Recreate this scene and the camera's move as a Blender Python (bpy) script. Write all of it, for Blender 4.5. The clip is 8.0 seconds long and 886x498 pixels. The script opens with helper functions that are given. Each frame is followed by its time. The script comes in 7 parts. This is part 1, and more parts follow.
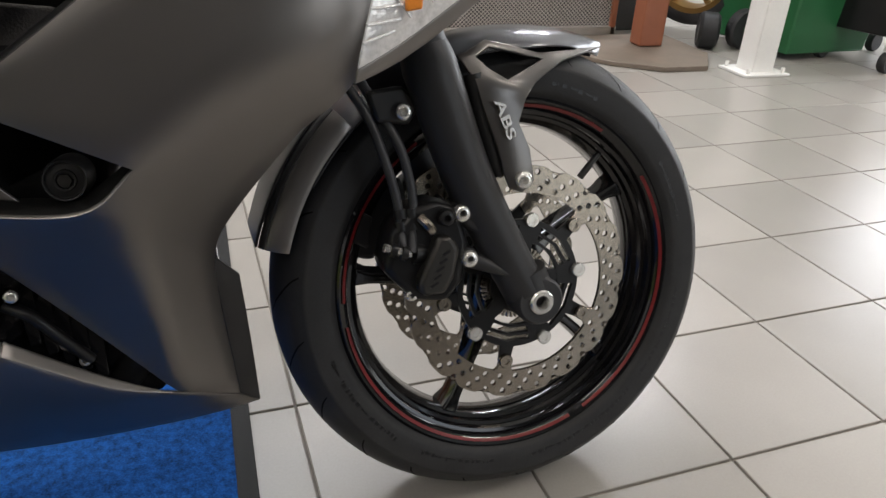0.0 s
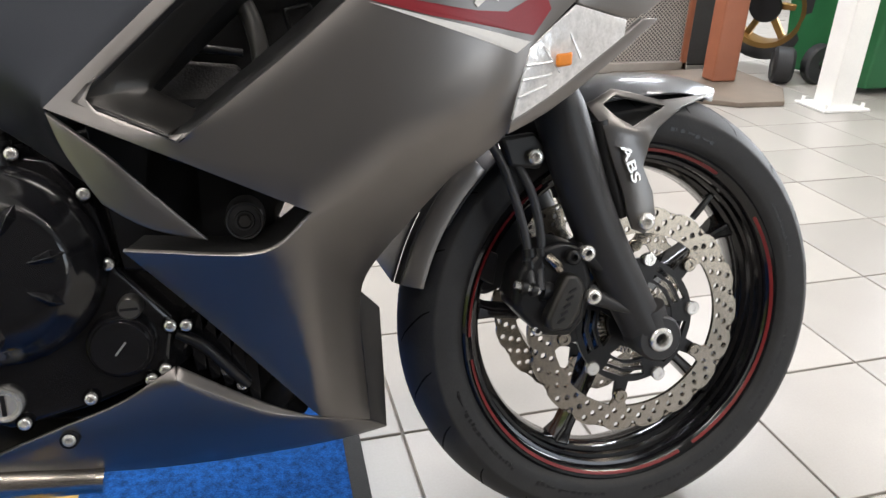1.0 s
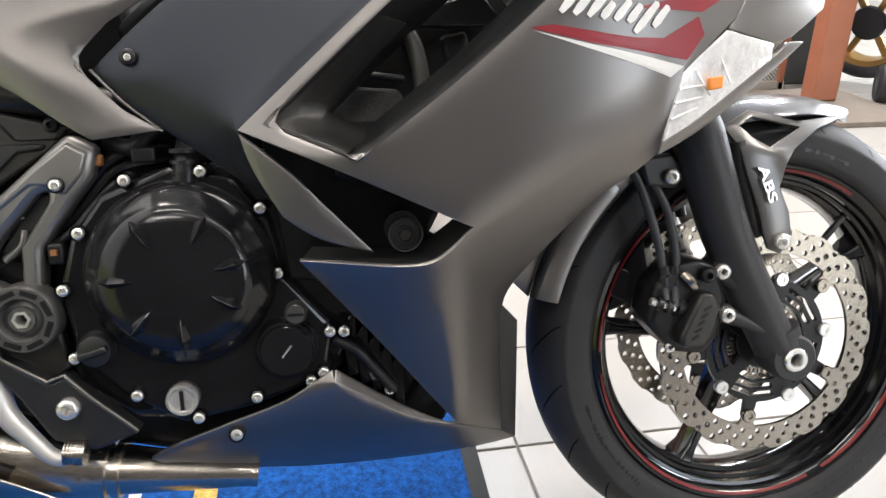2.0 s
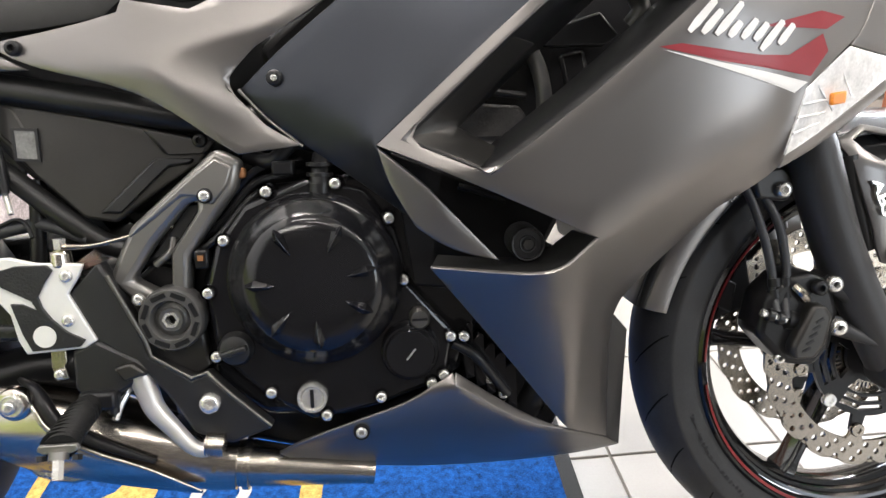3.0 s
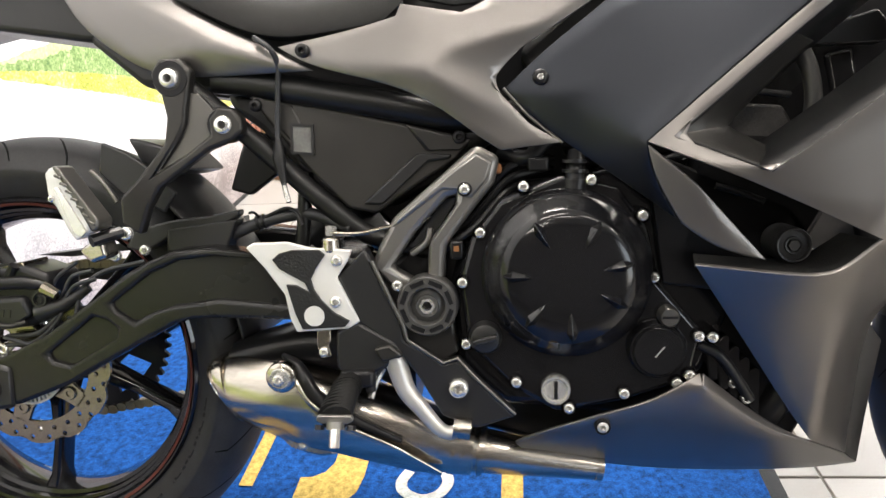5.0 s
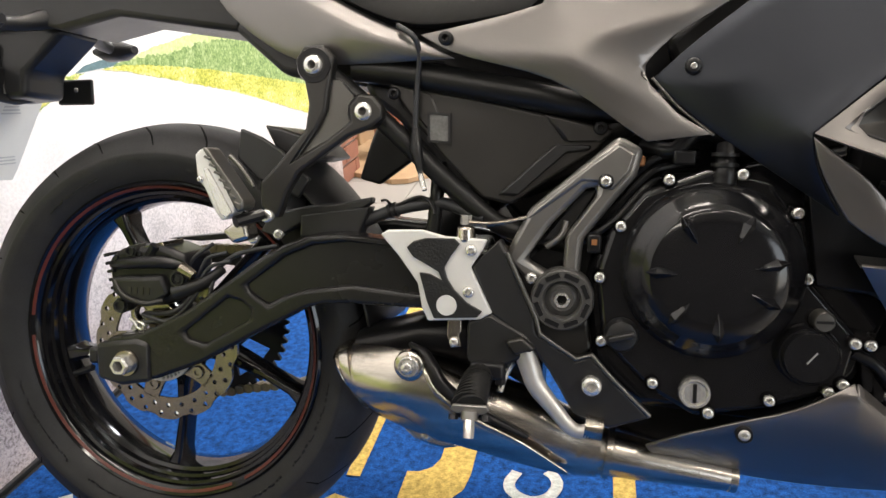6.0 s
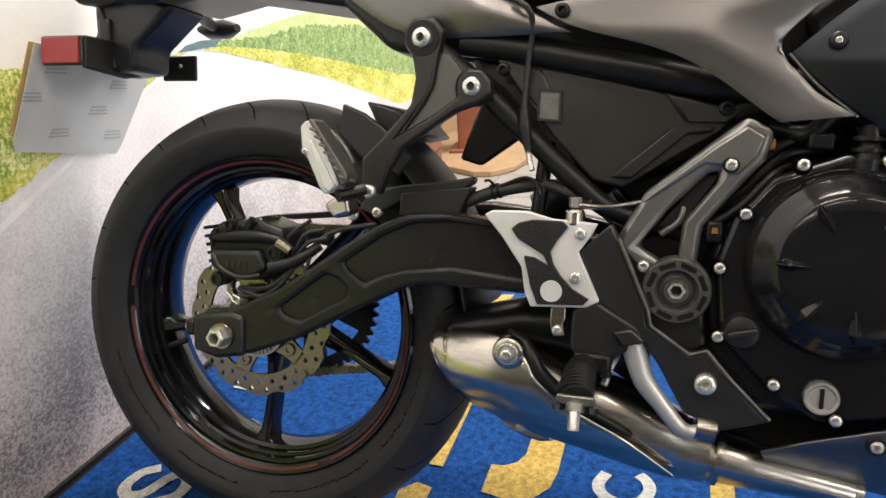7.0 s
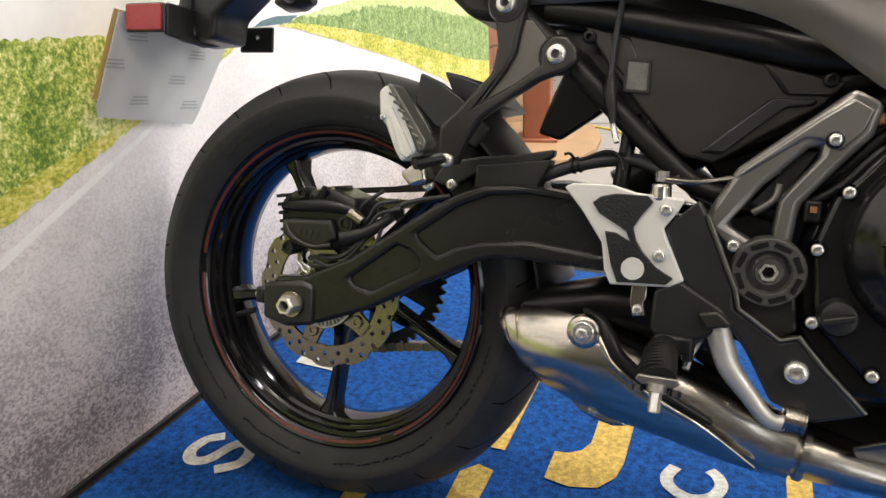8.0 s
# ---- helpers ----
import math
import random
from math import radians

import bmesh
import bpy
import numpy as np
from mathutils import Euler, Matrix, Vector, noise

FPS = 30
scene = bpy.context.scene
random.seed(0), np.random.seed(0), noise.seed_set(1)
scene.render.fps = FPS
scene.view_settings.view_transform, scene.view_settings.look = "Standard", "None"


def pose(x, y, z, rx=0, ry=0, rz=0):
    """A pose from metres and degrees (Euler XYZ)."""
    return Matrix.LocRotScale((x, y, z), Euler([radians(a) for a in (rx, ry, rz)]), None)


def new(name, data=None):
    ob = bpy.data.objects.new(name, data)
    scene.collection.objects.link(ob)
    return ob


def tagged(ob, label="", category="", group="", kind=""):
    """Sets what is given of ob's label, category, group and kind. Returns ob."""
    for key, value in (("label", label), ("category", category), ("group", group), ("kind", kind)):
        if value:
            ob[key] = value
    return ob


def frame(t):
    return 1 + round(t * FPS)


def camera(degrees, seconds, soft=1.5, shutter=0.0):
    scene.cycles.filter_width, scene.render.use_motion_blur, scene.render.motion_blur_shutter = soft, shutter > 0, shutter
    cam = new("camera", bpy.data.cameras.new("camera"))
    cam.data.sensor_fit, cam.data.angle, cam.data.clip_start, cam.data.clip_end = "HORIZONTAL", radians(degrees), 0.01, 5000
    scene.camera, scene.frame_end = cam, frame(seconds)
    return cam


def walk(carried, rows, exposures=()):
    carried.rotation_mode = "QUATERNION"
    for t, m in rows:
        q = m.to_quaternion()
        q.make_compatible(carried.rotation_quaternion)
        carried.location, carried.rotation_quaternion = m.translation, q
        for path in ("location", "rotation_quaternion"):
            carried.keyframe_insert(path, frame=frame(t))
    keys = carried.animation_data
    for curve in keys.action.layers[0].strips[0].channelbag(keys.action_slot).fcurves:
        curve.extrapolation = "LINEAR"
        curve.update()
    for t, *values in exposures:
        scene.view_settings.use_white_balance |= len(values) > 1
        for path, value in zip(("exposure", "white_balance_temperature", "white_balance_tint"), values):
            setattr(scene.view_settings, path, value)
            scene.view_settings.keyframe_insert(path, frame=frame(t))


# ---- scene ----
from mathutils.bvhtree import BVHTree

# X along the motorcycle to its front, Y to its left, Z up; the rear axle stands over the origin.
cam = camera(62.86, 8.0)
ROWS = [
    (0.0, 1.061, -0.706, 0.772, 62.10, -2.69, -17.71),
    (0.5, 1.011, -0.711, 0.783, 63.57, -2.28, -16.26),
    (1.0, 0.966, -0.716, 0.796, 64.33, -1.58, -13.65),
    (1.5, 0.924, -0.723, 0.801, 65.06, -0.80, -10.58),
    (3.0, 0.809, -0.762, 0.817, 66.83, 1.15, -3.93),
    (3.5, 0.775, -0.767, 0.820, 67.19, 1.56, -1.62),
    (4.0, 0.733, -0.775, 0.812, 67.86, 1.92, 0.55),
    (4.5, 0.696, -0.783, 0.813, 67.93, 2.39, 2.74),
    (6.0, 0.586, -0.796, 0.790, 69.21, 2.83, 11.38),
    (6.5, 0.560, -0.786, 0.777, 69.38, 2.81, 14.68),
    (7.0, 0.542, -0.782, 0.762, 69.38, 2.64, 17.37),
    (7.5, 0.526, -0.780, 0.745, 69.25, 2.29, 19.88),
    (8.0, 0.516, -0.780, 0.732, 69.14, 2.23, 22.19),
]
EXPOSURE = [(0.0, -0.80, 6500, 11), (0.5, -0.48, 6450, 11), (1.0, -0.12, 6350, 11), (1.5, 0.12, 6300, 11), (3.0, 0.46, 6350, 11), (4.5, 0.52, 6450, 10), (6.0, 0.0, 6750, 11), (8.0, -0.21, 6850, 11)]
walk(cam, [(t, pose(x, y, z, a, b, c)) for t, x, y, z, a, b, c in ROWS], EXPOSURE)

# ---- light ----
world = bpy.data.worlds.new("world")
scene.world = world
world.use_nodes = True
_n = world.node_tree.nodes
_sky = _n.new("ShaderNodeTexSky")
_sky.sky_type, _sky.sun_disc = "NISHITA", False
_sky.sun_elevation, _sky.sun_rotation = radians(35), radians(150)
world.node_tree.links.new(_sky.outputs[0], _n["Background"].inputs[0])
_n["Background"].inputs[1].default_value = 0.12


def area(name, m, sx, sy, power, colour):
    d = bpy.data.lights.new(name, "AREA")
    d.shape, d.size, d.size_y, d.energy, d.color = "RECTANGLE", sx, sy, power, colour
    ob = new(name, d)
    ob.matrix_world = m
    return ob


WARM, COOL, DAY = (1.0, 0.93, 0.85), (0.93, 0.96, 1.0), (0.80, 0.90, 1.0)
# Unseen ceiling lamps, added and powered to suit the light on bike and mural.
LAMPS = [(0.35, 0.85, 42), (0.35, 2.4, 100), (2.0, -1.3, 10), (2.0, 0.9, 14), (3.8, 0.9, 34), (3.8, 3.2, 116), (1.6, 3.2, 50), (3.8, -1.3, 55), (0.7, -2.3, 16), (0.2, -0.7, 20), (-0.5, -3.5, 24)]
for _x, _y, _p in LAMPS:
    area("ceiling_lamp_light", pose(_x, _y, 2.93), 1.15, 0.16, _p, COOL if _y > 2 else WARM)
area("window_light", pose(5.15, -4.3, 1.45, 90, 0, 0), 3.0, 2.2, 66, DAY)
area("shop_front_light", pose(6.72, 2.6, 1.45, 90, 0, 90), 2.8, 2.0, 280, (0.94, 0.97, 1.0))


# ---- materials ----
def mat(name, colour, rough=0.5, metal=0.0, vary=0.15, scale=25.0, fine=400.0, bump=0.0, bscale=None, coat=0.0, rvar=0.1, second=None, coatr=0.1, spec=0.5, stretch=0.0):
    """A procedural surface: base colour broken by a large and a fine noise, roughness varied, fine relief."""
    m = bpy.data.materials.new(name)
    m.use_nodes = True
    nt = m.node_tree
    b = nt.nodes["Principled BSDF"]
    tc = nt.nodes.new("ShaderNodeTexCoord")
    n1, n2 = nt.nodes.new("ShaderNodeTexNoise"), nt.nodes.new("ShaderNodeTexNoise")
    n1.inputs["Scale"].default_value, n2.inputs["Scale"].default_value = scale, fine
    n1.inputs["Detail"].default_value, n2.inputs["Detail"].default_value = 4, 2
    mp = nt.nodes.new("ShaderNodeMapping")
    mp.inputs["Scale"].default_value = (stretch or 1, 1, 1)
    nt.links.new(tc.outputs["Object"], mp.inputs[0])
    for n in (n1, n2):
        nt.links.new(mp.outputs[0], n.inputs["Vector"])
    mix = nt.nodes.new("ShaderNodeMix")
    mix.inputs[0].default_value = 0.4
    nt.links.new(n1.outputs[0], mix.inputs[2])
    nt.links.new(n2.outputs[0], mix.inputs[3])
    ramp = nt.nodes.new("ShaderNodeValToRGB")
    lo = [c * (1 - vary) for c in colour]
    hi = second or [min(1, c * (1 + vary)) for c in colour]
    ramp.color_ramp.elements[0].position, ramp.color_ramp.elements[1].position = 0.3, 0.7
    ramp.color_ramp.elements[0].color, ramp.color_ramp.elements[1].color = (*lo, 1), (*hi, 1)
    nt.links.new(mix.outputs[0], ramp.inputs[0])
    nt.links.new(ramp.outputs[0], b.inputs["Base Color"])
    rr = nt.nodes.new("ShaderNodeMapRange")
    rr.inputs[3].default_value, rr.inputs[4].default_value = max(0.02, rough * (1 - rvar)), min(1, rough * (1 + rvar))
    nt.links.new(n1.outputs[0], rr.inputs[0])
    nt.links.new(rr.outputs[0], b.inputs["Roughness"])
    b.inputs["Metallic"].default_value = metal
    b.inputs["Specular IOR Level"].default_value = spec
    b.inputs["Coat Weight"].default_value, b.inputs["Coat Roughness"].default_value = coat, coatr
    if bump:
        bp = nt.nodes.new("ShaderNodeBump")
        bp.inputs["Strength"].default_value, bp.inputs["Distance"].default_value = bump, 0.001
        src = n2
        if bscale:
            src = nt.nodes.new("ShaderNodeTexNoise")
            src.inputs["Scale"].default_value, src.inputs["Detail"].default_value = bscale, 3
            nt.links.new(mp.outputs[0], src.inputs["Vector"])
        nt.links.new(src.outputs[0], bp.inputs["Height"])
        nt.links.new(bp.outputs[0], b.inputs["Normal"])
    return m


PAINT = mat("satin_graphite_paint", (0.220, 0.208, 0.200), 0.35, 0.9, 0.06, 6, 2500, 0.03, 3000)
PAINT2 = mat("satin_dark_paint", (0.036, 0.039, 0.046), 0.34, 0.8, 0.06, 6, 2500, 0.03, 3000, spec=0.25)
PLASTIC = mat("black_grained_plastic", (0.015, 0.015, 0.0155), 0.38, 0, 0.25, 20, 900, 0.16, 1500, spec=0.5)
DARKGREY = mat("dark_grey_plastic", (0.055, 0.053, 0.050), 0.38, 0.7, 0.12, 14, 1200, 0.06, 2000)
BLACK = mat("black_enamel", (0.012, 0.012, 0.013), 0.3, 0, 0.25, 12, 600, 0.05, 300, spec=0.3)
ENGINE = mat("black_engine_enamel", (0.0080, 0.0080, 0.0092), 0.135, 0, 0.25, 9, 700, 0.05, 500, rvar=0.3, spec=0.47)
RIM = mat("gloss_black_rim", (0.005, 0.005, 0.006), 0.12, 0, 0.2, 9, 600, 0, None, 0.3, 0.2, None, 0.05, spec=0.4)
GUARDP = mat("gloss_dark_paint", (0.040, 0.041, 0.047), 0.30, 0.6, 0.06, 6, 2500, 0, None, 0.5, 0.1, None, 0.08)
RED = mat("red_rim_stripe", (0.17, 0.011, 0.013), 0.35, 0, 0.2, 20, 500)
REDGRAPHIC = mat("dark_red_decal", (0.26, 0.022, 0.030), 0.35, 0, 0.08, 20, 500)
WHITE = mat("white_decal", (0.78, 0.77, 0.75), 0.4, 0, 0.05, 20, 500)
RUBBER = mat("tyre_rubber", (0.027, 0.027, 0.028), 0.52, 0, 0.25, 30, 500, 0.15, 700, spec=0.3)
TREAD = mat("dusty_tread_rubber", (0.029, 0.029, 0.0305), 0.56, 0, 0.3, 25, 500, 0.2, 600, spec=0.3)
GROOVE_SHADE = mat("groove_shade_rubber", (0.004, 0.004, 0.004), 0.8, 0, 0.2, 30, 500, spec=0.1)
SOFT = mat("rubber", (0.008, 0.008, 0.008), 0.55, 0, 0.25, 60, 700, 0.9, 600, spec=0.3)
STEEL = mat("brake_steel", (0.30, 0.268, 0.226), 0.26, 1.0, 0.12, 60, 900, 0.1, 900)
STAINLESS = mat("brushed_stainless", (0.57, 0.525, 0.465), 0.235, 1.0, 0.34, 70, 900, 0.10, 420, rvar=0.25, stretch=0.012)
CHROME = mat("plated_bolt_steel", (0.76, 0.75, 0.72), 0.26, 0.75, 0.08, 60, 900)
SILVER = mat("silver_cast_aluminium", (0.82, 0.81, 0.78), 0.40, 0.3, 0.06, 40, 900, 0.08, 1300)
BOSSM = mat("grey_moulded_cover", (0.085, 0.083, 0.080), 0.36, 0.3, 0.1, 30, 900, 0.06, 1500)
PADM = mat("pebbled_rubber_pad", (0.012, 0.012, 0.0125), 0.42, 0, 0.3, 60, 500, 1.0, 330, spec=0.5)
HANGER = mat("satin_silver_grey_paint", (0.25, 0.242, 0.23), 0.36, 0.8, 0.06, 20, 1800, 0.06, 2200)
CASTALU = mat("grey_cast_aluminium", (0.58, 0.57, 0.55), 0.36, 0.6, 0.08, 40, 900, 0.10, 1200)
BRACKET = mat("satin_grey_casting", (0.15, 0.145, 0.135), 0.38, 0.85, 0.08, 20, 1200, 0.08, 1500)
SEATV = mat("seat_vinyl", (0.016, 0.0155, 0.015), 0.58, 0, 0.2, 20, 500, 0.35, 1100, spec=0.22)
REDDULL = mat("dull_red_brown_stripe", (0.11, 0.022, 0.013), 0.35, 0, 0.3, 12, 300)
CHAINM = mat("oiled_chain_steel", (0.24, 0.205, 0.140), 0.35, 0.8, 0.3, 60, 600)
HOSE = mat("hose_rubber", (0.030, 0.031, 0.035), 0.45, 0, 0.15, 60, 700)
BRASS = mat("aged_caliper_pad", (0.30, 0.13, 0.05), 0.5, 0.4, 0.3, 90, 700)
ORANGE = mat("amber_bulb", (0.80, 0.26, 0.03), 0.3, 0, 0.1, 60, 700)
FORK = mat("matt_black_fork_enamel", (0.024, 0.024, 0.0255), 0.48, 0.1, 0.15, 14, 900, 0.06, 1600)
ARMP = mat("satin_arm_paint", (0.15, 0.143, 0.137), 0.30, 0.85, 0.06, 9, 2500, 0.03, 3000)
LENS = mat("clear_faceted_lens", (0.86, 0.87, 0.88), 0.10, 0.35, 0.25, 90, 300, 1.0, 120)
REFLECTOR = mat("red_reflector", (0.36, 0.012, 0.016), 0.15, 0, 0.2, 200, 900, 0.3, 900, 0.5)
PAPER = mat("wrapped_white_plate", (0.62, 0.62, 0.60), 0.35, 0, 0.04, 15, 300)
PAPERBAR = mat("grey_print", (0.42, 0.43, 0.44), 0.5, 0, 0.05, 60, 300)
ENVELOPE = mat("brown_paper", (0.55, 0.38, 0.14), 0.6, 0, 0.1, 60, 300)
TILE = mat("floor_tile", (0.345, 0.323, 0.295), 0.30, 0, 0.07, 5, 260, 0.03, 500, 0, 0.25)
_nt = TILE.node_tree
_info, _mr, _mx = (_nt.nodes.new(k) for k in ("ShaderNodeObjectInfo", "ShaderNodeMapRange", "ShaderNodeMix"))
_mx.data_type, _mx.blend_type = "RGBA", "MULTIPLY"
_mr.inputs[3].default_value, _mr.inputs[4].default_value = 0.86, 1.04
_mx.inputs[0].default_value = 1.0
_nt.links.new(_info.outputs["Random"], _mr.inputs[0])
_nt.links.new(_nt.nodes["Color Ramp"].outputs[0], _mx.inputs[6])
_nt.links.new(_mr.outputs[0], _mx.inputs[7])
_nt.links.new(_mx.outputs[2], _nt.nodes["Principled BSDF"].inputs["Base Color"])
GROUT = mat("grout", (0.22, 0.20, 0.175), 0.85, 0, 0.25, 40, 300, 0.3, 300)
MAT_BLUE = mat("blue_carpet_pile", (0.007, 0.058, 0.220), 0.95, 0, 0.75, 90, 330, 1.0, 330, spec=0.15)
MAT_YELLOW = mat("yellow_carpet_pile", (0.50, 0.345, 0.095), 0.95, 0, 0.5, 110, 330, 1.0, 330, spec=0.15)
MAT_WHITE = mat("white_carpet_pile", (0.52, 0.52, 0.48), 0.95, 0, 0.4, 120, 330, 1.0, 330, spec=0.15)
WALLW = mat("painted_wall", (0.45, 0.42, 0.38), 0.7, 0, 0.05, 3, 200, 0.08, 200)
WALLD = mat("dark_unseen_wall", (0.085, 0.078, 0.072), 0.6, 0, 0.1, 3, 200, 0.08, 200)
CEIL = mat("ceiling_paint", (0.70, 0.69, 0.66), 0.8, 0, 0.04, 3, 200)
WHITEPOST = mat("white_painted_steel", (0.80, 0.79, 0.76), 0.4, 0, 0.05, 8, 200)
BROWNPOST = mat("red_brown_painted_steel", (0.30, 0.105, 0.055), 0.45, 0, 0.12, 10, 200)
GREENBIN = mat("green_bin_plastic", (0.02, 0.13, 0.045), 0.45, 0, 0.15, 8, 300, 0.05, 600)
WOODM = mat("worn_plywood", (0.17, 0.135, 0.105), 0.6, 0, 0.2, 12, 200, 0.1, 300)
BOARD = mat("pale_wood", (0.38, 0.24, 0.13), 0.55, 0, 0.15, 12, 200)
GOLD = mat("gold_wheel_paint", (0.30, 0.18, 0.06), 0.3, 0.8, 0.1, 20, 300)
MESHM = mat("painted_mesh_steel", (0.34, 0.31, 0.28), 0.5, 0.3, 0.1, 20, 300)
DARKGAP = mat("dark_box_surface", (0.035, 0.033, 0.032), 0.6, 0, 0.3, 6, 100)


# ---- builders ----
def part(name, bm, material, parent=None, label="", smooth=35, bevel=0.0, seg=2):
    """One bmesh as one mesh object under its parent; smooth: edges under that angle are shaded smooth."""
    bmesh.ops.recalc_face_normals(bm, faces=bm.faces)
    me = bpy.data.meshes.new(name)
    bm.to_mesh(me)
    bm.free()
    me.materials.append(material)
    if smooth:
        for p in me.polygons:
            p.use_smooth = True
        me.set_sharp_from_angle(angle=radians(smooth))
    ob = new(name, me)
    ob.parent = parent
    if bevel:
        m = ob.modifiers.new("bevel", "BEVEL")
        m.width, m.segments, m.limit_method, m.angle_limit = bevel, seg, "ANGLE", radians(32)
    if label:
        ob["label"] = label
    return ob


def again(ob, m, parent=None):
    """The same mesh as another object at the pose m."""
    o = ob.copy()
    scene.collection.objects.link(o)
    o.parent = parent or ob.parent
    o.matrix_basis = m
    return o


def catmull(pts, n=6):
    p = [Vector(q) for q in pts]
    p = [2 * p[0] - p[1], *p, 2 * p[-1] - p[-2]]
    out = []
    for i in range(1, len(p) - 2):
        for k in range(n):
            t = k / n
            a, b, c, d = p[i - 1], p[i], p[i + 1], p[i + 2]
            out.append(0.5 * (2 * b + (c - a) * t + (2 * a - 5 * b + 4 * c - d) * t * t + (3 * b - a - 3 * c + d) * t ** 3))
    return out + [p[-2]]


def tube(pts, radius, seg=12, n=6, flat=1.0, bm=None):
    """A swept round bar; radius: one number or one for each given point."""
    bm = bm or bmesh.new()
    path = catmull(pts, n) if n > 1 else [Vector(p) for p in pts]
    rs = [float(radius)] * len(path) if not isinstance(radius, (list, tuple)) else None
    if isinstance(radius, (list, tuple)):
        rs = [float(q) for q in np.interp(np.linspace(0, len(radius) - 1, len(path)), range(len(radius)), radius)]
    side = None
    loops = []
    for i, p in enumerate(path):
        d = (path[min(i + 1, len(path) - 1)] - path[max(i - 1, 0)]).normalized()
        if side is None:
            side = d.cross(Vector((0, 1, 0.01))).normalized()
        side = (side - d * side.dot(d)).normalized()
        up = d.cross(side)
        loops.append([bm.verts.new(p + rs[i] * (math.cos(a) * side + flat * math.sin(a) * up)) for a in (2 * math.pi * k / seg for k in range(seg))])
    for a, b in zip(loops, loops[1:]):
        for k in range(seg):
            bm.faces.new((a[k], a[(k + 1) % seg], b[(k + 1) % seg], b[k]))
    bm.faces.new(loops[0])
    bm.faces.new(loops[-1][::-1])
    return bm


def lathe(profile, x=0.0, z=0.0, seg=48, closed=False, bm=None, y0=0.0):
    """A body turned about a line along Y through (x, z); profile: (radius, y)."""
    bm = bm or bmesh.new()
    rings = []
    for r, y in profile:
        if r < 1e-6:
            rings.append([bm.verts.new((x, y + y0, z))])
        else:
            rings.append([bm.verts.new((x + r * math.cos(2 * math.pi * k / seg), y + y0, z + r * math.sin(2 * math.pi * k / seg))) for k in range(seg)])
    pairs = list(zip(rings, rings[1:])) + ([(rings[-1], rings[0])] if closed else [])
    for a, b in pairs:
        for k in range(seg):
            j = (k + 1) % seg
            if len(a) == 1 and len(b) > 1:
                bm.faces.new((a[0], b[k], b[j]))
            elif len(b) == 1 and len(a) > 1:
                bm.faces.new((a[k], b[0], a[j]))
            elif len(a) > 1:
                bm.faces.new((a[k], b[k], b[j], a[j]))
    return bm


def plate(outline, y, thick, holes=(), bm=None):
    """A flat plate in the XZ plane, from y inwards by thick, with holes right through."""
    bm = bm or bmesh.new()
    edges = []
    for ring in (outline, *holes):
        vs = [bm.verts.new((px, y, pz)) for px, pz in ring]
        edges += [bm.edges.new((vs[i], vs[(i + 1) % len(vs)])) for i in range(len(vs))]
    made = bmesh.ops.triangle_fill(bm, use_beauty=True, use_dissolve=False, edges=edges)
    faces = [g for g in made["geom"] if isinstance(g, bmesh.types.BMFace)]
    ext = bmesh.ops.extrude_face_region(bm, geom=faces)
    bmesh.ops.translate(bm, vec=(0, thick, 0), verts=[g for g in ext["geom"] if isinstance(g, bmesh.types.BMVert)])
    return bm


def circle(x, z, r, n=20, a0=0.0):
    return [(x + r * math.cos(a0 + 2 * math.pi * k / n), z + r * math.sin(a0 + 2 * math.pi * k / n)) for k in range(n)]


def box(cx, cy, cz, sx, sy, sz, bm=None, m=None):
    bm = bm or bmesh.new()
    bmesh.ops.create_cube(bm, size=1.0, matrix=Matrix.Translation((cx, cy, cz)) @ (m or Matrix.Identity(4)) @ Matrix.Diagonal((sx, sy, sz, 1)))
    return bm


def shell(name, verts, faces, material, parent, label="", thick=0.004, sub=2, sharp=(), corner=32, soft=()):
    """A moulded panel: a few faces smoothed by subdivision, with firm edges and corners, then given thickness inwards."""
    bm = bmesh.new()
    vs = [bm.verts.new(v) for v in verts]
    for f in faces:
        bm.faces.new([vs[i] for i in f])
    bmesh.ops.recalc_face_normals(bm, faces=bm.faces)
    if sum((f.normal * f.calc_area() for f in bm.faces), Vector()).y > 0:
        bmesh.ops.reverse_faces(bm, faces=bm.faces)
    ce = bm.edges.layers.float.new("crease_edge")
    cv = bm.verts.layers.float.new("crease_vert")
    pairs = {tuple(sorted(p)) for p in sharp}
    gentle = {tuple(sorted(p)) for p in soft}
    bm.verts.index_update()
    for e in bm.edges:
        if e.is_boundary:
            e[ce] = 1
        elif tuple(sorted(v.index for v in e.verts)) in pairs:
            e[ce] = 0.92
        elif tuple(sorted(v.index for v in e.verts)) in gentle:
            e[ce] = 0.72
    for v in bm.verts:
        b = [e for e in v.link_edges if e.is_boundary]
        if len(b) == 2:
            d = [(e.other_vert(v).co - v.co).normalized() for e in b]
            if math.degrees(math.pi - d[0].angle(d[1])) > corner:
                v[cv] = 1
    me = bpy.data.meshes.new(name)
    bm.to_mesh(me)
    bm.free()
    me.materials.append(material)
    for p in me.polygons:
        p.use_smooth = True
    ob = new(name, me)
    ob.parent = parent
    s = ob.modifiers.new("subsurf", "SUBSURF")
    s.levels = s.render_levels = sub
    t = ob.modifiers.new("solidify", "SOLIDIFY")
    t.thickness, t.offset = thick, -1
    b = ob.modifiers.new("bevel", "BEVEL")
    b.width, b.segments, b.limit_method, b.angle_limit = min(0.0014, thick * 0.4), 2, "ANGLE", radians(50)
    if label:
        ob["label"] = label
    return ob


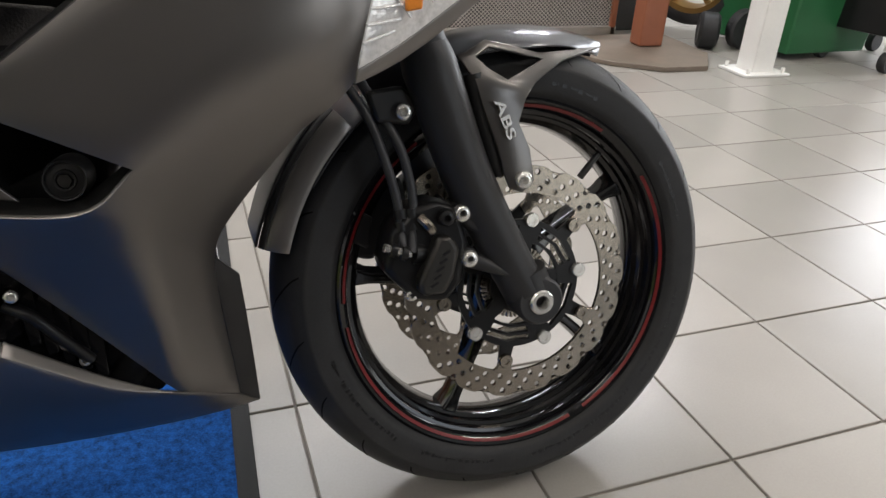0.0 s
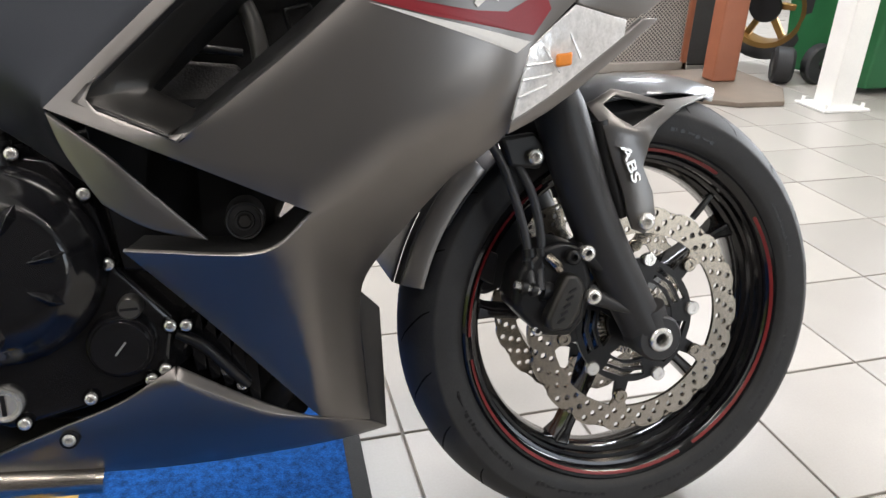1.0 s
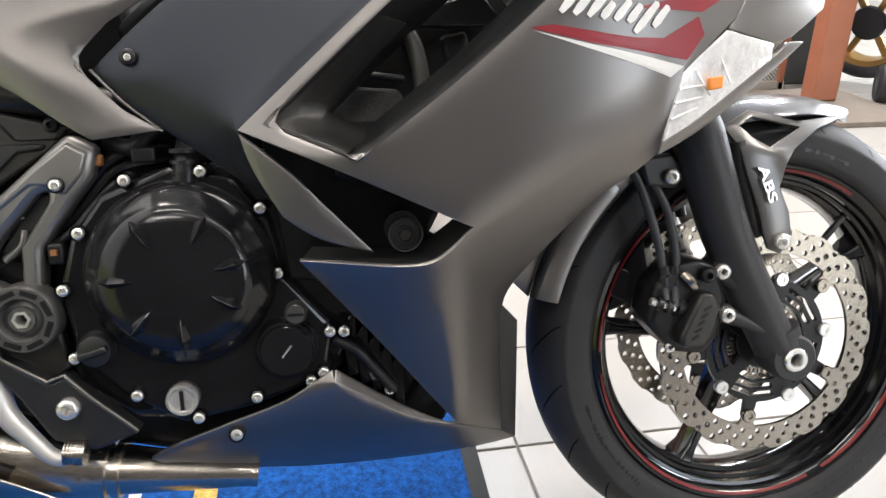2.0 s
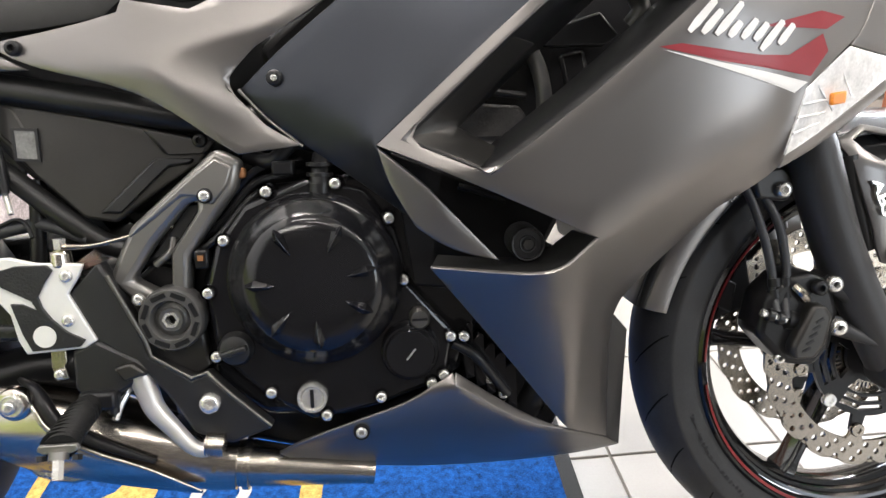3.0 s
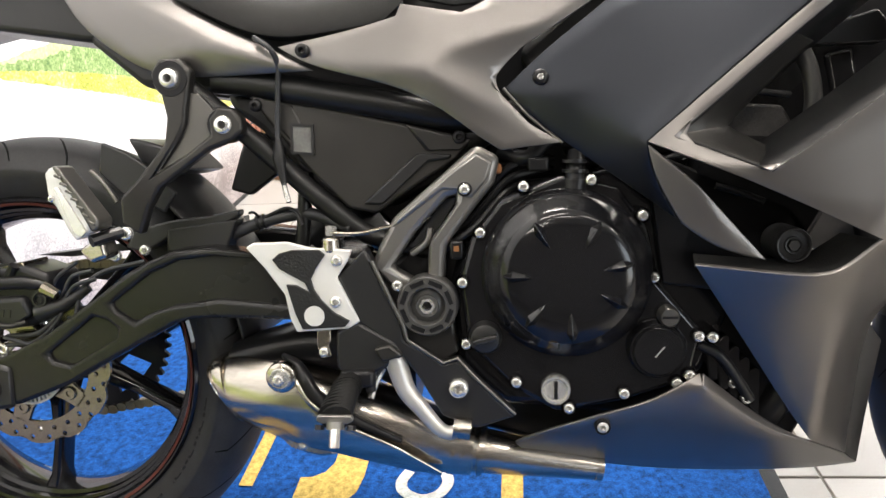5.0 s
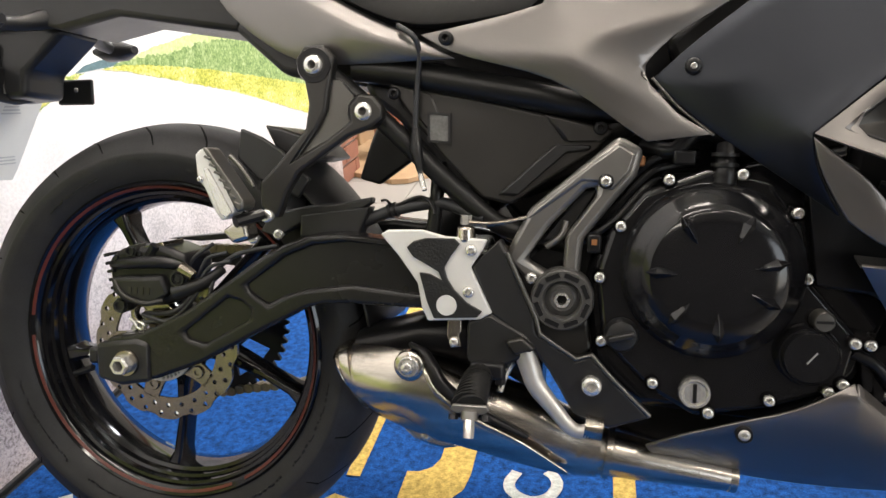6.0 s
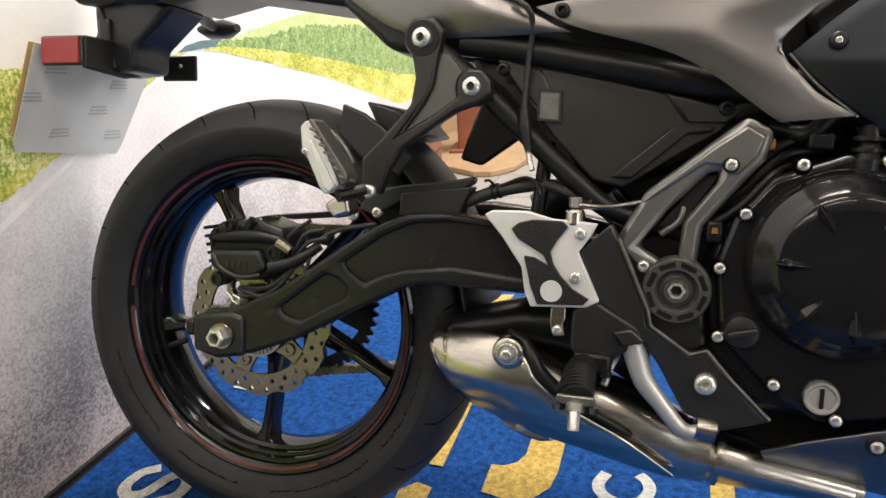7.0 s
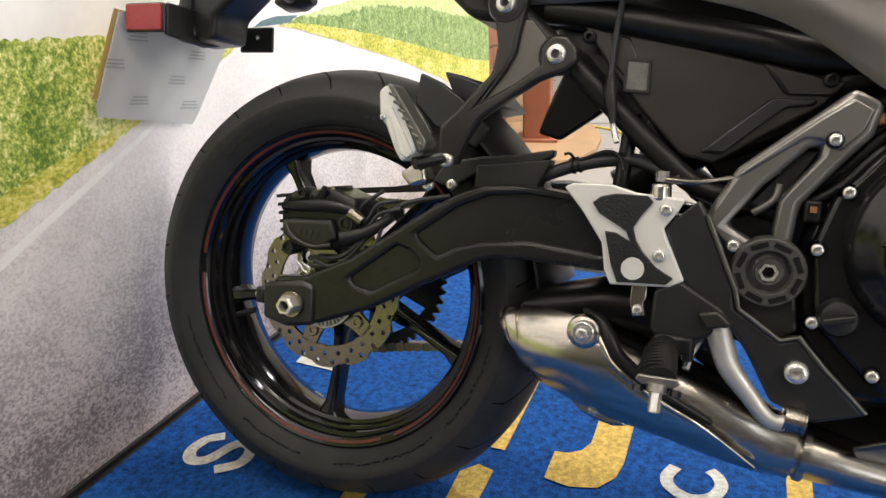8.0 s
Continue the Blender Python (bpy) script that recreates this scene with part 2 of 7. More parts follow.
def text(name, body, size, m, material, parent=None, depth=0.0006, label="", bold=0.0):
    cu = bpy.data.curves.new(name, "FONT")
    cu.body, cu.size, cu.extrude, cu.offset = body, size, depth, bold
    cu.align_x = cu.align_y = "CENTER"
    tmp = new(name, cu)
    me = bpy.data.meshes.new_from_object(tmp.evaluated_get(bpy.context.evaluated_depsgraph_get()))
    bpy.data.objects.remove(tmp)
    me.materials.clear()
    me.materials.append(material)
    ob = new(name, me)
    ob.parent, ob.matrix_basis = parent, m
    if label:
        ob["label"] = label
    return ob


# ---- the room ----
WALLX = -0.385
bm = box(2.3, 0.8, -0.055, 9.0, 10.6, 0.1)
floor = tagged(part("floor", bm, GROUT, smooth=0), "grey showroom floor with beige ceramic tiles", "floor", kind="structure")


# unseen floor, added in a dark colour to keep the bike's reflections dark
part("unseen_dark_floor", box(0.44, -2.86, -0.0045, 5.06, 3.1, 0.008), mat("dark_reflection_floor", (0.05, 0.041, 0.034), 0.45, 0, 0.2, 6, 60), floor, "unseen floor, added dark to darken the bike's reflections", 0)


def wall(name, cx, cy, cz, sx, sy, sz, label):
    return tagged(part(name, box(cx, cy, cz, sx, sy, sz), WALLD if "dark" in label else WALLW, smooth=0), label, "wall", kind="structure")


bm = plate([(-4.5, 0), (6.1, 0), (6.1, 3.0), (-4.5, 3.0)], -0.05, 0.1, [[(1.1, 0.3), (4.1, 0.3), (4.1, 2.6), (1.1, 2.6)]])
tagged(part("wall_front", bm, WALLW, smooth=0), "pale wall with the wide shop-front window", "wall", kind="structure").matrix_basis = pose(6.85, 0, 0, 0, 0, 90)
wall("wall_left", 2.2, 6.05, 1.5, 9.2, 0.1, 3.0, "pale painted wall behind the workshop area")
wall("wall_rear", -2.05, 4.0, 1.5, 0.1, 4.2, 3.0, "pale painted wall behind the printed wall")
# unseen walls, coloured dark so that the bike reflects a dark room
wall("wall_right_rear", -0.3, -4.44, 1.5, 3.4, 0.12, 3.0, "unseen dark brown wall, added for dark reflections")
bm = plate([(1.4, 0), (6.9, 0), (6.9, 3.0), (1.4, 3.0)], -4.5, 0.12, [[(3.6, 0.35), (6.7, 0.35), (6.7, 2.6), (3.6, 2.6)]])
# this unseen wall is darkened for the reflections too
tagged(part("wall_right", bm, mat("darker_unseen_wall", (0.065, 0.060, 0.056), 0.6, 0, 0.15, 3, 200, 0.08, 200), smooth=0), "unseen dark brown wall with a wide shop window", "wall", kind="structure")
wall("wall_corner", -2.05, -3.1, 1.5, 0.1, 2.9, 3.0, "unseen dark wall, added to darken the rear corner")
wall("wall_return", -1.20, -1.68, 1.5, 1.65, 0.06, 3.0, "unseen dark return wall beside the printed wall")
bm = box(2.3, 0.8, 3.05, 9.2, 10.8, 0.1)
tagged(part("ceiling", bm, CEIL, smooth=0), "white painted showroom ceiling", "ceiling", kind="structure")

# ---- the motorcycle's own frame: it leans on its side stand ----
bike = new("motorcycle")
bike.matrix_basis = pose(0, 0, 0.0035, -14.113, 0, 0)
tagged(bike, "satin graphite sport motorcycle leaning on a blue carpet mat", "motorcycle")


# fasteners
def bolt_mesh(r):
    return lathe([(r, 0.25 * r), (r, -0.30 * r), (0.93 * r, -0.52 * r), (0.72 * r, -0.68 * r), (0.44 * r, -0.70 * r), (0.40 * r, -0.62 * r), (0.37 * r, 0.05 * r), (0, 0.10 * r)], seg=18)


_bolts = {}


def bolt(x, y, z, r, parent=None, material=None, name="bolt", label="", tilt=0.0):
    """A socket-head screw that faces outwards."""
    material = material or CHROME
    key = (r, material.name, name)
    parent = parent or bike
    m = Matrix.Translation((x, y, z)) @ pose(0, 0, 0, 0, 0, tilt)
    if key not in _bolts:
        ob = part(name, bolt_mesh(r), material, parent, label, 40)
        _bolts[key] = ob
        ob.matrix_basis = m
        return ob
    return again(_bolts[key], m, parent)


# ---- wheels ----
def wheel(name, x, z, R, crown, rw, yaw, spokes, a0, label, groove, stripes, tint):
    """Rim with spokes, tyre, red stripe. R: tyre radius, crown: half its width, rw: half the rim's width."""
    # barrel: outer flange, drop centre, back to the far flange, with thickness
    prof = [(0.2165, -rw + 0.003), (0.2215, -rw), (0.2265, -rw - 0.003), (0.2305, -rw), (0.2305, -rw + 0.006), (0.222, -rw + 0.010), (0.216, -0.02),
            (0.216, 0.02), (0.222, rw - 0.010), (0.2305, rw - 0.006), (0.2305, rw), (0.2265, rw + 0.003), (0.2215, rw), (0.2165, rw - 0.003),
            (0.209, rw - 0.012), (0.203, rw - 0.03), (0.196, 0.012), (0.196, -0.010), (0.1985, -rw + 0.034), (0.2035, -rw + 0.031), (0.2045, -rw + 0.022), (0.2085, -rw + 0.020), (0.2100, -rw + 0.011), (0.2140, -rw + 0.0095)]
    rim = part(name, lathe(prof, seg=96, closed=True), RIM, bike, label, 40)
    rim.matrix_basis = pose(x, 0, z, 0, 0, yaw)
    for a, b in stripes:
        sb = bmesh.new()
        n = max(4, int((b - a) / 4))
        rows_ = [[sb.verts.new((r * math.cos(q), y, r * math.sin(q))) for r, y in ((0.2186, -rw + 0.0004), (0.2200, -rw - 0.0010), (0.2224, -rw - 0.0022), (0.2218, -rw + 0.002))] for q in np.linspace(radians(a), radians(b), n)]
        for u, v in zip(rows_, rows_[1:]):
            for j in range(4):
                sb.faces.new((u[j], u[(j + 1) % 4], v[(j + 1) % 4], v[j]))
        sb.faces.new(rows_[0])
        sb.faces.new(rows_[-1])
        part("rim_stripe", sb, tint, rim, "thin dark red rim stripe", 60)
    # tyre: bead, sidewall, shoulder, crown
    k = crown
    side = [(0.229, rw - 0.002), (0.2345, rw + 0.004), (0.2405, rw + 0.0075), (0.256, k * 0.965), (0.2655, k), (0.2685, k * 0.99), (0.2700, k * 0.975), (R - 0.0195, k * 0.84),
            (R - 0.0115, k * 0.64), (R - 0.0042, k * 0.38), (R - 0.0005, k * 0.12)]
    prof = [(r, -y) for r, y in side] + [(r, y) for r, y in side[::-1]]
    tyre = part("tyre", lathe(prof, seg=128, closed=False), RUBBER, rim, "black sport tyre with fine tread grooves", 50)
    tr_ = [(r + 0.0003, y) for r, y in side[6:]]
    part("tread_band", lathe([(r, -y) for r, y in tr_] + [(r, y) for r, y in tr_[::-1]], seg=128), TREAD, tyre, "dusty grey tread band", 50)
    # a fine raised line on the sidewall
    part("sidewall_line", lathe([(0.2385, -rw - 0.0055), (0.2395, -rw - 0.0068), (0.2405, -rw - 0.0056)], seg=96), RUBBER, tyre, "", 60)
    # tread grooves: flat strips across the shoulder, the slots' shade painted black
    gb = bmesh.new()
    def crown_point(s, a):
        pts = side[6:] + [(r, -y) for r, y in side[6:][::-1]]
        i = max(0, min(len(pts) - 1.001, (1 - s) / 2 * (len(pts) - 1)))
        j, t = int(i), i - int(i)
        r = pts[j][0] * (1 - t) + pts[j + 1][0] * t + 0.0008
        y = pts[j][1] * (1 - t) + pts[j + 1][1] * t
        return Vector((r * math.cos(a), -y, r * math.sin(a)))
    for i in range(groove):
        a = 2 * math.pi * i / groove
        for sgn in (-1, 1):
            off = (0.5 * 2 * math.pi / groove) if sgn > 0 else 0
            row = []
            for q in range(6):
                s = sgn * (0.93 - 0.74 * q / 5)
                w = 0.0125 * (0.35 + 0.65 * math.sin(math.pi * (q + 0.6) / 6.2))
                aa = a + off + 0.17 * (q / 5) ** 1.3
                row.append((crown_point(s, aa - w / 2), crown_point(s, aa + w / 2)))
            vs = [(gb.verts.new(p), gb.verts.new(r)) for p, r in row]
            for u, v in zip(vs, vs[1:]):
                gb.faces.new((u[0], u[1], v[1], v[0]))
    tagged(part("tread_groove", gb, GROOVE_SHADE, tyre, "", 0), kind="stuff")
    # raised black marks on the sidewall, in place of its lettering
    dice = random.Random(5)
    kinds = [part("sidewall_mark", box(0, 0, 0, w, 0.0012, h), BLACK, tyre, "", 30) for w, h in ((0.0035, 0.0052), (0.0062, 0.0046), (0.0026, 0.0030), (0.0110, 0.0022))]
    used = set()
    for a0_, a1_ in ((196, 228), (238, 262), (276, 314), (320, 350), (14, 34), (112, 132), (64, 80)):
        a = a0_
        while a < a1_:
            i = dice.choice((0, 0, 1, 1, 2, 3))
            r = 0.2490 + 0.0012 * dice.uniform(-1, 1)
            yy = -(rw + 0.0075 + (k * 0.965 - rw - 0.0075) * (r - 0.2405) / 0.0155) + 0.0001
            q = radians(a)
            m = pose(r * math.cos(q), yy, r * math.sin(q), 0, 90 - a, 0)
            if i in used:
                again(kinds[i], m)
            else:
                kinds[i].matrix_basis = m
                used.add(i)
            a += (1.5, 2.1, 1.3, 3.2)[i]
    # hub and spokes
    part("hub", lathe([(0.018, -0.048), (0.034, -0.046), (0.038, -0.03), (0.030, -0.012), (0.030, 0.012), (0.038, 0.03), (0.034, 0.046), (0.018, 0.048)], seg=32), RIM, rim, "", 40)
    first = None
    for i in range(spokes):
        if first is None:
            sb = bmesh.new()
            secs = []
            for r, w, d, off in ((0.026, 0.020, 0.030, 0.0), (0.07, 0.0105, 0.022, 0.003), (0.13, 0.0075, 0.017, 0.005), (0.18, 0.0085, 0.018, 0.003), (0.2005, 0.014, 0.022, 0.0)):
                secs.append([sb.verts.new((r, y, off + zz)) for y, zz in ((-d, -w * 0.7), (-d * 0.55, -w), (d, -w), (d, w), (-d * 0.55, w), (-d, w * 0.7))])
            for a, b in zip(secs, secs[1:]):
                for q in range(6):
                    sb.faces.new((a[q], a[(q + 1) % 6], b[(q + 1) % 6], b[q]))
            sb.faces.new(secs[0])
            sb.faces.new(secs[-1][::-1])
            first = part("spoke", sb, RIM, rim, "", 40, 0.003)
            first.matrix_basis = pose(0, 0, 0, 0, -a0, 0)
        else:
            again(first, pose(0, 0, 0, 0, -a0 - 360 / spokes * i, 0))
    return rim


_button = {}


def button(x, y, z, parent, material):
    """A flat hollow rivet that ties a disc to its carrier."""
    m = Matrix.Translation((x, y, z))
    if material.name in _button:
        return again(_button[material.name], m, parent)
    ob = part("disc_button", lathe([(0, -0.0006), (0.0036, -0.0006), (0.0040, -0.0024), (0.0082, -0.0024), (0.0092, -0.0012), (0.0092, 0.004)], seg=20), material, parent, "", 40)
    ob.matrix_basis = m
    _button[material.name] = ob
    return ob


def disc_rotor(name, r_out, r_in, y, waves, rows, parent, label, thick=0.005):
    """A petal brake disc with drilled holes."""
    bm = bmesh.new()
    cols = rows[0][1]
    edges_r = [r_in] + [(a[0] + b[0]) / 2 for a, b in zip(rows[::-1], rows[::-1][1:])] + [rows[0][0] + 0.0042]

    def polar(r, a, yy):
        return bm.verts.new((r * math.cos(a), yy, r * math.sin(a)))

    for k, (rc, cnt, ph, rad) in enumerate(rows[::-1]):
        ra, rb = edges_r[k], edges_r[k + 1]
        for i in range(cols):
            a = 2 * math.pi * (i + ph) / cols
            h = math.pi / cols
            ring = [(rb, a + h), (rb, a), (rb, a - h), ((ra + rb) / 2, a - h), (ra, a - h), (ra, a), (ra, a + h), ((ra + rb) / 2, a + h)]
            hole = [(rc + rad * math.cos(t), a + rad * math.sin(t) / rc) for t in (math.radians(q) for q in (45, 0, -45, -90, -135, 180, 135, 90))]
            top, inn = [polar(r, b, y) for r, b in ring], [polar(r, b, y) for r, b in hole]
            low, inl = [polar(r, b, y + thick) for r, b in ring], [polar(r, b, y + thick) for r, b in hole]
            for q in range(8):
                j = (q + 1) % 8
                bm.faces.new((top[q], top[j], inn[j], inn[q]))
                bm.faces.new((low[q], inl[q], inl[j], low[j]))
                bm.faces.new((inn[q], inn[j], inl[j], inl[q]))
    n = waves * 12
    rim_in, rim_out = edges_r[-1] - 0.0004, lambda i: r_out - 0.0068 * (0.5 - 0.5 * math.cos(2 * math.pi * (i % 12) / 12)) ** 3
    loops = [[polar(rim_in, 2 * math.pi * i / n, y) for i in range(n)], [polar(rim_out(i), 2 * math.pi * i / n, y) for i in range(n)],
             [polar(rim_out(i), 2 * math.pi * i / n, y + thick) for i in range(n)], [polar(rim_in, 2 * math.pi * i / n, y + thick) for i in range(n)]]
    loops2 = [[polar(r_in + 0.0004, 2 * math.pi * i / n, y) for i in range(n)], [polar(r_in + 0.0004, 2 * math.pi * i / n, y + thick) for i in range(n)]]
    for set_ in (loops, loops2):
        for p, q in zip(set_, set_[1:]):
            for i in range(n):
                bm.faces.new((p[i], p[(i + 1) % n], q[(i + 1) % n], q[i]))
    return part(name, bm, STEEL, parent, label, 30)


fw = wheel("front_wheel", 1.41, 0.30, 0.300, 0.060, 0.052, 1.8, 5, 30, "gloss black alloy front wheel with a red stripe", 22, [(-62, 33), (56, 118), (124, 180), (188, 292)], RED)
rw_ = wheel("rear_wheel", 0.0, 0.312, 0.310, 0.078, 0.058, 0.0, 5, 47, "gloss black alloy rear wheel with a red stripe", 22, [(-60, 52), (58, 172), (180, 294)], REDDULL)


def valve(parent, a, y):
    c, s = math.cos(a), math.sin(a)
    bm = tube([(0.205 * c, y, 0.205 * s), (0.182 * c, y, 0.182 * s)], 0.004, 10, 1)
    tube([(0.186 * c, y, 0.186 * s), (0.164 * c, y, 0.164 * s)], 0.0048, 8, 1, bm=bm)
    part("valve_stem", bm, PLASTIC, parent, "black valve cap")


valve(fw, radians(47), -0.02)
valve(rw_, radians(200), -0.02)

# front discs, right and left
HOLES = [(0.1425, 36, 0.0, 0.0041), (0.1325, 36, 0.35, 0.0041), (0.1230, 36, 0.7, 0.0039)]
fd = disc_rotor("brake_disc", 0.150, 0.1165, -0.070, 18, HOLES, fw, "petal front brake disc, drilled, worn steel")
fd2 = again(fd, pose(0, 0.135, 0))
for dd in (fd, fd2):
    cb = bmesh.new()
    slots = []
    for i in range(5):
        a0 = 2 * math.pi * i / 5 + 0.30
        for r0, r1 in ((0.0585, 0.0660), (0.0700, 0.0765)):
            slots.append([(r * math.cos(a), r * math.sin(a)) for r, a in [(r1, a0), (r1, a0 + 0.42), (r1, a0 + 0.84), (r0, a0 + 0.84), (r0, a0 + 0.42), (r0, a0)]])
    plate(circle(0, 0, 0.083, 60), -0.068, 0.006, [circle(0, 0, 0.054, 40)] + slots, bm=cb)
    part("carrier_hub", plate(circle(0, 0, 0.037, 40), -0.066, 0.006, [circle(0, 0, 0.020, 24)]), BLACK, dd, "", 30)
    for i in range(5):
        a = 2 * math.pi * i / 5 + 0.113
        part("carrier_arm", plate([(q * math.cos(a) - w * math.sin(a), q * math.sin(a) + w * math.cos(a)) for q, w in ((0.033, 0.010), (0.062, 0.0065), (0.062, -0.0065), (0.033, -0.010))], -0.067, 0.006), BLACK, dd, "", 30)
    part("disc_carrier", cb, BLACK, dd, "black disc carrier", 30)
    for i in range(10):
        a = 2 * math.pi * i / 10 + 0.113
        r = 0.102 if i % 2 else 0.083
        tb = plate([(0.08, -0.010), (r + 0.003, -0.008), (r + 0.008, 0), (r + 0.003, 0.008), (0.08, 0.010)], -0.0670, 0.005)
        o = part("carrier_ear", tb, BLACK, dd, "", 30, 0.001)
        if i % 2:
            o.matrix_basis = pose(0, 0, 0, 0, -math.degrees(a), 0)
            tb = plate([(0.119, -0.015), (0.119, 0.015), (0.110, 0.0095), (0.101, 0.0090), (0.096, 0), (0.101, -0.0090), (0.110, -0.0095)], -0.0705, 0.005)
            o = part("disc_tab", tb, STEEL, dd, "", 30, 0.001)
        o.matrix_basis = pose(0, 0, 0, 0, -math.degrees(a), 0)
        button(r * math.cos(a), -0.0715, r * math.sin(a), dd, CHROME if i % 2 == 0 else STEEL)

# sensor ring
tr = bmesh.new()
for i in range(48):
    a = 2 * math.pi * i / 48
    box(0.043 * math.cos(a), -0.056, 0.043 * math.sin(a), 0.008, 0.004, 0.003, tr, pose(0, 0, 0, 0, -math.degrees(a), 0))
lathe([(0.036, -0.058), (0.0405, -0.058), (0.0405, -0.054), (0.036, -0.054)], seg=40, closed=True, bm=tr)
part("sensor_ring", tr, STEEL, fw, "toothed steel sensor ring", 0)

# rear disc
rd = disc_rotor("brake_disc", 0.110, 0.079, -0.066, 12, [(0.1015, 26, 0, 0.0036), (0.0895, 26, 0.5, 0.0036)], rw_, "petal rear brake disc, drilled, worn steel")
for i in range(5):
    a = 2 * math.pi * i / 5 + 0.6
    o = part("disc_tab", plate([(0.035, -0.022), (0.06, -0.014), (0.083, -0.012), (0.083, 0.012), (0.06, 0.014), (0.035, 0.022)], -0.066, 0.005), STEEL, rd, "", 30, 0.001)
    o.matrix_basis = pose(0, 0, 0, 0, -math.degrees(a), 0)
    button(0.062 * math.cos(a), -0.067, 0.062 * math.sin(a), rd, STEEL)
tr = bmesh.new()
for i in range(44):
    a = 2 * math.pi * i / 44
    box(0.0435 * math.cos(a), -0.0765, 0.0435 * math.sin(a), 0.008, 0.004, 0.0030, tr, pose(0, 0, 0, 0, -math.degrees(a), 0))
for r0, r1 in ((0.034, 0.0400), (0.0470, 0.0500)):
    lathe([(r0, -0.0785), (r1, -0.0785), (r1, -0.0745), (r0, -0.0745)], seg=60, closed=True, bm=tr)
part("sensor_ring", tr, CASTALU, rw_, "toothed steel sensor ring", 0)
part("sensor_ring_back", lathe([(0.034, -0.0735), (0.049, -0.0735), (0.049, -0.0715), (0.034, -0.0715)], seg=48, closed=True), BLACK, rw_, "", 30)
# sprocket and chain on the far side
sp = []
for i in range(46 * 4):
    a = 2 * math.pi * i / (46 * 4)
    sp.append(((0.118 - (0.008 if i % 4 in (2, 3) else 0)) * math.cos(a), (0.118 - (0.008 if i % 4 in (2, 3) else 0)) * math.sin(a)))
cut = []
for i in range(5):
    a0 = 2 * math.pi * i / 5
    cut.append([(r * math.cos(a), r * math.sin(a)) for r, a in [(0.095, a0), (0.095, a0 + 0.4), (0.095, a0 + 0.8), (0.055, a0 + 0.75), (0.055, a0 + 0.1)]])
part("sprocket", plate(sp, 0.088, 0.006, [circle(0, 0, 0.035, 24)] + cut), BLACK, rw_, "dark toothed rear sprocket", 20)
loop = [(0.118 * math.cos(a), 0.312 + 0.118 * math.sin(a)) for a in np.linspace(radians(82), radians(278), 24)]
loop += [(x, 0.312 - 0.117 + 0.16 * x) for x in np.linspace(0.03, 0.52, 33)] + [(x, 0.312 + 0.117 + 0.02 * x) for x in np.linspace(0.52, 0.03, 33)]
first = None
for i in range(len(loop)):
    (x0, z0), (x1, z1) = loop[i], loop[(i + 1) % len(loop)]
    mid = pose((x0 + x1) / 2, 0.091, (z0 + z1) / 2, 0, -math.degrees(math.atan2(z1 - z0, x1 - x0)), 0)
    if first is None:
        cbm = lathe([(0.0001, -0.010), (0.0072, -0.010), (0.0072, 0.010), (0.0001, 0.010)], -0.004, 0, 10)
        lathe([(0.0001, -0.008), (0.0066, -0.008), (0.0066, 0.008), (0.0001, 0.008)], 0.0065, 0, 10, bm=cbm)
        first = part("chain_link", cbm, CHAINM, bike, "oiled steel drive chain link", 40)
        first.matrix_basis = mid
    else:
        again(first, mid)

# ---- front end ----
for s in (-1, 1):
    y = 0.105 * s
    bm = tube([(1.268, y, 0.650), (1.292, y, 0.572)], 0.0255, 24, 1)
    tube([(1.286, y, 0.592), (1.292, y, 0.570), (1.311, y, 0.510), (1.331, y, 0.452), (1.362, y, 0.385), (1.402, y, 0.306)], [0.0262, 0.0305, 0.030, 0.029, 0.0275, 0.0265], 28, 4, bm=bm)
    leg = part("fork_leg", bm, FORK, bike, "matt black fork leg", 40)
    part("axle_clamp", lathe([(0.0155, -0.024), (0.0265, -0.024), (0.0298, -0.020), (0.0300, 0.018), (0.026, 0.022), (0.017, 0.022)], 1.414, 0.295, 36, bm=tube([(1.402, 0.0, 0.33), (1.412, 0.0, 0.300)], 0.0262, 24, 1), y0=0.0), FORK, leg, "", 40).location.y = y
    part("axle_end", lathe([(0.0078, -0.012), (0.0080, -0.0275), (0.0090, -0.0290), (0.0132, -0.0290), (0.0150, -0.0270), (0.0152, 0.0)], 1.414, 0.295, 32), CHROME, leg, "bright hollow axle end", 40).location.y = y if s < 0 else y + 0.024
    # black disc at the bottom of the hollow axle, painted for its shade
    part("bore_shade", lathe([(0, -0.016), (0.0080, -0.016), (0.0080, -0.012)], 1.414, 0.295, 6), BLACK, leg, "", 40).location.y = y if s < 0 else y + 0.024
    # fins to the caliper bolts
    for x_, z, tx, tz in ((1.320, 0.409, 1.368, 0.368), (1.328, 0.3555, 1.383, 0.329)):
        fb = lathe([(0.0, -0.010), (0.0118, -0.010), (0.0128, -0.007), (0.0128, 0.020)], x_, z, 20, y0=y)
        tube([(x_, y - 0.004, z - 0.001), ((x_ + tx) / 2, y - 0.013, (z + tz) / 2), (tx, y - 0.024, tz)], [0.0115, 0.0080, 0.0010], 12, 4, bm=fb)
        part("caliper_lug", fb, FORK, leg, "", 45)
        if s < 0:
            bolt(x_, -0.120, z, 0.0100, leg)
# upper tube in the yoke
for s in (-1, 1):
    part("fork_tube", tube([(1.215, 0.105 * s, 0.80), (1.280, 0.105 * s, 0.60)], 0.0215, 20, 1), BLACK, bike, "", 40)

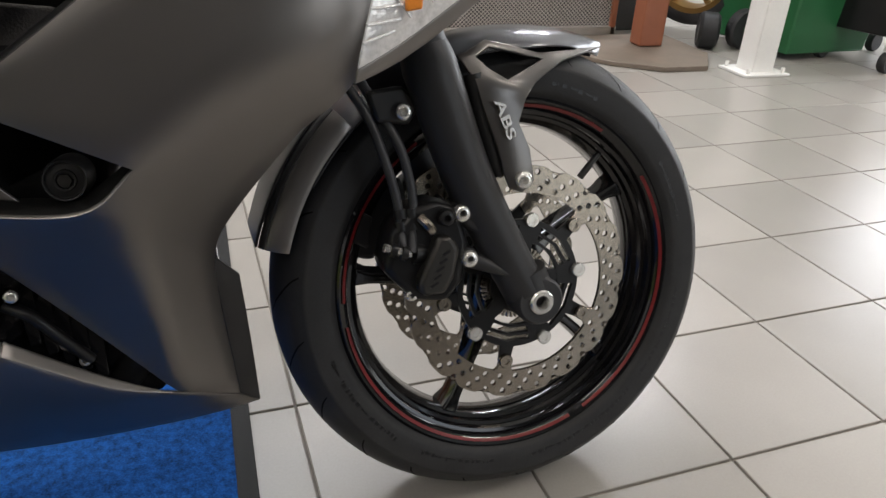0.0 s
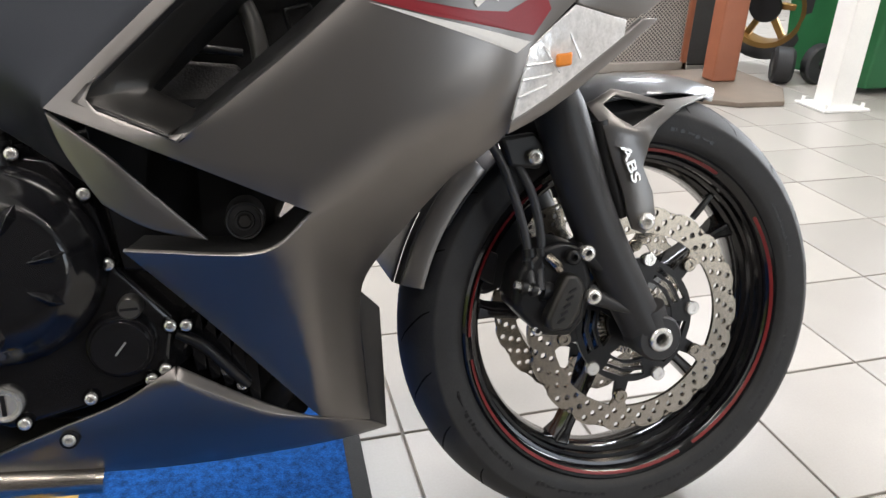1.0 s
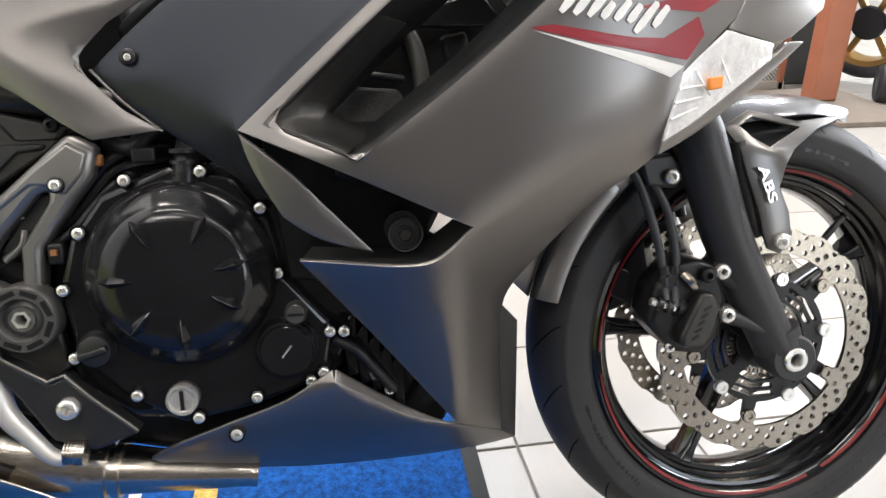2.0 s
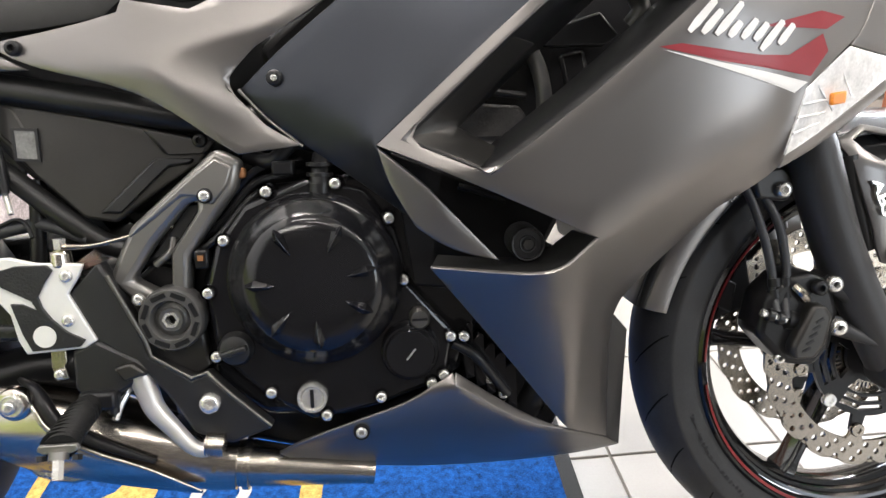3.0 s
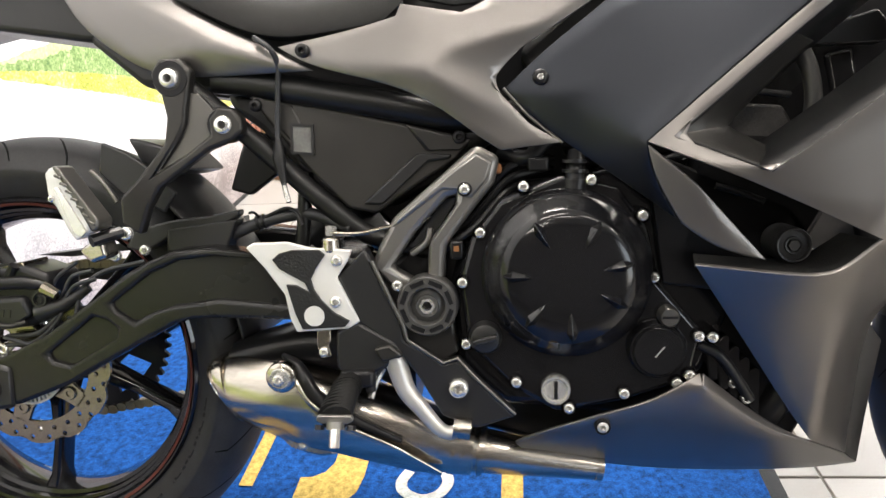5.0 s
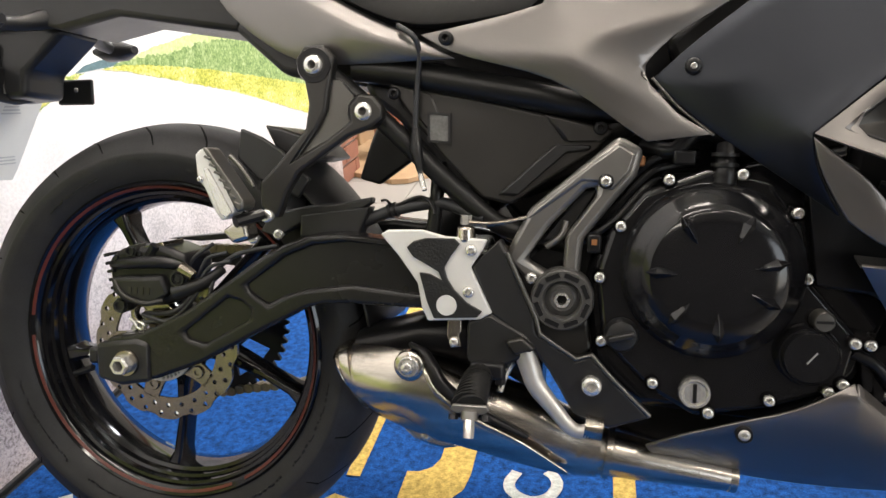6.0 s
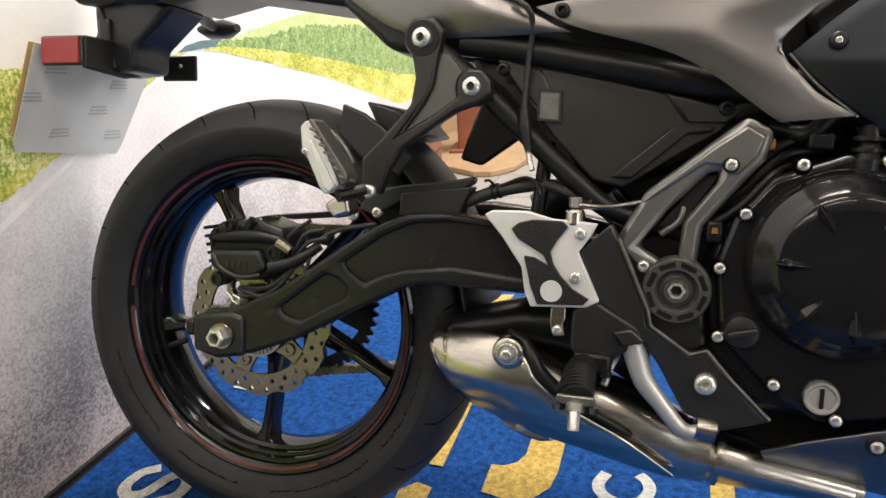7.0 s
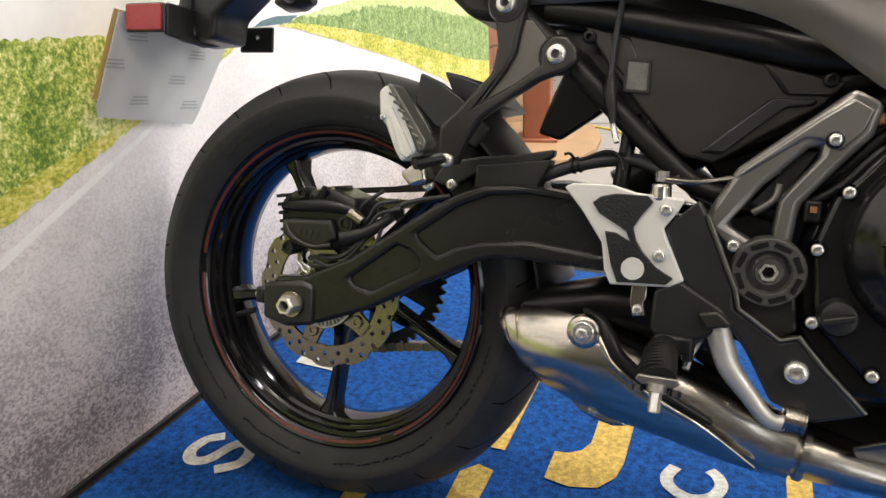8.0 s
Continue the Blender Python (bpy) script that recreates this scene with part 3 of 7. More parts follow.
# mudguard: arch over the tyre, side arms to the fork
arch = []
for a in np.linspace(radians(63.5), radians(150), 12):
    u = max(0.0, (radians(88) - a) / radians(24.5))
    for q in np.linspace(-1, 1, 9):
        w = 0.078 - 0.070 * u ** 1.3
        r = 0.3145 + 0.010 * u - (0.030 - 0.012 * u) * abs(q) ** 2.4
        arch.append((1.41 + r * math.cos(a), w * q, 0.30 + r * math.sin(a)))
guard = shell("front_mudguard", arch, [(i * 9 + j, i * 9 + j + 1, (i + 1) * 9 + j + 1, (i + 1) * 9 + j) for i in range(11) for j in range(8)], GUARDP, bike, "glossy dark graphite front mudguard", 0.003, 1)
ARM = [(1.3255, 0.097, 0.5805), (1.3358, 0.095, 0.5835), (1.362, 0.090, 0.5965), (1.386, 0.085, 0.5925), (1.436, 0.076, 0.5805), (1.553, 0.012, 0.588), (1.471, 0.068, 0.5725), (1.424, 0.092, 0.548), (1.3865, 0.111, 0.5465), (1.343, 0.108, 0.5535),
       (1.3475, 0.100, 0.5785), (1.3665, 0.093, 0.5885), (1.400, 0.086, 0.582), (1.438, 0.077, 0.5735), (1.383, 0.106, 0.5525), (1.362, 0.104, 0.5645)]
ARM += [(1.404, 0.108, 0.5305), (1.393, 0.114, 0.5050), (1.4065, 0.114, 0.4745), (1.4115, 0.114, 0.440), (1.397, 0.114, 0.4245), (1.381, 0.114, 0.431), (1.373, 0.114, 0.4510), (1.3692, 0.114, 0.4733), (1.3546, 0.113, 0.5105), (1.349, 0.112, 0.530)]
AF = [(0, 1, 10), (1, 2, 11, 10), (2, 3, 12, 11), (3, 4, 13, 12), (4, 5, 6, 13), (6, 7, 14, 13), (7, 8, 14), (8, 9, 15, 14), (9, 0, 10, 15), (9, 8, 16, 25), (8, 7, 16), (25, 16, 17, 24), (24, 17, 18, 23), (23, 18, 19, 22), (22, 19, 20, 21)]
for s in (-1, 1):
    arm = shell("mudguard_arm", [(x, y * s, z) for x, y, z in ARM], AF, ARMP, guard, "satin graphite mudguard arm", 0.005, 1, [(8, 9), (7, 8), (8, 16), (8, 14), (13, 6), (1, 10), (9, 15), (2, 11), (3, 12), (16, 17), (16, 25)], 12)
    part("arm_rear_fillet", tube([(1.345, 0.096 * s, 0.560), (1.358, 0.098 * s, 0.500), (1.374, 0.100 * s, 0.445)], [0.012, 0.011, 0.008], 10, 4), PLASTIC, guard, "", 60)
    if s < 0:
        bolt(1.397, -0.115, 0.440, 0.0105, guard)
text("lettering", "ABS", 0.0158, Matrix.Translation((1.3740, -0.1160, 0.5095)) @ pose(0, 0, 0, 90, 0, 0) @ pose(0, 0, 0, 0, 0, -69) @ Matrix.Diagonal((1.75, 1, 1, 1)), CHROME, guard, 0.0032, "raised silver lettering", 0.0003)
# rear flap of the front mudguard: graphite side, its shaded back coloured black
AN = np.linspace(radians(134), radians(165.5), 7)
back = [(1.41 + 0.3225 * math.cos(a), 0.070 * q, 0.30 + 0.3225 * math.sin(a)) for a in AN for q in (-1, -0.5, 0, 0.5, 1)]
flap = shell("mudguard_flap", back, [(i * 5 + j, i * 5 + j + 1, (i + 1) * 5 + j + 1, (i + 1) * 5 + j) for i in range(6) for j in range(4)], PLASTIC, bike, "rear flap of the mudguard, its shaded back coloured black", 0.003, 1)
for s in (-1, 1):
    for name, mt_, rows_ in (("flap_edge", PLASTIC, ((0.3225, 0.070), (0.3212, 0.0735), (0.3185, 0.0765), (0.3160, 0.0782))), ("flap_side", PAINT, ((0.3160, 0.0782), (0.3090, 0.0815), (0.2990, 0.0835), (0.2880, 0.082)))):
        sv_ = [(1.41 + q * math.cos(a), y * s, 0.30 + q * math.sin(a)) for a in AN for q, y in rows_]
        shell(name, sv_, [(i * 4 + j, i * 4 + j + 1, (i + 1) * 4 + j + 1, (i + 1) * 4 + j) for i in range(6) for j in range(3)], mt_, flap, "graphite side lip" if mt_ is PAINT else "", 0.003, 1)

# caliper
cal = part("brake_caliper", plate([(1.262, 0.312), (1.300, 0.306), (1.322, 0.330), (1.330, 0.372), (1.318, 0.415), (1.290, 0.425), (1.262, 0.418), (1.238, 0.395), (1.228, 0.350)], -0.118, 0.060), BLACK, bike, "black brake caliper on its disc", 35, 0.008, 3)
part("caliper_cover", plate([(1.287, 0.388), (1.304, 0.387), (1.313, 0.372), (1.306, 0.339), (1.295, 0.322), (1.266, 0.322), (1.263, 0.337), (1.277, 0.366)], -0.135, 0.024), DARKGREY, cal, "dark grey caliper face", 35, 0.006, 3)
for i in range(5):
    part("caliper_mark", box(0, 0, 0, 0.0030, 0.001, 0.0105, None), BLACK, cal, "").matrix_basis = Matrix.Translation((1.281 + 0.0037 * i, -0.1353, 0.334 + 0.0087 * i)) @ pose(0, 0, 0, 0, 62, 0)
bolt(1.301, -0.122, 0.406, 0.0095, cal, BLACK, "caliper_pin")
part("bleed_nipple", tube([(1.272, -0.118, 0.408), (1.279, -0.124, 0.400), (1.285, -0.122, 0.392)], 0.006, 10, 3), STEEL, cal, "")
part("banjo_bolt", tube([(1.227, -0.130, 0.381), (1.257, -0.130, 0.370)], [0.0048, 0.0042], 6, 1), CHROME, cal, "bright banjo bolt")
for q in (0.35, 0.75):
    part("banjo_ring", tube([(1.227 + 0.030 * q - 0.003, -0.130, 0.381 - 0.011 * q + 0.001), (1.227 + 0.030 * q + 0.003, -0.130, 0.381 - 0.011 * q - 0.001)], 0.0078, 12, 1), BLACK, cal, "")
part("banjo_boss", tube([(1.262, -0.115, 0.368), (1.288, -0.108, 0.363)], 0.0125, 16, 1), BLACK, cal, "")
bolt(1.260, -0.112, 0.318, 0.007, cal)
part("brake_pad", plate([(1.205, 0.372), (1.225, 0.362), (1.232, 0.400), (1.212, 0.410)], -0.055, 0.01), BLACK, cal, "dark brake pad", 30, 0.002)
# the other caliper, seen through the wheel
part("brake_caliper", plate([(1.200, 0.330), (1.250, 0.315), (1.315, 0.340), (1.300, 0.425), (1.230, 0.430), (1.195, 0.395)], 0.06, 0.06), BLACK, bike, "black brake caliper on the far disc", 35, 0.008, 3)
# hoses
for k, pts in enumerate(([(1.200, -0.085, 0.560), (1.222, -0.095, 0.522), (1.237, -0.103, 0.478), (1.249, -0.106, 0.430), (1.251, -0.112, 0.395), (1.250, -0.124, 0.372)],
                         [(1.215, -0.085, 0.565), (1.238, -0.095, 0.522), (1.257, -0.105, 0.482), (1.267, -0.108, 0.430), (1.264, -0.112, 0.398), (1.260, -0.124, 0.370)])):
    h = part("brake_hose", tube(pts, 0.0054, 12, 6), HOSE, bike, "black rubber brake hose", 60)
    for z in (0.412, 0.398):
        p = Vector(pts[4])
        part("hose_ferrule", tube([(p.x, p.y + 0.002, z + 0.005), (p.x + 0.0005, p.y, z - 0.005)], 0.0078, 12, 1), BLACK, h, "")
hb = part("hose_bracket", plate([(1.222, 0.545), (1.262, 0.550), (1.282, 0.530), (1.268, 0.508), (1.232, 0.512)], -0.104, 0.02), PLASTIC, bike, "", 35, 0.004)
bolt(1.261, -0.106, 0.523, 0.0095, hb)

# ---- fairing ----
FV = [(0.788, -0.217, 0.594), (0.874, -0.225, 0.669), (0.905, -0.227, 0.696), (0.972, -0.230, 0.752),          # 0-3 seam on the rear side
      (0.813, -0.2205, 0.598), (0.873, -0.2270, 0.652), (0.919, -0.2295, 0.693), (0.985, -0.2325, 0.748),          # 4-7 duct, rear lip
      (0.895, -0.253, 0.563), (0.916, -0.256, 0.578), (1.001, -0.264, 0.640), (1.050, -0.268, 0.683), (1.115, -0.271, 0.740),  # 8-12 duct, front lip
      (0.852, -0.244, 0.567), (0.928, -0.253, 0.532), (1.000, -0.250, 0.497),                                    # 13-15 lower edge of the strip
      (1.073, -0.262, 0.560), (1.152, -0.262, 0.593), (1.189, -0.250, 0.623), (1.204, -0.247, 0.633), (1.232, -0.240, 0.658), (1.272, -0.226, 0.690)]  # 16-21
FV += [(1.188, -0.240, 0.569), (1.185, -0.235, 0.556), (1.161, -0.215, 0.533), (1.139, -0.200, 0.516), (1.098, -0.175, 0.469), (1.066, -0.150, 0.427), (1.048, -0.121, 0.392),  # 22-28 edge by the wheel
      (0.992, -0.232, 0.469), (0.990, -0.205, 0.430), (0.995, -0.150, 0.341), (1.000, -0.104, 0.240),            # 29-32 fold
      (1.056, -0.080, 0.298), (1.064, -0.050, 0.203),                                                            # 33-34 front edge of the column
      (0.836, -0.219, 0.469), (0.893, -0.230, 0.464), (0.951, -0.239, 0.458), (0.975, -0.240, 0.469),            # 35-38 lower vent
      (0.907, -0.160, 0.371), (0.964, -0.120, 0.288),                                                            # 39-40 slanting rear edge
      (1.190, -0.262, 0.745), (1.320, -0.205, 0.745), (1.030, -0.268, 0.800), (1.330, -0.195, 0.720)]            # 41-44 towards the top
FF = [(0, 4, 5, 1), (1, 5, 6, 2), (2, 6, 7, 3), (0, 13, 8, 4), (13, 14, 9, 8), (14, 15, 10, 9), (15, 16, 11, 10), (16, 17, 12, 11), (17, 18, 41, 12), (18, 19, 20, 41), (20, 21, 42, 41),
      (19, 18, 23, 22), (18, 17, 24, 23), (17, 16, 26, 25, 24), (16, 15, 29, 27, 26), (29, 30, 28, 27), (30, 31, 33, 28), (31, 32, 34, 33),
      (35, 36, 39), (36, 37, 30, 39), (37, 38, 29, 30), (38, 15, 29), (39, 30, 31, 40), (40, 31, 32), (3, 7, 43), (7, 12, 43), (12, 41, 42, 43)]
fairing = shell("side_fairing", FV, FF, PAINT, bike, "satin graphite side fairing with an open air duct", 0.004, 2, [(29, 30), (30, 31), (31, 32), (4, 8), (15, 29)], 32, [(15, 16), (16, 17), (17, 18)])
mirror = [(x, -y, z) for x, y, z in FV]
shell("side_fairing", mirror, FF, PAINT, bike, "satin graphite side fairing of the far flank", 0.004, 1)
# dark return along the column's front edge
shell("fairing_inner_edge", [(1.048, -0.121, 0.392), (1.076, -0.099, 0.360), (1.083, -0.060, 0.274), (1.087, -0.031, 0.182), (1.064, -0.050, 0.203), (1.056, -0.080, 0.298)],
              [(0, 1, 2, 5), (5, 2, 3, 4)], PLASTIC, bike, "black inner edge of the fairing", 0.006, 1)
# duct: walls that lead inwards
DO = [4, 5, 6, 7, 12, 11, 10, 9, 8]
mid = sum((Vector(FV[i]) for i in DO), Vector()) / len(DO)
dv = [tuple(mid + (Vector(FV[i]) - mid) * 0.985) for i in DO]
dv += [(x + (0.045 if i < 4 else -0.01), y + 0.075, z - (0.004 if i < 4 else -0.012)) for i, (x, y, z) in enumerate(dv)]
n = len(DO)
shell("duct_wall", dv, [(i, (i + 1) % n, (i + 1) % n + n, i + n) for i in range(n)], PLASTIC, fairing, "black inner wall of the air duct", 0.002, 1)
shell("duct_lip", [(0.8165, -0.2180, 0.6000), (0.8870, -0.2440, 0.5700), (0.912, -0.195, 0.586), (0.872, -0.188, 0.608), (0.8745, -0.2235, 0.6520), (0.910, -0.192, 0.650), (0.9205, -0.2270, 0.6930), (0.950, -0.195, 0.688)], [(0, 1, 2, 3), (0, 3, 5, 4), (4, 5, 7, 6)], DARKGREY, fairing, "satin dark grey inner lip of the duct", 0.003, 2)
# vent below: dark inset with the frame slider boss
vent = part("vent_inset", plate([(0.800, 0.585), (0.860, 0.560), (0.955, 0.522), (0.972, 0.500), (0.970, 0.478), (0.985, 0.470), (0.990, 0.455), (0.97, 0.430), (0.90, 0.425), (0.82, 0.435)], -0.185, 0.02), BLACK, bike, "black inset below the duct", 30, 0.003)
vent.location.y = 0.045
boss = part("slider_boss", lathe([(0, -0.012), (0.0068, -0.012), (0.0072, -0.0150), (0.0088, -0.0152), (0.0095, -0.013), (0.0150, -0.0125), (0.0158, -0.0165), (0.0172, -0.0168), (0.0180, -0.0150), (0.0186, -0.0110), (0.0190, 0.03)], 0.940, 0.485, 40, y0=-0.178), PLASTIC, bike, "round black stepped boss", 40)
part("boss_screw", lathe([(0, -0.0165), (0.0058, -0.0165), (0.0062, -0.0150), (0.0062, -0.010)], 0.940, 0.485, 6, y0=-0.178), DARKGREY, boss, "", 20)
shell("vent_lip", [(0.836, -0.216, 0.469), (0.893, -0.227, 0.464), (0.951, -0.236, 0.458), (0.975, -0.237, 0.468), (1.000, -0.248, 0.497), (0.846, -0.165, 0.474), (0.893, -0.170, 0.470), (0.945, -0.172, 0.467), (0.962, -0.175, 0.475), (0.990, -0.180, 0.497)], [(i, i + 1, i + 6, i + 5) for i in range(4)], SOFT, fairing, "black inner lip of the lower vent", 0.003, 1)
for k, (x0, z0, x1, z1) in enumerate(((0.862, 0.548, 0.905, 0.532), (0.868, 0.534, 0.912, 0.516), (0.895, 0.520, 0.900, 0.470))):
    part("vent_bar", tube([(x0, -0.152, z0), ((x0 + x1) / 2, -0.155, (z0 + z1) / 2 + 0.002), (x1, -0.152, z1)], 0.0032, 8, 3), PLASTIC, vent, "", 60)
part("vent_bracket", plate([(0.840, 0.478), (0.862, 0.486), (0.868, 0.479), (0.860, 0.470), (0.842, 0.470)], -0.172, 0.008), BLACK, vent, "", 30, 0.002)
part("vent_rib", tube([(0.873, -0.188, 0.545), (0.90, -0.19, 0.537), (0.925, -0.188, 0.527)], 0.004, 8, 3), BLACK, vent, "")
# upper rear panel
CV = [(0.645, -0.146, 0.656), (0.683, -0.150, 0.692), (0.770, -0.160, 0.756), (0.965, -0.208, 0.746), (0.874, -0.213, 0.668), (0.787, -0.2145, 0.594), (0.793, -0.203, 0.561), (0.823, -0.188, 0.513), (0.763, -0.165, 0.558), (0.709, -0.156, 0.596), (0.674, -0.151, 0.624), (0.735, -0.178, 0.636), (0.820, -0.190, 0.705)]
shell("upper_side_panel", CV, [(0, 1, 11), (0, 11, 10), (1, 2, 12, 11), (2, 3, 12), (12, 3, 4), (11, 12, 4, 5), (10, 11, 9), (9, 11, 8), (8, 11, 5, 6), (8, 6, 7)], PAINT2, bike, "satin dark grey upper fairing panel", 0.004, 2, (), 32, [(0, 11), (11, 12), (12, 3)])
bolt(0.684, -0.1575, 0.666, 0.0085, bike, BLACK, "panel_screw")
bolt(0.684, -0.1600, 0.666, 0.0045, bike)
part("panel_beading", tube([(0.644, -0.146, 0.656), (0.672, -0.148, 0.625), (0.708, -0.153, 0.595)], 0.0018, 8, 4), PAINT, bike, "", 60)
# wing under the panel
shell("side_wing", [(0.788, -0.215, 0.591), (0.836, -0.222, 0.551), (0.908, -0.212, 0.472), (0.857, -0.216, 0.484), (0.823, -0.214, 0.511), (0.795, -0.213, 0.558), (0.846, -0.221, 0.520)],
      [(0, 1, 6, 5), (1, 2, 6), (6, 2, 3), (5, 6, 3, 4)], PAINT, bike, "satin graphite wing-shaped trim", 0.006, 2, [(1, 6), (6, 2)])
# belly pan
BV = [(0.653, -0.119, 0.236), (0.685, -0.140, 0.260), (0.752, -0.155, 0.288), (0.804, -0.160, 0.303), (0.836, -0.162, 0.325), (0.8590, -0.1555, 0.338), (0.8599, -0.166, 0.325), (0.8916, -0.150, 0.3005), (0.9259, -0.134, 0.2725), (0.9567, -0.121, 0.2539), (1.0022, -0.104, 0.238), (1.087, -0.031, 0.182),
      (1.024, -0.040, 0.175), (0.864, -0.060, 0.179), (0.762, -0.070, 0.190), (0.664, -0.090, 0.214), (0.745, -0.150, 0.262), (0.850, -0.150, 0.280), (0.930, -0.116, 0.238), (1.064, -0.051, 0.202)]
pan = shell("belly_pan", BV, [(0, 1, 16, 15), (1, 2, 16), (2, 3, 17, 16), (3, 4, 6, 17), (4, 5, 6), (6, 7, 17), (7, 8, 18, 17), (8, 9, 18), (9, 10, 18), (10, 19, 11, 12, 18), (18, 12, 13), (17, 18, 13), (16, 17, 13, 14), (15, 16, 14)], PAINT, bike, "satin graphite belly pan over the exhaust", 0.004, 2)
SV = [(0.8599, -0.1665, 0.3255), (0.8916, -0.1505, 0.3010), (0.9259, -0.1345, 0.2730), (0.9567, -0.1215, 0.2544), (1.0022, -0.1042, 0.2384), (0.8623, -0.1560, 0.3376), (0.8935, -0.1400, 0.3107), (0.9292, -0.1243, 0.2811), (0.9653, -0.1112, 0.2565)]
shell("pan_edge", SV, [(0, 1, 6, 5), (1, 2, 7, 6), (2, 3, 8, 7), (3, 4, 8)], PAINT, pan, "", 0.003, 2)
part("pan_grommet", lathe([(0.0066, -0.003), (0.0088, -0.003), (0.0095, -0.001), (0.0095, 0.008)], 0.753, 0.272, 24, y0=-0.153), BLACK, bike, "", 40)
bolt(0.753, -0.153, 0.272, 0.0066, bike, CASTALU)
# tank cover, seat, tail
TV = [(0.3885, -0.138, 0.7108), (0.4337, -0.145, 0.6824), (0.5444, -0.152, 0.6618), (0.6115, -0.156, 0.6072), (0.6408, -0.156, 0.5887), (0.7062, -0.154, 0.596), (0.6713, -0.152, 0.6177), (0.6328, -0.151, 0.6591), (0.6373, -0.149, 0.6741), (0.6649, -0.147, 0.6997), (0.7047, -0.147, 0.7242),
      (0.7441, -0.142, 0.7493), (0.81, -0.136, 0.7912), (0.476, -0.142, 0.7255), (0.5266, -0.147, 0.7378), (0.5323, -0.147, 0.7504), (0.5997, -0.146, 0.7391), (0.6373, -0.142, 0.7556), (0.7125, -0.134, 0.8037), (0.5583, -0.158, 0.6989), (0.5534, -0.160, 0.6759), (0.6144, -0.160, 0.6436)]
shell("tank_side_cover", TV, [(0, 1, 20, 19, 13), (13, 19, 14), (14, 19, 16, 15), (19, 10, 11, 17, 16), (11, 12, 18, 17), (19, 20, 21, 8), (19, 8, 9, 10), (1, 2, 20), (2, 3, 21, 20), (3, 4, 5, 6, 21), (21, 6, 7, 8)], PAINT, bike, "satin graphite tank side cover with pressed folds", 0.004, 2, (), 32, [(19, 10), (20, 21), (21, 6), (19, 20)])
bolt(0.419, -0.144, 0.705, 0.0082, bike, BLACK, "panel_screw")
sv = [(0.260, -0.125, 0.775), (0.320, -0.130, 0.742), (0.378, -0.133, 0.719), (0.445, -0.137, 0.723), (0.511, -0.139, 0.733), (0.533, -0.138, 0.752), (0.531, -0.120, 0.790)]
m_ = len(sv)
sv = [(x, y - 0.006, z) for x, y, z in sv]
sv2 = sv + [(x, y + 0.001, z + 0.012) for x, y, z in sv] + [(x, y + 0.012, z + 0.040) for x, y, z in sv] + [(x, -0.092, z + 0.068) for x, y, z in sv] + [(x, 0.0, z + 0.080) for x, y, z in sv]
shell("seat", sv2, [(i + m_ * k, i + 1 + m_ * k, i + 1 + m_ * (k + 1), i + m_ * (k + 1)) for k in range(4) for i in range(m_ - 1)], SEATV, bike, "black vinyl rider seat", 0.02, 2)
shell("tank_pad", [(0.545, -0.143, 0.757), (0.590, -0.140, 0.748), (0.615, -0.135, 0.750), (0.660, -0.132, 0.775), (0.55, -0.138, 0.79)], [(0, 1, 2, 3, 4)], SOFT, bike, "black rubber knee pad", 0.006, 1)
tv = [(0.1258, -0.100, 0.7537), (0.1737, -0.108, 0.718), (0.2249, -0.118, 0.6869), (0.2838, -0.123, 0.6801), (0.3722, -0.130, 0.6817), (0.4285, -0.137, 0.6833), (0.2145, -0.126, 0.7818), (0.2837, -0.141, 0.7233), (0.3946, -0.141, 0.6886), (0.2656, -0.124, 0.7676), (0.3312, -0.128, 0.733), (0.3817, -0.132, 0.7097), (0.100, -0.092, 0.800), (0.200, -0.110, 0.820)]
tf = [(0, 1, 7, 6), (1, 2, 7), (2, 3, 7), (3, 4, 8, 7), (4, 5, 8), (6, 7, 10, 9), (7, 8, 11, 10), (8, 5, 11), (0, 6, 12), (6, 9, 13, 12)]
shell("tail_panel", tv, tf, PAINT, bike, "satin graphite tail panel with a sharp fold", 0.004, 2, [(6, 7), (7, 8)])
shell("tail_panel", [(x, -y, z) for x, y, z in tv], tf, PAINT, bike, "satin graphite tail panel of the far flank", 0.004, 1)
# decals
FAIR_TREE = BVHTree.FromObject(fairing, bpy.context.evaluated_depsgraph_get())


def decal(name, pts, material, label="", lift=0.0007):
    """A thin film cut to an outline and laid on the fairing's surface."""
    bm = bmesh.new()
    bm.faces.new([bm.verts.new(p) for p in pts])
    bmesh.ops.triangulate(bm, faces=bm.faces)
    bmesh.ops.subdivide_edges(bm, edges=bm.edges, cuts=5, use_grid_fill=True)
    for v in bm.verts:
        hit = FAIR_TREE.ray_cast(Vector((v.co.x, -0.6, v.co.z)), Vector((0, 1, 0)))[0]
        if hit:
            v.co.y = hit.y - lift
    return part(name, bm, material, fairing, label, 60)


decal("decal", [(1.051, -0.2725, 0.674), (1.072, -0.2725, 0.6765), (1.129, -0.2715, 0.667), (1.150, -0.2700, 0.6645), (1.180, -0.2655, 0.664), (1.218, -0.2500, 0.684), (1.226, -0.2480, 0.668), (1.207, -0.2515, 0.6445), (1.109, -0.2705, 0.660)], REDGRAPHIC, "dark red decal")

decal("decal", [(1.054, -0.2730, 0.6715), (1.190, -0.2540, 0.629), (1.204, -0.2520, 0.639), (1.110, -0.2695, 0.6585)], WHITE, "white pointed decal", 0.0012)
decal("decal", [(1.150, -0.2690, 0.690), (1.215, -0.2520, 0.705), (1.245, -0.2420, 0.700), (1.222, -0.2490, 0.688)], REDGRAPHIC, "dark red decal")
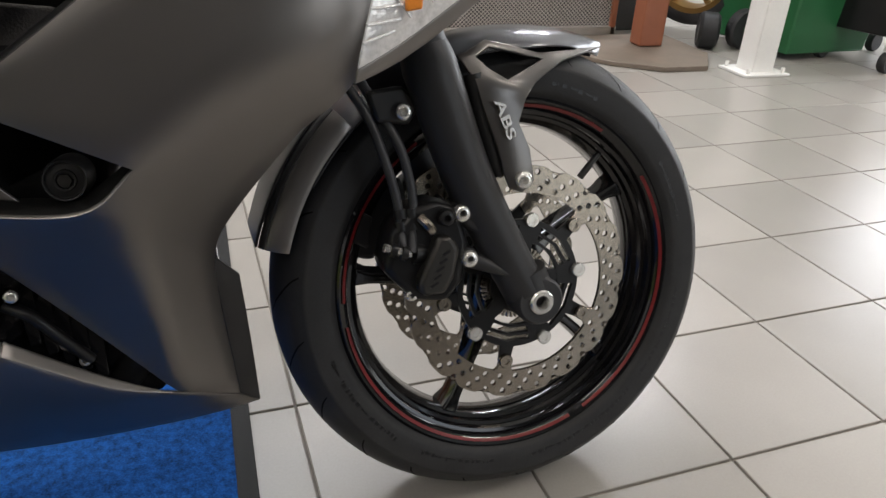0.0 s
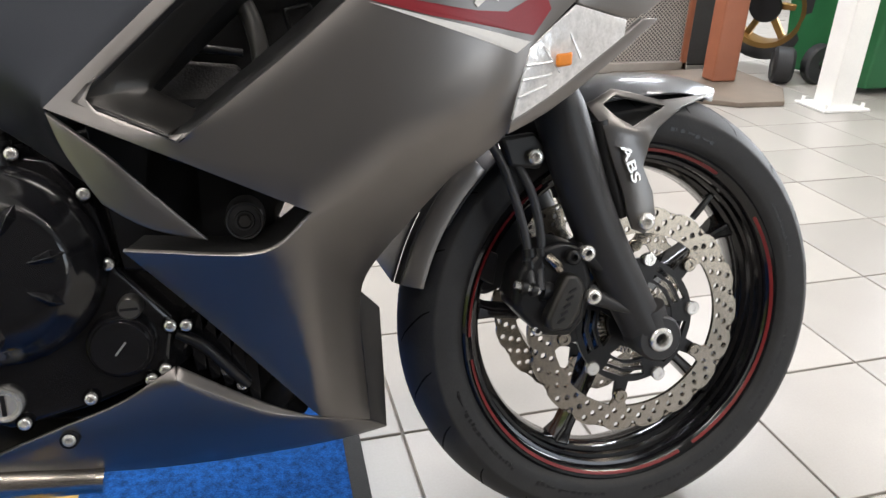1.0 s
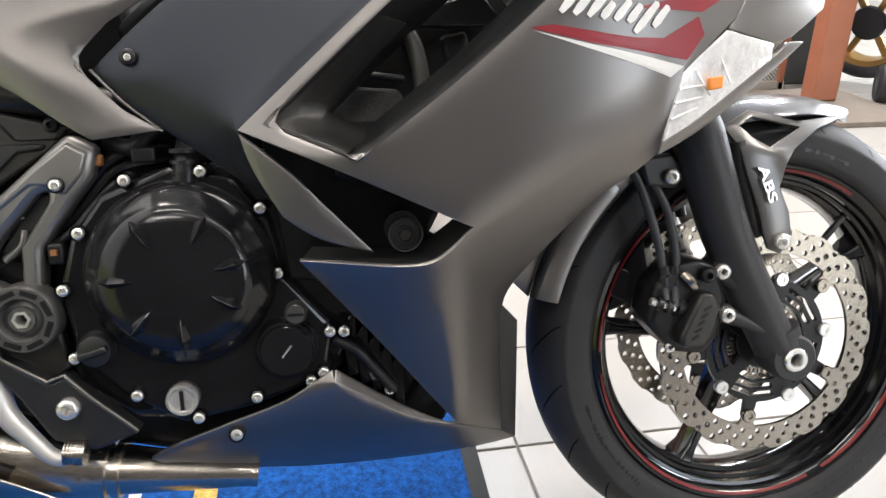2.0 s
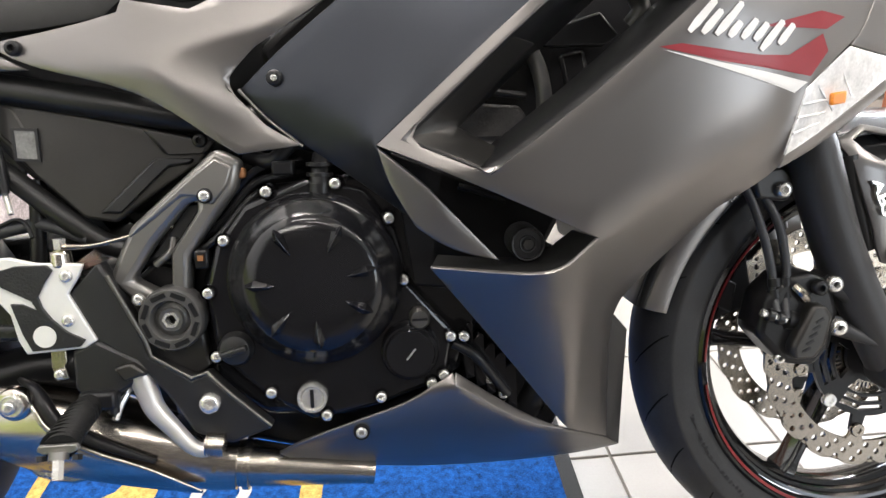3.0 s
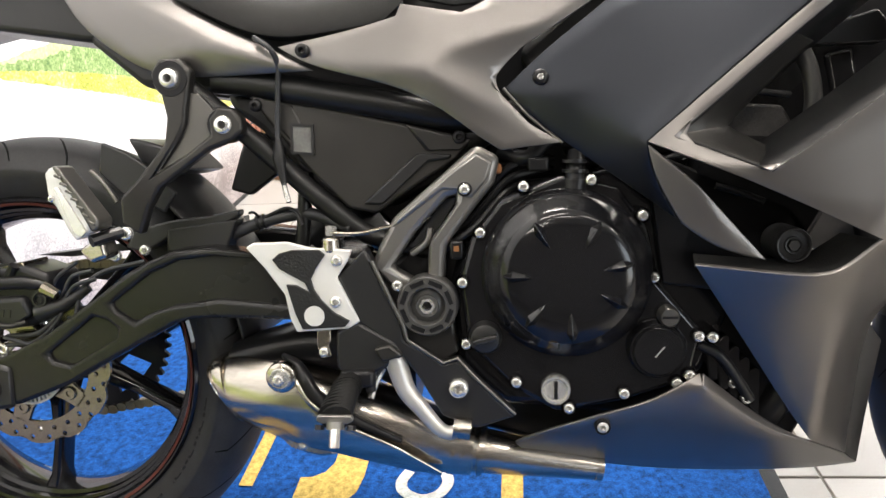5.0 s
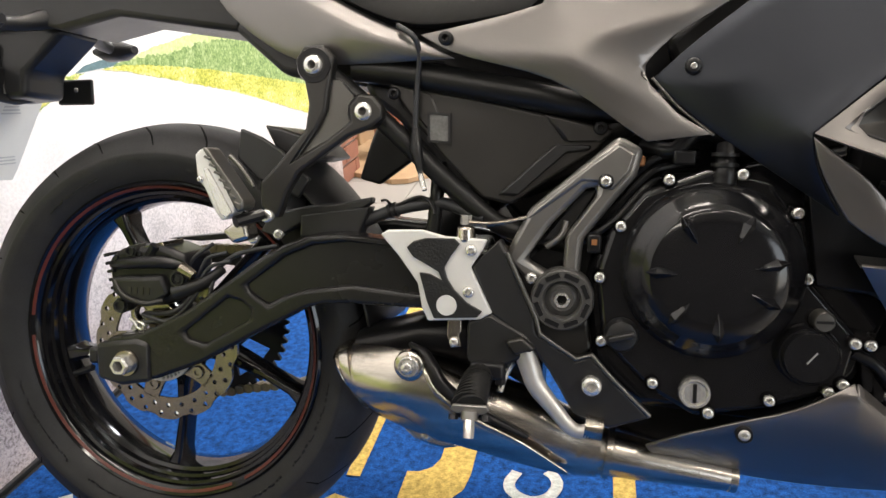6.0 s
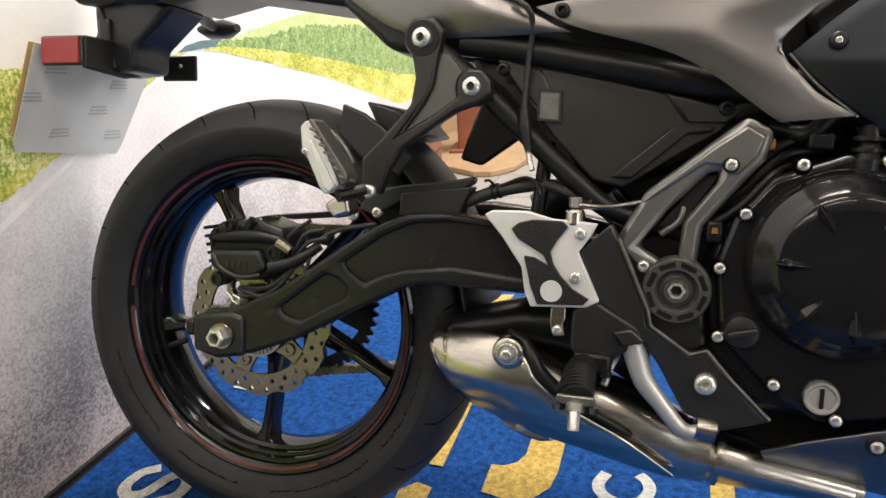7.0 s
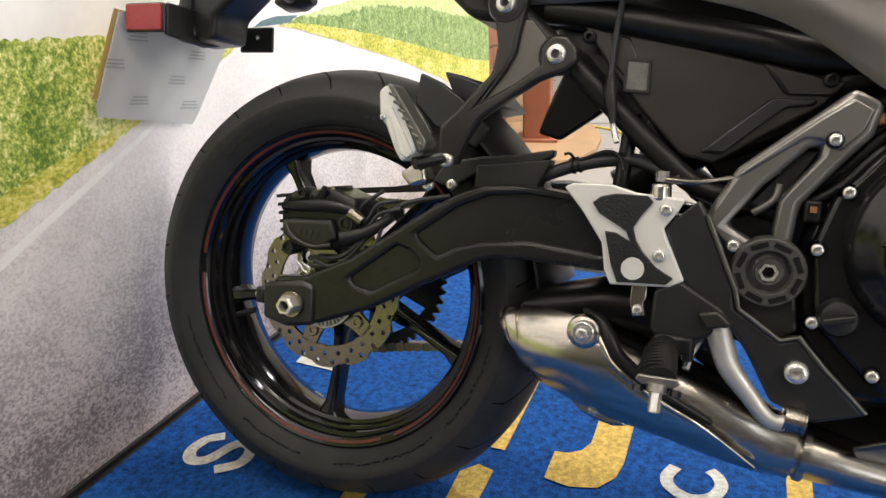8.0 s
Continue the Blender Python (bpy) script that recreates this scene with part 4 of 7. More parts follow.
# slanting white brush strokes of the emblem
for k, h in enumerate((1.30, 0.95, 1.35, 0.62, 0.80, 0.72, 1.25, 0.85)):
    x0, z0, w = 1.078 + 0.0128 * k, 0.6865 - 0.0018 * k, 0.0080
    dx, dz = 0.018 * h, 0.020 * h
    if k == 6:
        x0, z0 = x0 - 0.006, z0 - 0.007
    e = Vector((dx, 0, dz)).normalized()
    nrm = Vector((-e.z, 0, e.x)) * w / 2
    base = Vector((x0, -0.2735, z0))
    pts = [base - nrm * 0.6, base + Vector((dx * 0.3, 0, dz * 0.3)) - nrm, base + Vector((dx, 0, dz)) - nrm * 0.7, base + Vector((dx * 1.06, 0, dz * 1.06)), base + Vector((dx, 0, dz)) + nrm * 0.9, base + Vector((dx * 0.3, 0, dz * 0.3)) + nrm, base + nrm * 0.6]
    for p in pts:
        p.y = -0.2735 + max(0.0, p.x - 1.12) * 0.09
    decal("emblem_stroke", pts, WHITE, "white emblem stroke", 0.0016)
# front indicator lens and the cowl round it
LV = [(1.188, -0.240, 0.569), (1.194, -0.245, 0.597), (1.204, -0.247, 0.633), (1.232, -0.240, 0.656), (1.256, -0.230, 0.673), (1.323, -0.200, 0.662), (1.321, -0.200, 0.647), (1.270, -0.214, 0.614), (1.226, -0.225, 0.586)]
lens = shell("front_indicator", [(x, y - 0.001, z) for x, y, z in LV], [(0, 1, 8), (1, 2, 7, 8), (2, 3, 6, 7), (3, 4, 5, 6)], LENS, bike, "clear faceted front indicator lens", 0.003, 1, (), 15)
part("indicator_bulb", plate([(1.232, 0.628), (1.248, 0.630), (1.247, 0.618), (1.232, 0.616)], -0.2425, 0.006), ORANGE, lens, "amber bulb", 30, 0.002)
for x0, z0, x1, z1 in ((1.192, 0.590, 1.222, 0.600), (1.196, 0.605, 1.228, 0.610), (1.200, 0.618, 1.230, 0.622), (1.215, 0.640, 1.238, 0.612), (1.243, 0.660, 1.262, 0.625)):
    part("lens_rib", tube([(x0, -0.2465 + max(0, x0 - 1.204) * 0.35, z0), (x1, -0.2465 + max(0, x1 - 1.204) * 0.35, z1)], 0.0014, 6, 1), LENS, lens, "", 60)
shell("cowl_strip", [(1.185, -0.236, 0.556), (1.188, -0.240, 0.569), (1.226, -0.226, 0.586), (1.270, -0.215, 0.614), (1.321, -0.201, 0.647), (1.345, -0.192, 0.664), (1.232, -0.215, 0.572), (1.285, -0.203, 0.606), (1.335, -0.192, 0.640), (1.37, -0.18, 0.665)],
      [(0, 1, 2, 6), (2, 3, 7, 6), (3, 4, 8, 7), (4, 5, 9, 8)], PAINT, bike, "graphite cowl edge under the indicator", 0.006, 1)
shell("front_cowl", [(1.256, -0.231, 0.674), (1.323, -0.201, 0.663), (1.345, -0.192, 0.664), (1.40, -0.165, 0.700), (1.42, -0.15, 0.75), (1.30, -0.215, 0.75), (1.272, -0.227, 0.690)], [(0, 1, 2, 6), (6, 2, 3, 5), (5, 3, 4)], PAINT, bike, "graphite front cowl above the indicator", 0.004, 1)
part("cowl_core", plate([(1.20, 0.60), (1.25, 0.60), (1.35, 0.68), (1.42, 0.80), (1.15, 0.80), (1.17, 0.66)], -0.17, 0.34), BLACK, bike, "", 30, 0.01)

# ---- engine and frame ----
eng = part("engine_block", plate([(0.585, 0.330), (0.640, 0.285), (0.80, 0.275), (0.870, 0.330), (0.900, 0.40), (0.980, 0.500), (0.960, 0.560), (0.860, 0.590), (0.72, 0.560), (0.600, 0.520), (0.575, 0.42)], -0.125, 0.25), ENGINE, bike, "black engine block", 30, 0.012)
part("side_casing", plate([(0.590, 0.44), (0.600, 0.365), (0.650, 0.315), (0.700, 0.286), (0.775, 0.300), (0.850, 0.325), (0.862, 0.385), (0.815, 0.440), (0.802, 0.50), (0.770, 0.545), (0.705, 0.560), (0.640, 0.535), (0.605, 0.49)], -0.146, 0.04), ENGINE, eng, "black clutch-side casing", 35, 0.006, 3)
CX, CZ = 0.712, 0.4505
cov = part("clutch_cover", lathe([(0, -0.1885), (0.050, -0.1880), (0.066, -0.1862), (0.0712, -0.1838), (0.0745, -0.1795), (0.0800, -0.1735), (0.0880, -0.166), (0.0945, -0.157), (0.096, -0.142)], CX, CZ, 72), ENGINE, eng, "round black clutch cover with pressed ribs", 50)


def leaf_rib(a, r0, r1, w):
    """A pointed two-faced rib that stands on the cover along the angle a."""
    bm = bmesh.new()
    tips = [bm.verts.new((r, -0.1862, 0)) for r in (r0, r1)]
    low = [[bm.verts.new((r, -0.1852, k * w * q)) for r, q in ((r0 + (r1 - r0) * 0.3, 0.75), (r0 + (r1 - r0) * 0.68, 1.0))] for k in (-1, 1)]
    top = [bm.verts.new((r, y, 0)) for r, y in ((r0 + (r1 - r0) * 0.3, -0.1925), (r0 + (r1 - r0) * 0.72, -0.1946))]
    for side in low:
        bm.faces.new((tips[0], side[0], top[0]))
        bm.faces.new((side[0], side[1], top[1], top[0]))
        bm.faces.new((side[1], tips[1], top[1]))
    ob = part("cover_rib", bm, ENGINE, cov, "", 0, 0.0006)
    ob.matrix_basis = Matrix.Translation((CX, 0, CZ)) @ pose(0, 0, 0, 0, -a, 0)


for a in (13, 61, 121, 178, 229, 274, 333):
    leaf_rib(a, 0.0345, 0.0715, 0.0078)
BOLTS = [(0.665, 0.548), (0.739, 0.554), (0.795, 0.514), (0.616, 0.497), (0.595, 0.440), (0.598, 0.368), (0.655, 0.323), (0.715, 0.293), (0.777, 0.311), (0.808, 0.445), (0.858, 0.378), (0.873, 0.377), (0.835, 0.324), (0.849, 0.333), (0.920, 0.296), (0.905, 0.315)]
for i, (x, z) in enumerate(BOLTS):
    part("bolt_post", lathe([(0.0085, 0.0), (0.0085, 0.035)], x, z, 12, y0=-0.150 if i < 14 else -0.120), ENGINE, eng, "", 40)
    bolt(x, -0.150 if i < 14 else -0.120, z, 0.0062, eng)
part("pump_cover", lathe([(0, -0.166), (0.026, -0.166), (0.0275, -0.164), (0.028, -0.160), (0.030, -0.160), (0.0325, -0.156), (0.033, -0.14)], 0.812, 0.364, 48), ENGINE, eng, "round black cover", 45)
part("pump_mark", tube([(0.808, -0.1665, 0.358), (0.818, -0.1665, 0.370)], 0.0009, 6, 1), CASTALU, eng, "")
tp = part("timing_plug", lathe([(0, -0.163), (0.0095, -0.163), (0.0115, -0.160), (0.0120, -0.14)], 0.824, 0.402, 24), BRACKET, eng, "dark steel slotted plug", 40)
# thin black box on the plug, painted shade of a slot
part("plug_slot_shade", box(0.824, -0.1632, 0.402, 0.017, 0.001, 0.0028), BLACK, tp, "")
dp = part("oil_level_plug", lathe([(0, -0.153), (0.0115, -0.153), (0.013, -0.151), (0.014, -0.155), (0.0165, -0.155), (0.017, -0.150), (0.017, -0.14)], 0.700, 0.315, 36), CHROME, eng, "bright slotted plug", 40)
# black box again for the shade in this plug's slot
part("plug_slot_shade", box(0.700, -0.1535, 0.315, 0.004, 0.002, 0.021), BLACK, dp, "")
fc = part("oil_filler_cap", lathe([(0, -0.160), (0.010, -0.160), (0.016, -0.158), (0.019, -0.152), (0.0195, -0.14)], 0.620, 0.376, 30), PLASTIC, eng, "black oil filler cap", 40)
part("cap_grip", box(0.620, -0.162, 0.376, 0.030, 0.010, 0.007, None, pose(0, 0, 0, 0, -15, 0)), PLASTIC, fc, "", 30, 0.002)
part("hose_union", tube([(0.722, -0.14, 0.540), (0.723, -0.14, 0.562), (0.724, -0.13, 0.585)], [0.0135, 0.0115, 0.009], 16, 3), BLACK, eng, "black hose union", 50)
for z in (0.553, 0.564, 0.575):
    part("union_ring", tube([(0.7225, -0.139, z - 0.002), (0.7226, -0.139, z + 0.002)], 0.0145, 16, 1), BLACK, eng, "", 40)
part("breather_hose", tube([(0.640, -0.10, 0.585), (0.67, -0.125, 0.580), (0.70, -0.125, 0.600), (0.75, -0.11, 0.58)], 0.009, 12, 6), BLACK, eng, "", 60)
for k, z in enumerate((0.532, 0.545, 0.558)):
    part("cable", tube([(0.575, -0.125 + 0.01 * k, z - 0.055), (0.61, -0.13 + 0.01 * k, z - 0.03), (0.65, -0.12, z + 0.012), (0.70, -0.10, z + 0.02)], 0.0045, 8, 5), BLACK, bike, "black cable")
part("cable_clip", box(0.632, -0.128, 0.568, 0.018, 0.012, 0.012), BRASS, bike, "", 30, 0.003)
part("connector", box(0.682, -0.128, 0.572, 0.024, 0.018, 0.016), BLACK, bike, "", 30, 0.003)
part("switch", box(0.588, -0.13, 0.476, 0.016, 0.02, 0.022), BLACK, eng, "", 30, 0.003)
part("switch_terminal", box(0.588, -0.142, 0.478, 0.006, 0.004, 0.006), BRASS, eng, "")
part("cylinder_head", plate([(0.83, 0.45), (0.93, 0.40), (1.00, 0.53), (0.93, 0.60), (0.85, 0.60)], -0.14, 0.28), BLACK, eng, "", 30, 0.01)
for k in range(4):
    part("header_pipe", tube([(0.955, -0.09 + 0.06 * k, 0.43), (0.985, -0.09 + 0.06 * k, 0.38), (0.975, -0.085 + 0.05 * k, 0.30), (0.92, -0.07 + 0.04 * k, 0.235), (0.80, -0.05 + 0.03 * k, 0.215)], 0.019, 16, 6), BLACK, bike, "dark header pipe", 60)
for k in range(5):
    part("cooler_fin", plate([(0.868 + 0.013 * k, 0.372 - 0.012 * k), (0.880 + 0.013 * k, 0.388 - 0.014 * k), (0.886 + 0.013 * k, 0.384 - 0.014 * k), (0.886 + 0.013 * k, 0.320 - 0.012 * k), (0.876 + 0.013 * k, 0.318 - 0.012 * k)], -0.128 + 0.004 * k, 0.02), ENGINE, eng, "", 30, 0.002)
part("cooler_hose", tube([(0.862, -0.135, 0.365), (0.885, -0.140, 0.352), (0.905, -0.132, 0.325), (0.925, -0.118, 0.295)], 0.0062, 10, 5), BLACK, eng, "", 60)
# dark filler added to block the view under the engine
part("lower_gap_filler", plate([(0.80, 0.30), (0.88, 0.245), (0.985, 0.235), (1.02, 0.30), (1.0, 0.42), (0.90, 0.46), (0.84, 0.42)], -0.085, 0.17), BLACK, eng, "", 30, 0.006)
part("oil_pan", plate([(0.672, 0.310), (0.640, 0.284), (0.600, 0.278), (0.610, 0.235), (0.690, 0.215), (0.86, 0.205), (0.92, 0.235), (0.90, 0.33), (0.78, 0.34)], -0.070, 0.14), BLACK, eng, "black oil pan", 30, 0.008)
part("stand_bracket", plate([(0.600, 0.315), (0.640, 0.318), (0.672, 0.300), (0.700, 0.262), (0.690, 0.235), (0.625, 0.262)], 0.02, 0.07), BLACK, eng, "", 30, 0.006)
part("crankcase_rear", plate([(0.515, 0.335), (0.60, 0.300), (0.66, 0.300), (0.66, 0.46), (0.56, 0.50), (0.50, 0.45)], -0.105, 0.2), BLACK, eng, "", 30, 0.01)
# dark block added to fill the gaps above the engine
part("engine_gap_filler", plate([(0.470, 0.525), (0.515, 0.475), (0.60, 0.455), (0.82, 0.47), (0.82, 0.60), (0.60, 0.615), (0.50, 0.575)], -0.055, 0.11), BLACK, bike, "", 30, 0.01)
# radiator behind the duct and its hose
TANKP = mat("grained_tank_plastic", (0.040, 0.038, 0.036), 0.5, 0, 0.35, 90, 500, 0.9, 420)
rad = part("radiator", box(1.03, 0, 0.57, 0.03, 0.24, 0.24, None, pose(0, 0, 0, 0, -12, 0)), BLACK, bike, "black radiator", 30, 0.005)
part("radiator_tank", plate([(0.862, 0.612), (0.897, 0.634), (0.944, 0.630), (0.957, 0.607), (0.905, 0.565), (0.880, 0.575)], -0.135, 0.03), TANKP, rad, "ribbed black tank", 30, 0.004)
part("tank_seam", tube([(0.866, -0.1355, 0.622), (0.90, -0.137, 0.644), (0.95, -0.137, 0.640)], 0.004, 8, 3), PLASTIC, rad, "", 60)
part("duct_hose", tube([(0.952, -0.150, 0.690), (0.962, -0.155, 0.665), (0.967, -0.155, 0.630), (0.964, -0.145, 0.585)], 0.0088, 14, 6), BOSSM, bike, "dark grey hose in the duct", 60)
part("radiator_pipe", tube([(1.062, -0.165, 0.738), (1.066, -0.172, 0.722), (1.058, -0.165, 0.708)], 0.010, 12, 6), BOSSM, bike, "", 60)
part("airbox", plate([(0.72, 0.575), (0.90, 0.575), (0.99, 0.66), (1.02, 0.80), (0.78, 0.80), (0.66, 0.70)], -0.115, 0.23), PLASTIC, bike, "", 30, 0.01)
# dark plate added to close the view through the duct
part("duct_gap_filler", plate([(0.84, 0.54), (1.18, 0.58), (1.22, 0.80), (0.84, 0.80)], -0.115, 0.01), BLACK, bike, "", 30)
part("duct_bracket", plate([(0.94, 0.70), (1.03, 0.725), (1.05, 0.70), (1.035, 0.69), (0.95, 0.69)], -0.15, 0.02), BLACK, bike, "", 30, 0.003)
# frame tubes
FR = mat("black_frame_tube", (0.012, 0.012, 0.012), 0.35, 0.2, 0.2, 15, 500)
for s in (-1, 1):
    part("frame_tube", tube([(0.30, 0.105 * s, 0.680), (0.36, 0.108 * s, 0.672), (0.50, 0.112 * s, 0.646), (0.60, 0.106 * s, 0.628), (0.75, 0.09 * s, 0.62)], 0.0165, 18, 6), FR, bike, "black steel frame tube", 60)
    part("frame_tube", tube([(0.2625, 0.122 * s, 0.679), (0.322, 0.118 * s, 0.629), (0.381, 0.110 * s, 0.5736), (0.436, 0.107 * s, 0.524), (0.4825, 0.103 * s, 0.490), (0.56, 0.10 * s, 0.470)], 0.0120, 18, 6), FR, bike, "black steel frame tube", 60)
    part("frame_tube", tube([(0.401, 0.092 * s, 0.568), (0.397, 0.092 * s, 0.52), (0.390, 0.092 * s, 0.455)], 0.0088, 14, 4), FR, bike, "", 60)
    part("frame_tube", tube([(0.60, 0.09 * s, 0.60), (0.66, 0.10 * s, 0.63), (0.80, 0.11 * s, 0.70), (1.05, 0.07 * s, 0.80)], 0.016, 18, 5), FR, bike, "", 60)
part("tail_core", plate([(0.13, 0.735), (0.20, 0.675), (0.34, 0.655), (0.60, 0.625), (0.68, 0.66), (0.66, 0.78), (0.2, 0.80)], -0.09, 0.18), PLASTIC, bike, "", 30, 0.01)
# dark panel added to fill the gap between frame tube and side cover
part("rear_gap_filler", plate([(0.30, 0.672), (0.36, 0.662), (0.44, 0.55), (0.50, 0.46), (0.470, 0.478), (0.395, 0.565), (0.345, 0.620), (0.31, 0.645)], -0.088, 0.12), PLASTIC, bike, "black filler panel added behind the frame tube", 30, 0.01)
part("inner_strap", plate([(0.274, 0.544), (0.291, 0.594), (0.304, 0.624), (0.361, 0.609), (0.362, 0.578), (0.303, 0.536)], -0.02, 0.012), PLASTIC, bike, "black strap under the seat", 30, 0.004)
part("battery_box", plate([(0.36, 0.655), (0.42, 0.56), (0.50, 0.52), (0.62, 0.57), (0.64, 0.64), (0.50, 0.675)], -0.07, 0.14), PLASTIC, bike, "", 30, 0.008)
part("shock_absorber", tube([(0.385, -0.02, 0.48), (0.56, -0.02, 0.60)], 0.026, 16, 1), BLACK, bike, "", 50)
# side cover
sc = part("side_cover", plate([(0.335, 0.668), (0.362, 0.657), (0.454, 0.640), (0.541, 0.619), (0.607, 0.603), (0.589, 0.580), (0.543, 0.552), (0.491, 0.517), (0.457, 0.524), (0.410, 0.572), (0.372, 0.618)], -0.112, 0.012), DARKGREY, bike, "dark grey frame side cover", 30, 0.004, 3)
part("cover_facet", plate([(0.372, 0.656), (0.395, 0.647), (0.405, 0.625), (0.395, 0.60), (0.375, 0.622)], -0.1135, 0.01), DARKGREY, sc, "", 30, 0.003)
part("cover_step", plate([(0.528, 0.622), (0.607, 0.603), (0.597, 0.590), (0.552, 0.590)], -0.117, 0.012), DARKGREY, sc, "", 30, 0.004)
part("cover_blade", plate([(0.476, 0.529), (0.497, 0.527), (0.553, 0.577), (0.580, 0.580), (0.583, 0.586), (0.540, 0.587)], -0.117, 0.012), PLASTIC, sc, "", 30, 0.003)
part("window_frame", plate([(0.391, 0.626), (0.419, 0.624), (0.419, 0.588), (0.391, 0.590)], -0.1155, 0.006, [[(0.394, 0.623), (0.416, 0.621), (0.416, 0.591), (0.394, 0.593)]]), PLASTIC, sc, "", 30)
part("window_film", plate([(0.394, 0.623), (0.416, 0.621), (0.416, 0.591), (0.394, 0.593)], -0.1140, 0.003), mat("grey_film", (0.20, 0.20, 0.19), 0.25, 0.2, 0.3, 60, 300), sc, "pale grey film window", 30)
bolt(0.350, -0.113, 0.648, 0.0075, sc, BLACK, "panel_screw")
bolt(0.592, -0.1175, 0.605, 0.0078, sc, BLACK, "panel_screw")
# upper arm of the footrest hanger
arm = part("hanger_arm", plate([(0.612, 0.596), (0.639, 0.581), (0.632, 0.552), (0.614, 0.530), (0.576, 0.481), (0.572, 0.436), (0.553, 0.440), (0.556, 0.485), (0.587, 0.527), (0.590, 0.541), (0.578, 0.537), (0.540, 0.497), (0.511, 0.456), (0.540, 0.440), (0.522, 0.423), (0.488, 0.459), (0.498, 0.482), (0.516, 0.515)], -0.142, 0.03,
            ), HANGER, bike, "satin silver-grey footrest hanger arm", 30, 0.0068, 2)
# raised flat along the arm's crown
part("arm_crown", plate([(0.611, 0.586), (0.630, 0.575), (0.624, 0.556), (0.606, 0.535), (0.588, 0.545), (0.574, 0.546), (0.523, 0.508), (0.513, 0.503), (0.521, 0.514), (0.589, 0.570)], -0.1442, 0.006), HANGER, arm, "", 30, 0.0030, 2)
part("arm_web", plate([(0.575, 0.536), (0.592, 0.538), (0.560, 0.487), (0.548, 0.478), (0.530, 0.478)], -0.124, 0.008), PLASTIC, arm, "", 30, 0.002)
part("arm_rib", tube([(0.534, -0.124, 0.470), (0.552, -0.126, 0.484), (0.556, -0.124, 0.500)], 0.0045, 10, 4), HANGER, arm, "", 60)
bolt(0.599, -0.143, 0.546, 0.0085, arm, BLACK, "bolt_washer")
bolt(0.599, -0.147, 0.546, 0.0062, arm)
hp = part("hanger_plate", plate([(0.495, 0.470), (0.520, 0.440), (0.545, 0.420), (0.580, 0.415), (0.588, 0.355), (0.572, 0.342), (0.520, 0.368)], -0.136, 0.03), DARKGREY, bike, "", 30, 0.004, 3)
pv = part("pivot_boss", lathe([(0.0085, -0.138), (0.0090, -0.154), (0.0125, -0.1545), (0.0135, -0.150), (0.0195, -0.147), (0.0215, -0.156), (0.0225, -0.157), (0.0330, -0.157), (0.0345, -0.1555), (0.0355, -0.150), (0.0355, -0.13)], 0.554, 0.4135, 48), BOSSM, bike, "dark grey swingarm pivot cover with slots", 40)
part("pivot_sleeve", lathe([(0.0062, -0.14), (0.0062, -0.1560), (0.0094, -0.1560), (0.0098, -0.14)], 0.554, 0.4135, 6), CHROME, pv, "bright pivot sleeve", 40)
# black disc that gives the sleeve's hole its shade by colour
part("pivot_shade", lathe([(0, -0.1405), (0.0064, -0.1405), (0.0064, -0.138)], 0.554, 0.4135, 20), BLACK, pv, "", 40)
for i in range(8):
    a = 2 * math.pi * (i + 0.5) / 8
    # black boxes on the ring, in place of shade inside its slots
    part("slot_shade", box(0.554 + 0.0277 * math.cos(a), -0.1572, 0.4135 + 0.0277 * math.sin(a), 0.0052, 0.0014, 0.0165, None, pose(0, 0, 0, 0, -math.degrees(a), 0)), BLACK, pv, "")
bolt(0.519, -0.146, 0.436, 0.0068, hp)
hm = part("footrest_hanger", plate([(0.484, 0.481), (0.492, 0.465), (0.525, 0.393), (0.527, 0.374), (0.571, 0.346), (0.588, 0.352), (0.611, 0.326), (0.655, 0.284), (0.609, 0.268), (0.569, 0.283), (0.541, 0.331), (0.515, 0.365), (0.473, 0.395), (0.450, 0.447)], -0.156, 0.025), PLASTIC, bike, "black footrest hanger", 30, 0.004, 3)
part("hanger_edge", tube([(0.492, -0.157, 0.466), (0.526, -0.157, 0.392), (0.530, -0.157, 0.374), (0.571, -0.157, 0.347), (0.588, -0.157, 0.353), (0.612, -0.157, 0.326), (0.653, -0.155, 0.286)], 0.0028, 8, 1), BRACKET, hm, "", 60)
bolt(0.589, -0.158, 0.318, 0.0115, hm)
lo = part("footrest_block", plate([(0.473, 0.396), (0.515, 0.372), (0.527, 0.357), (0.512, 0.345), (0.492, 0.334), (0.452, 0.333), (0.446, 0.342), (0.447, 0.384)], -0.158, 0.03), PLASTIC, hm, "", 30, 0.004)
part("block_ridge", plate([(0.492, 0.366), (0.512, 0.371), (0.527, 0.358), (0.502, 0.350)], -0.168, 0.012), DARKGREY, hm, "", 30, 0.003)
# heel guard
hg = part("heel_guard", plate([(0.345, 0.484), (0.354, 0.489), (0.394, 0.490), (0.421, 0.483), (0.470, 0.480), (0.464, 0.467), (0.451, 0.448), (0.476, 0.396), (0.462, 0.388), (0.401, 0.384), (0.394, 0.399), (0.389, 0.428), (0.366, 0.460)], -0.160, 0.007), SILVER, bike, "silver aluminium heel guard with a black pad", 30, 0.002, 3)
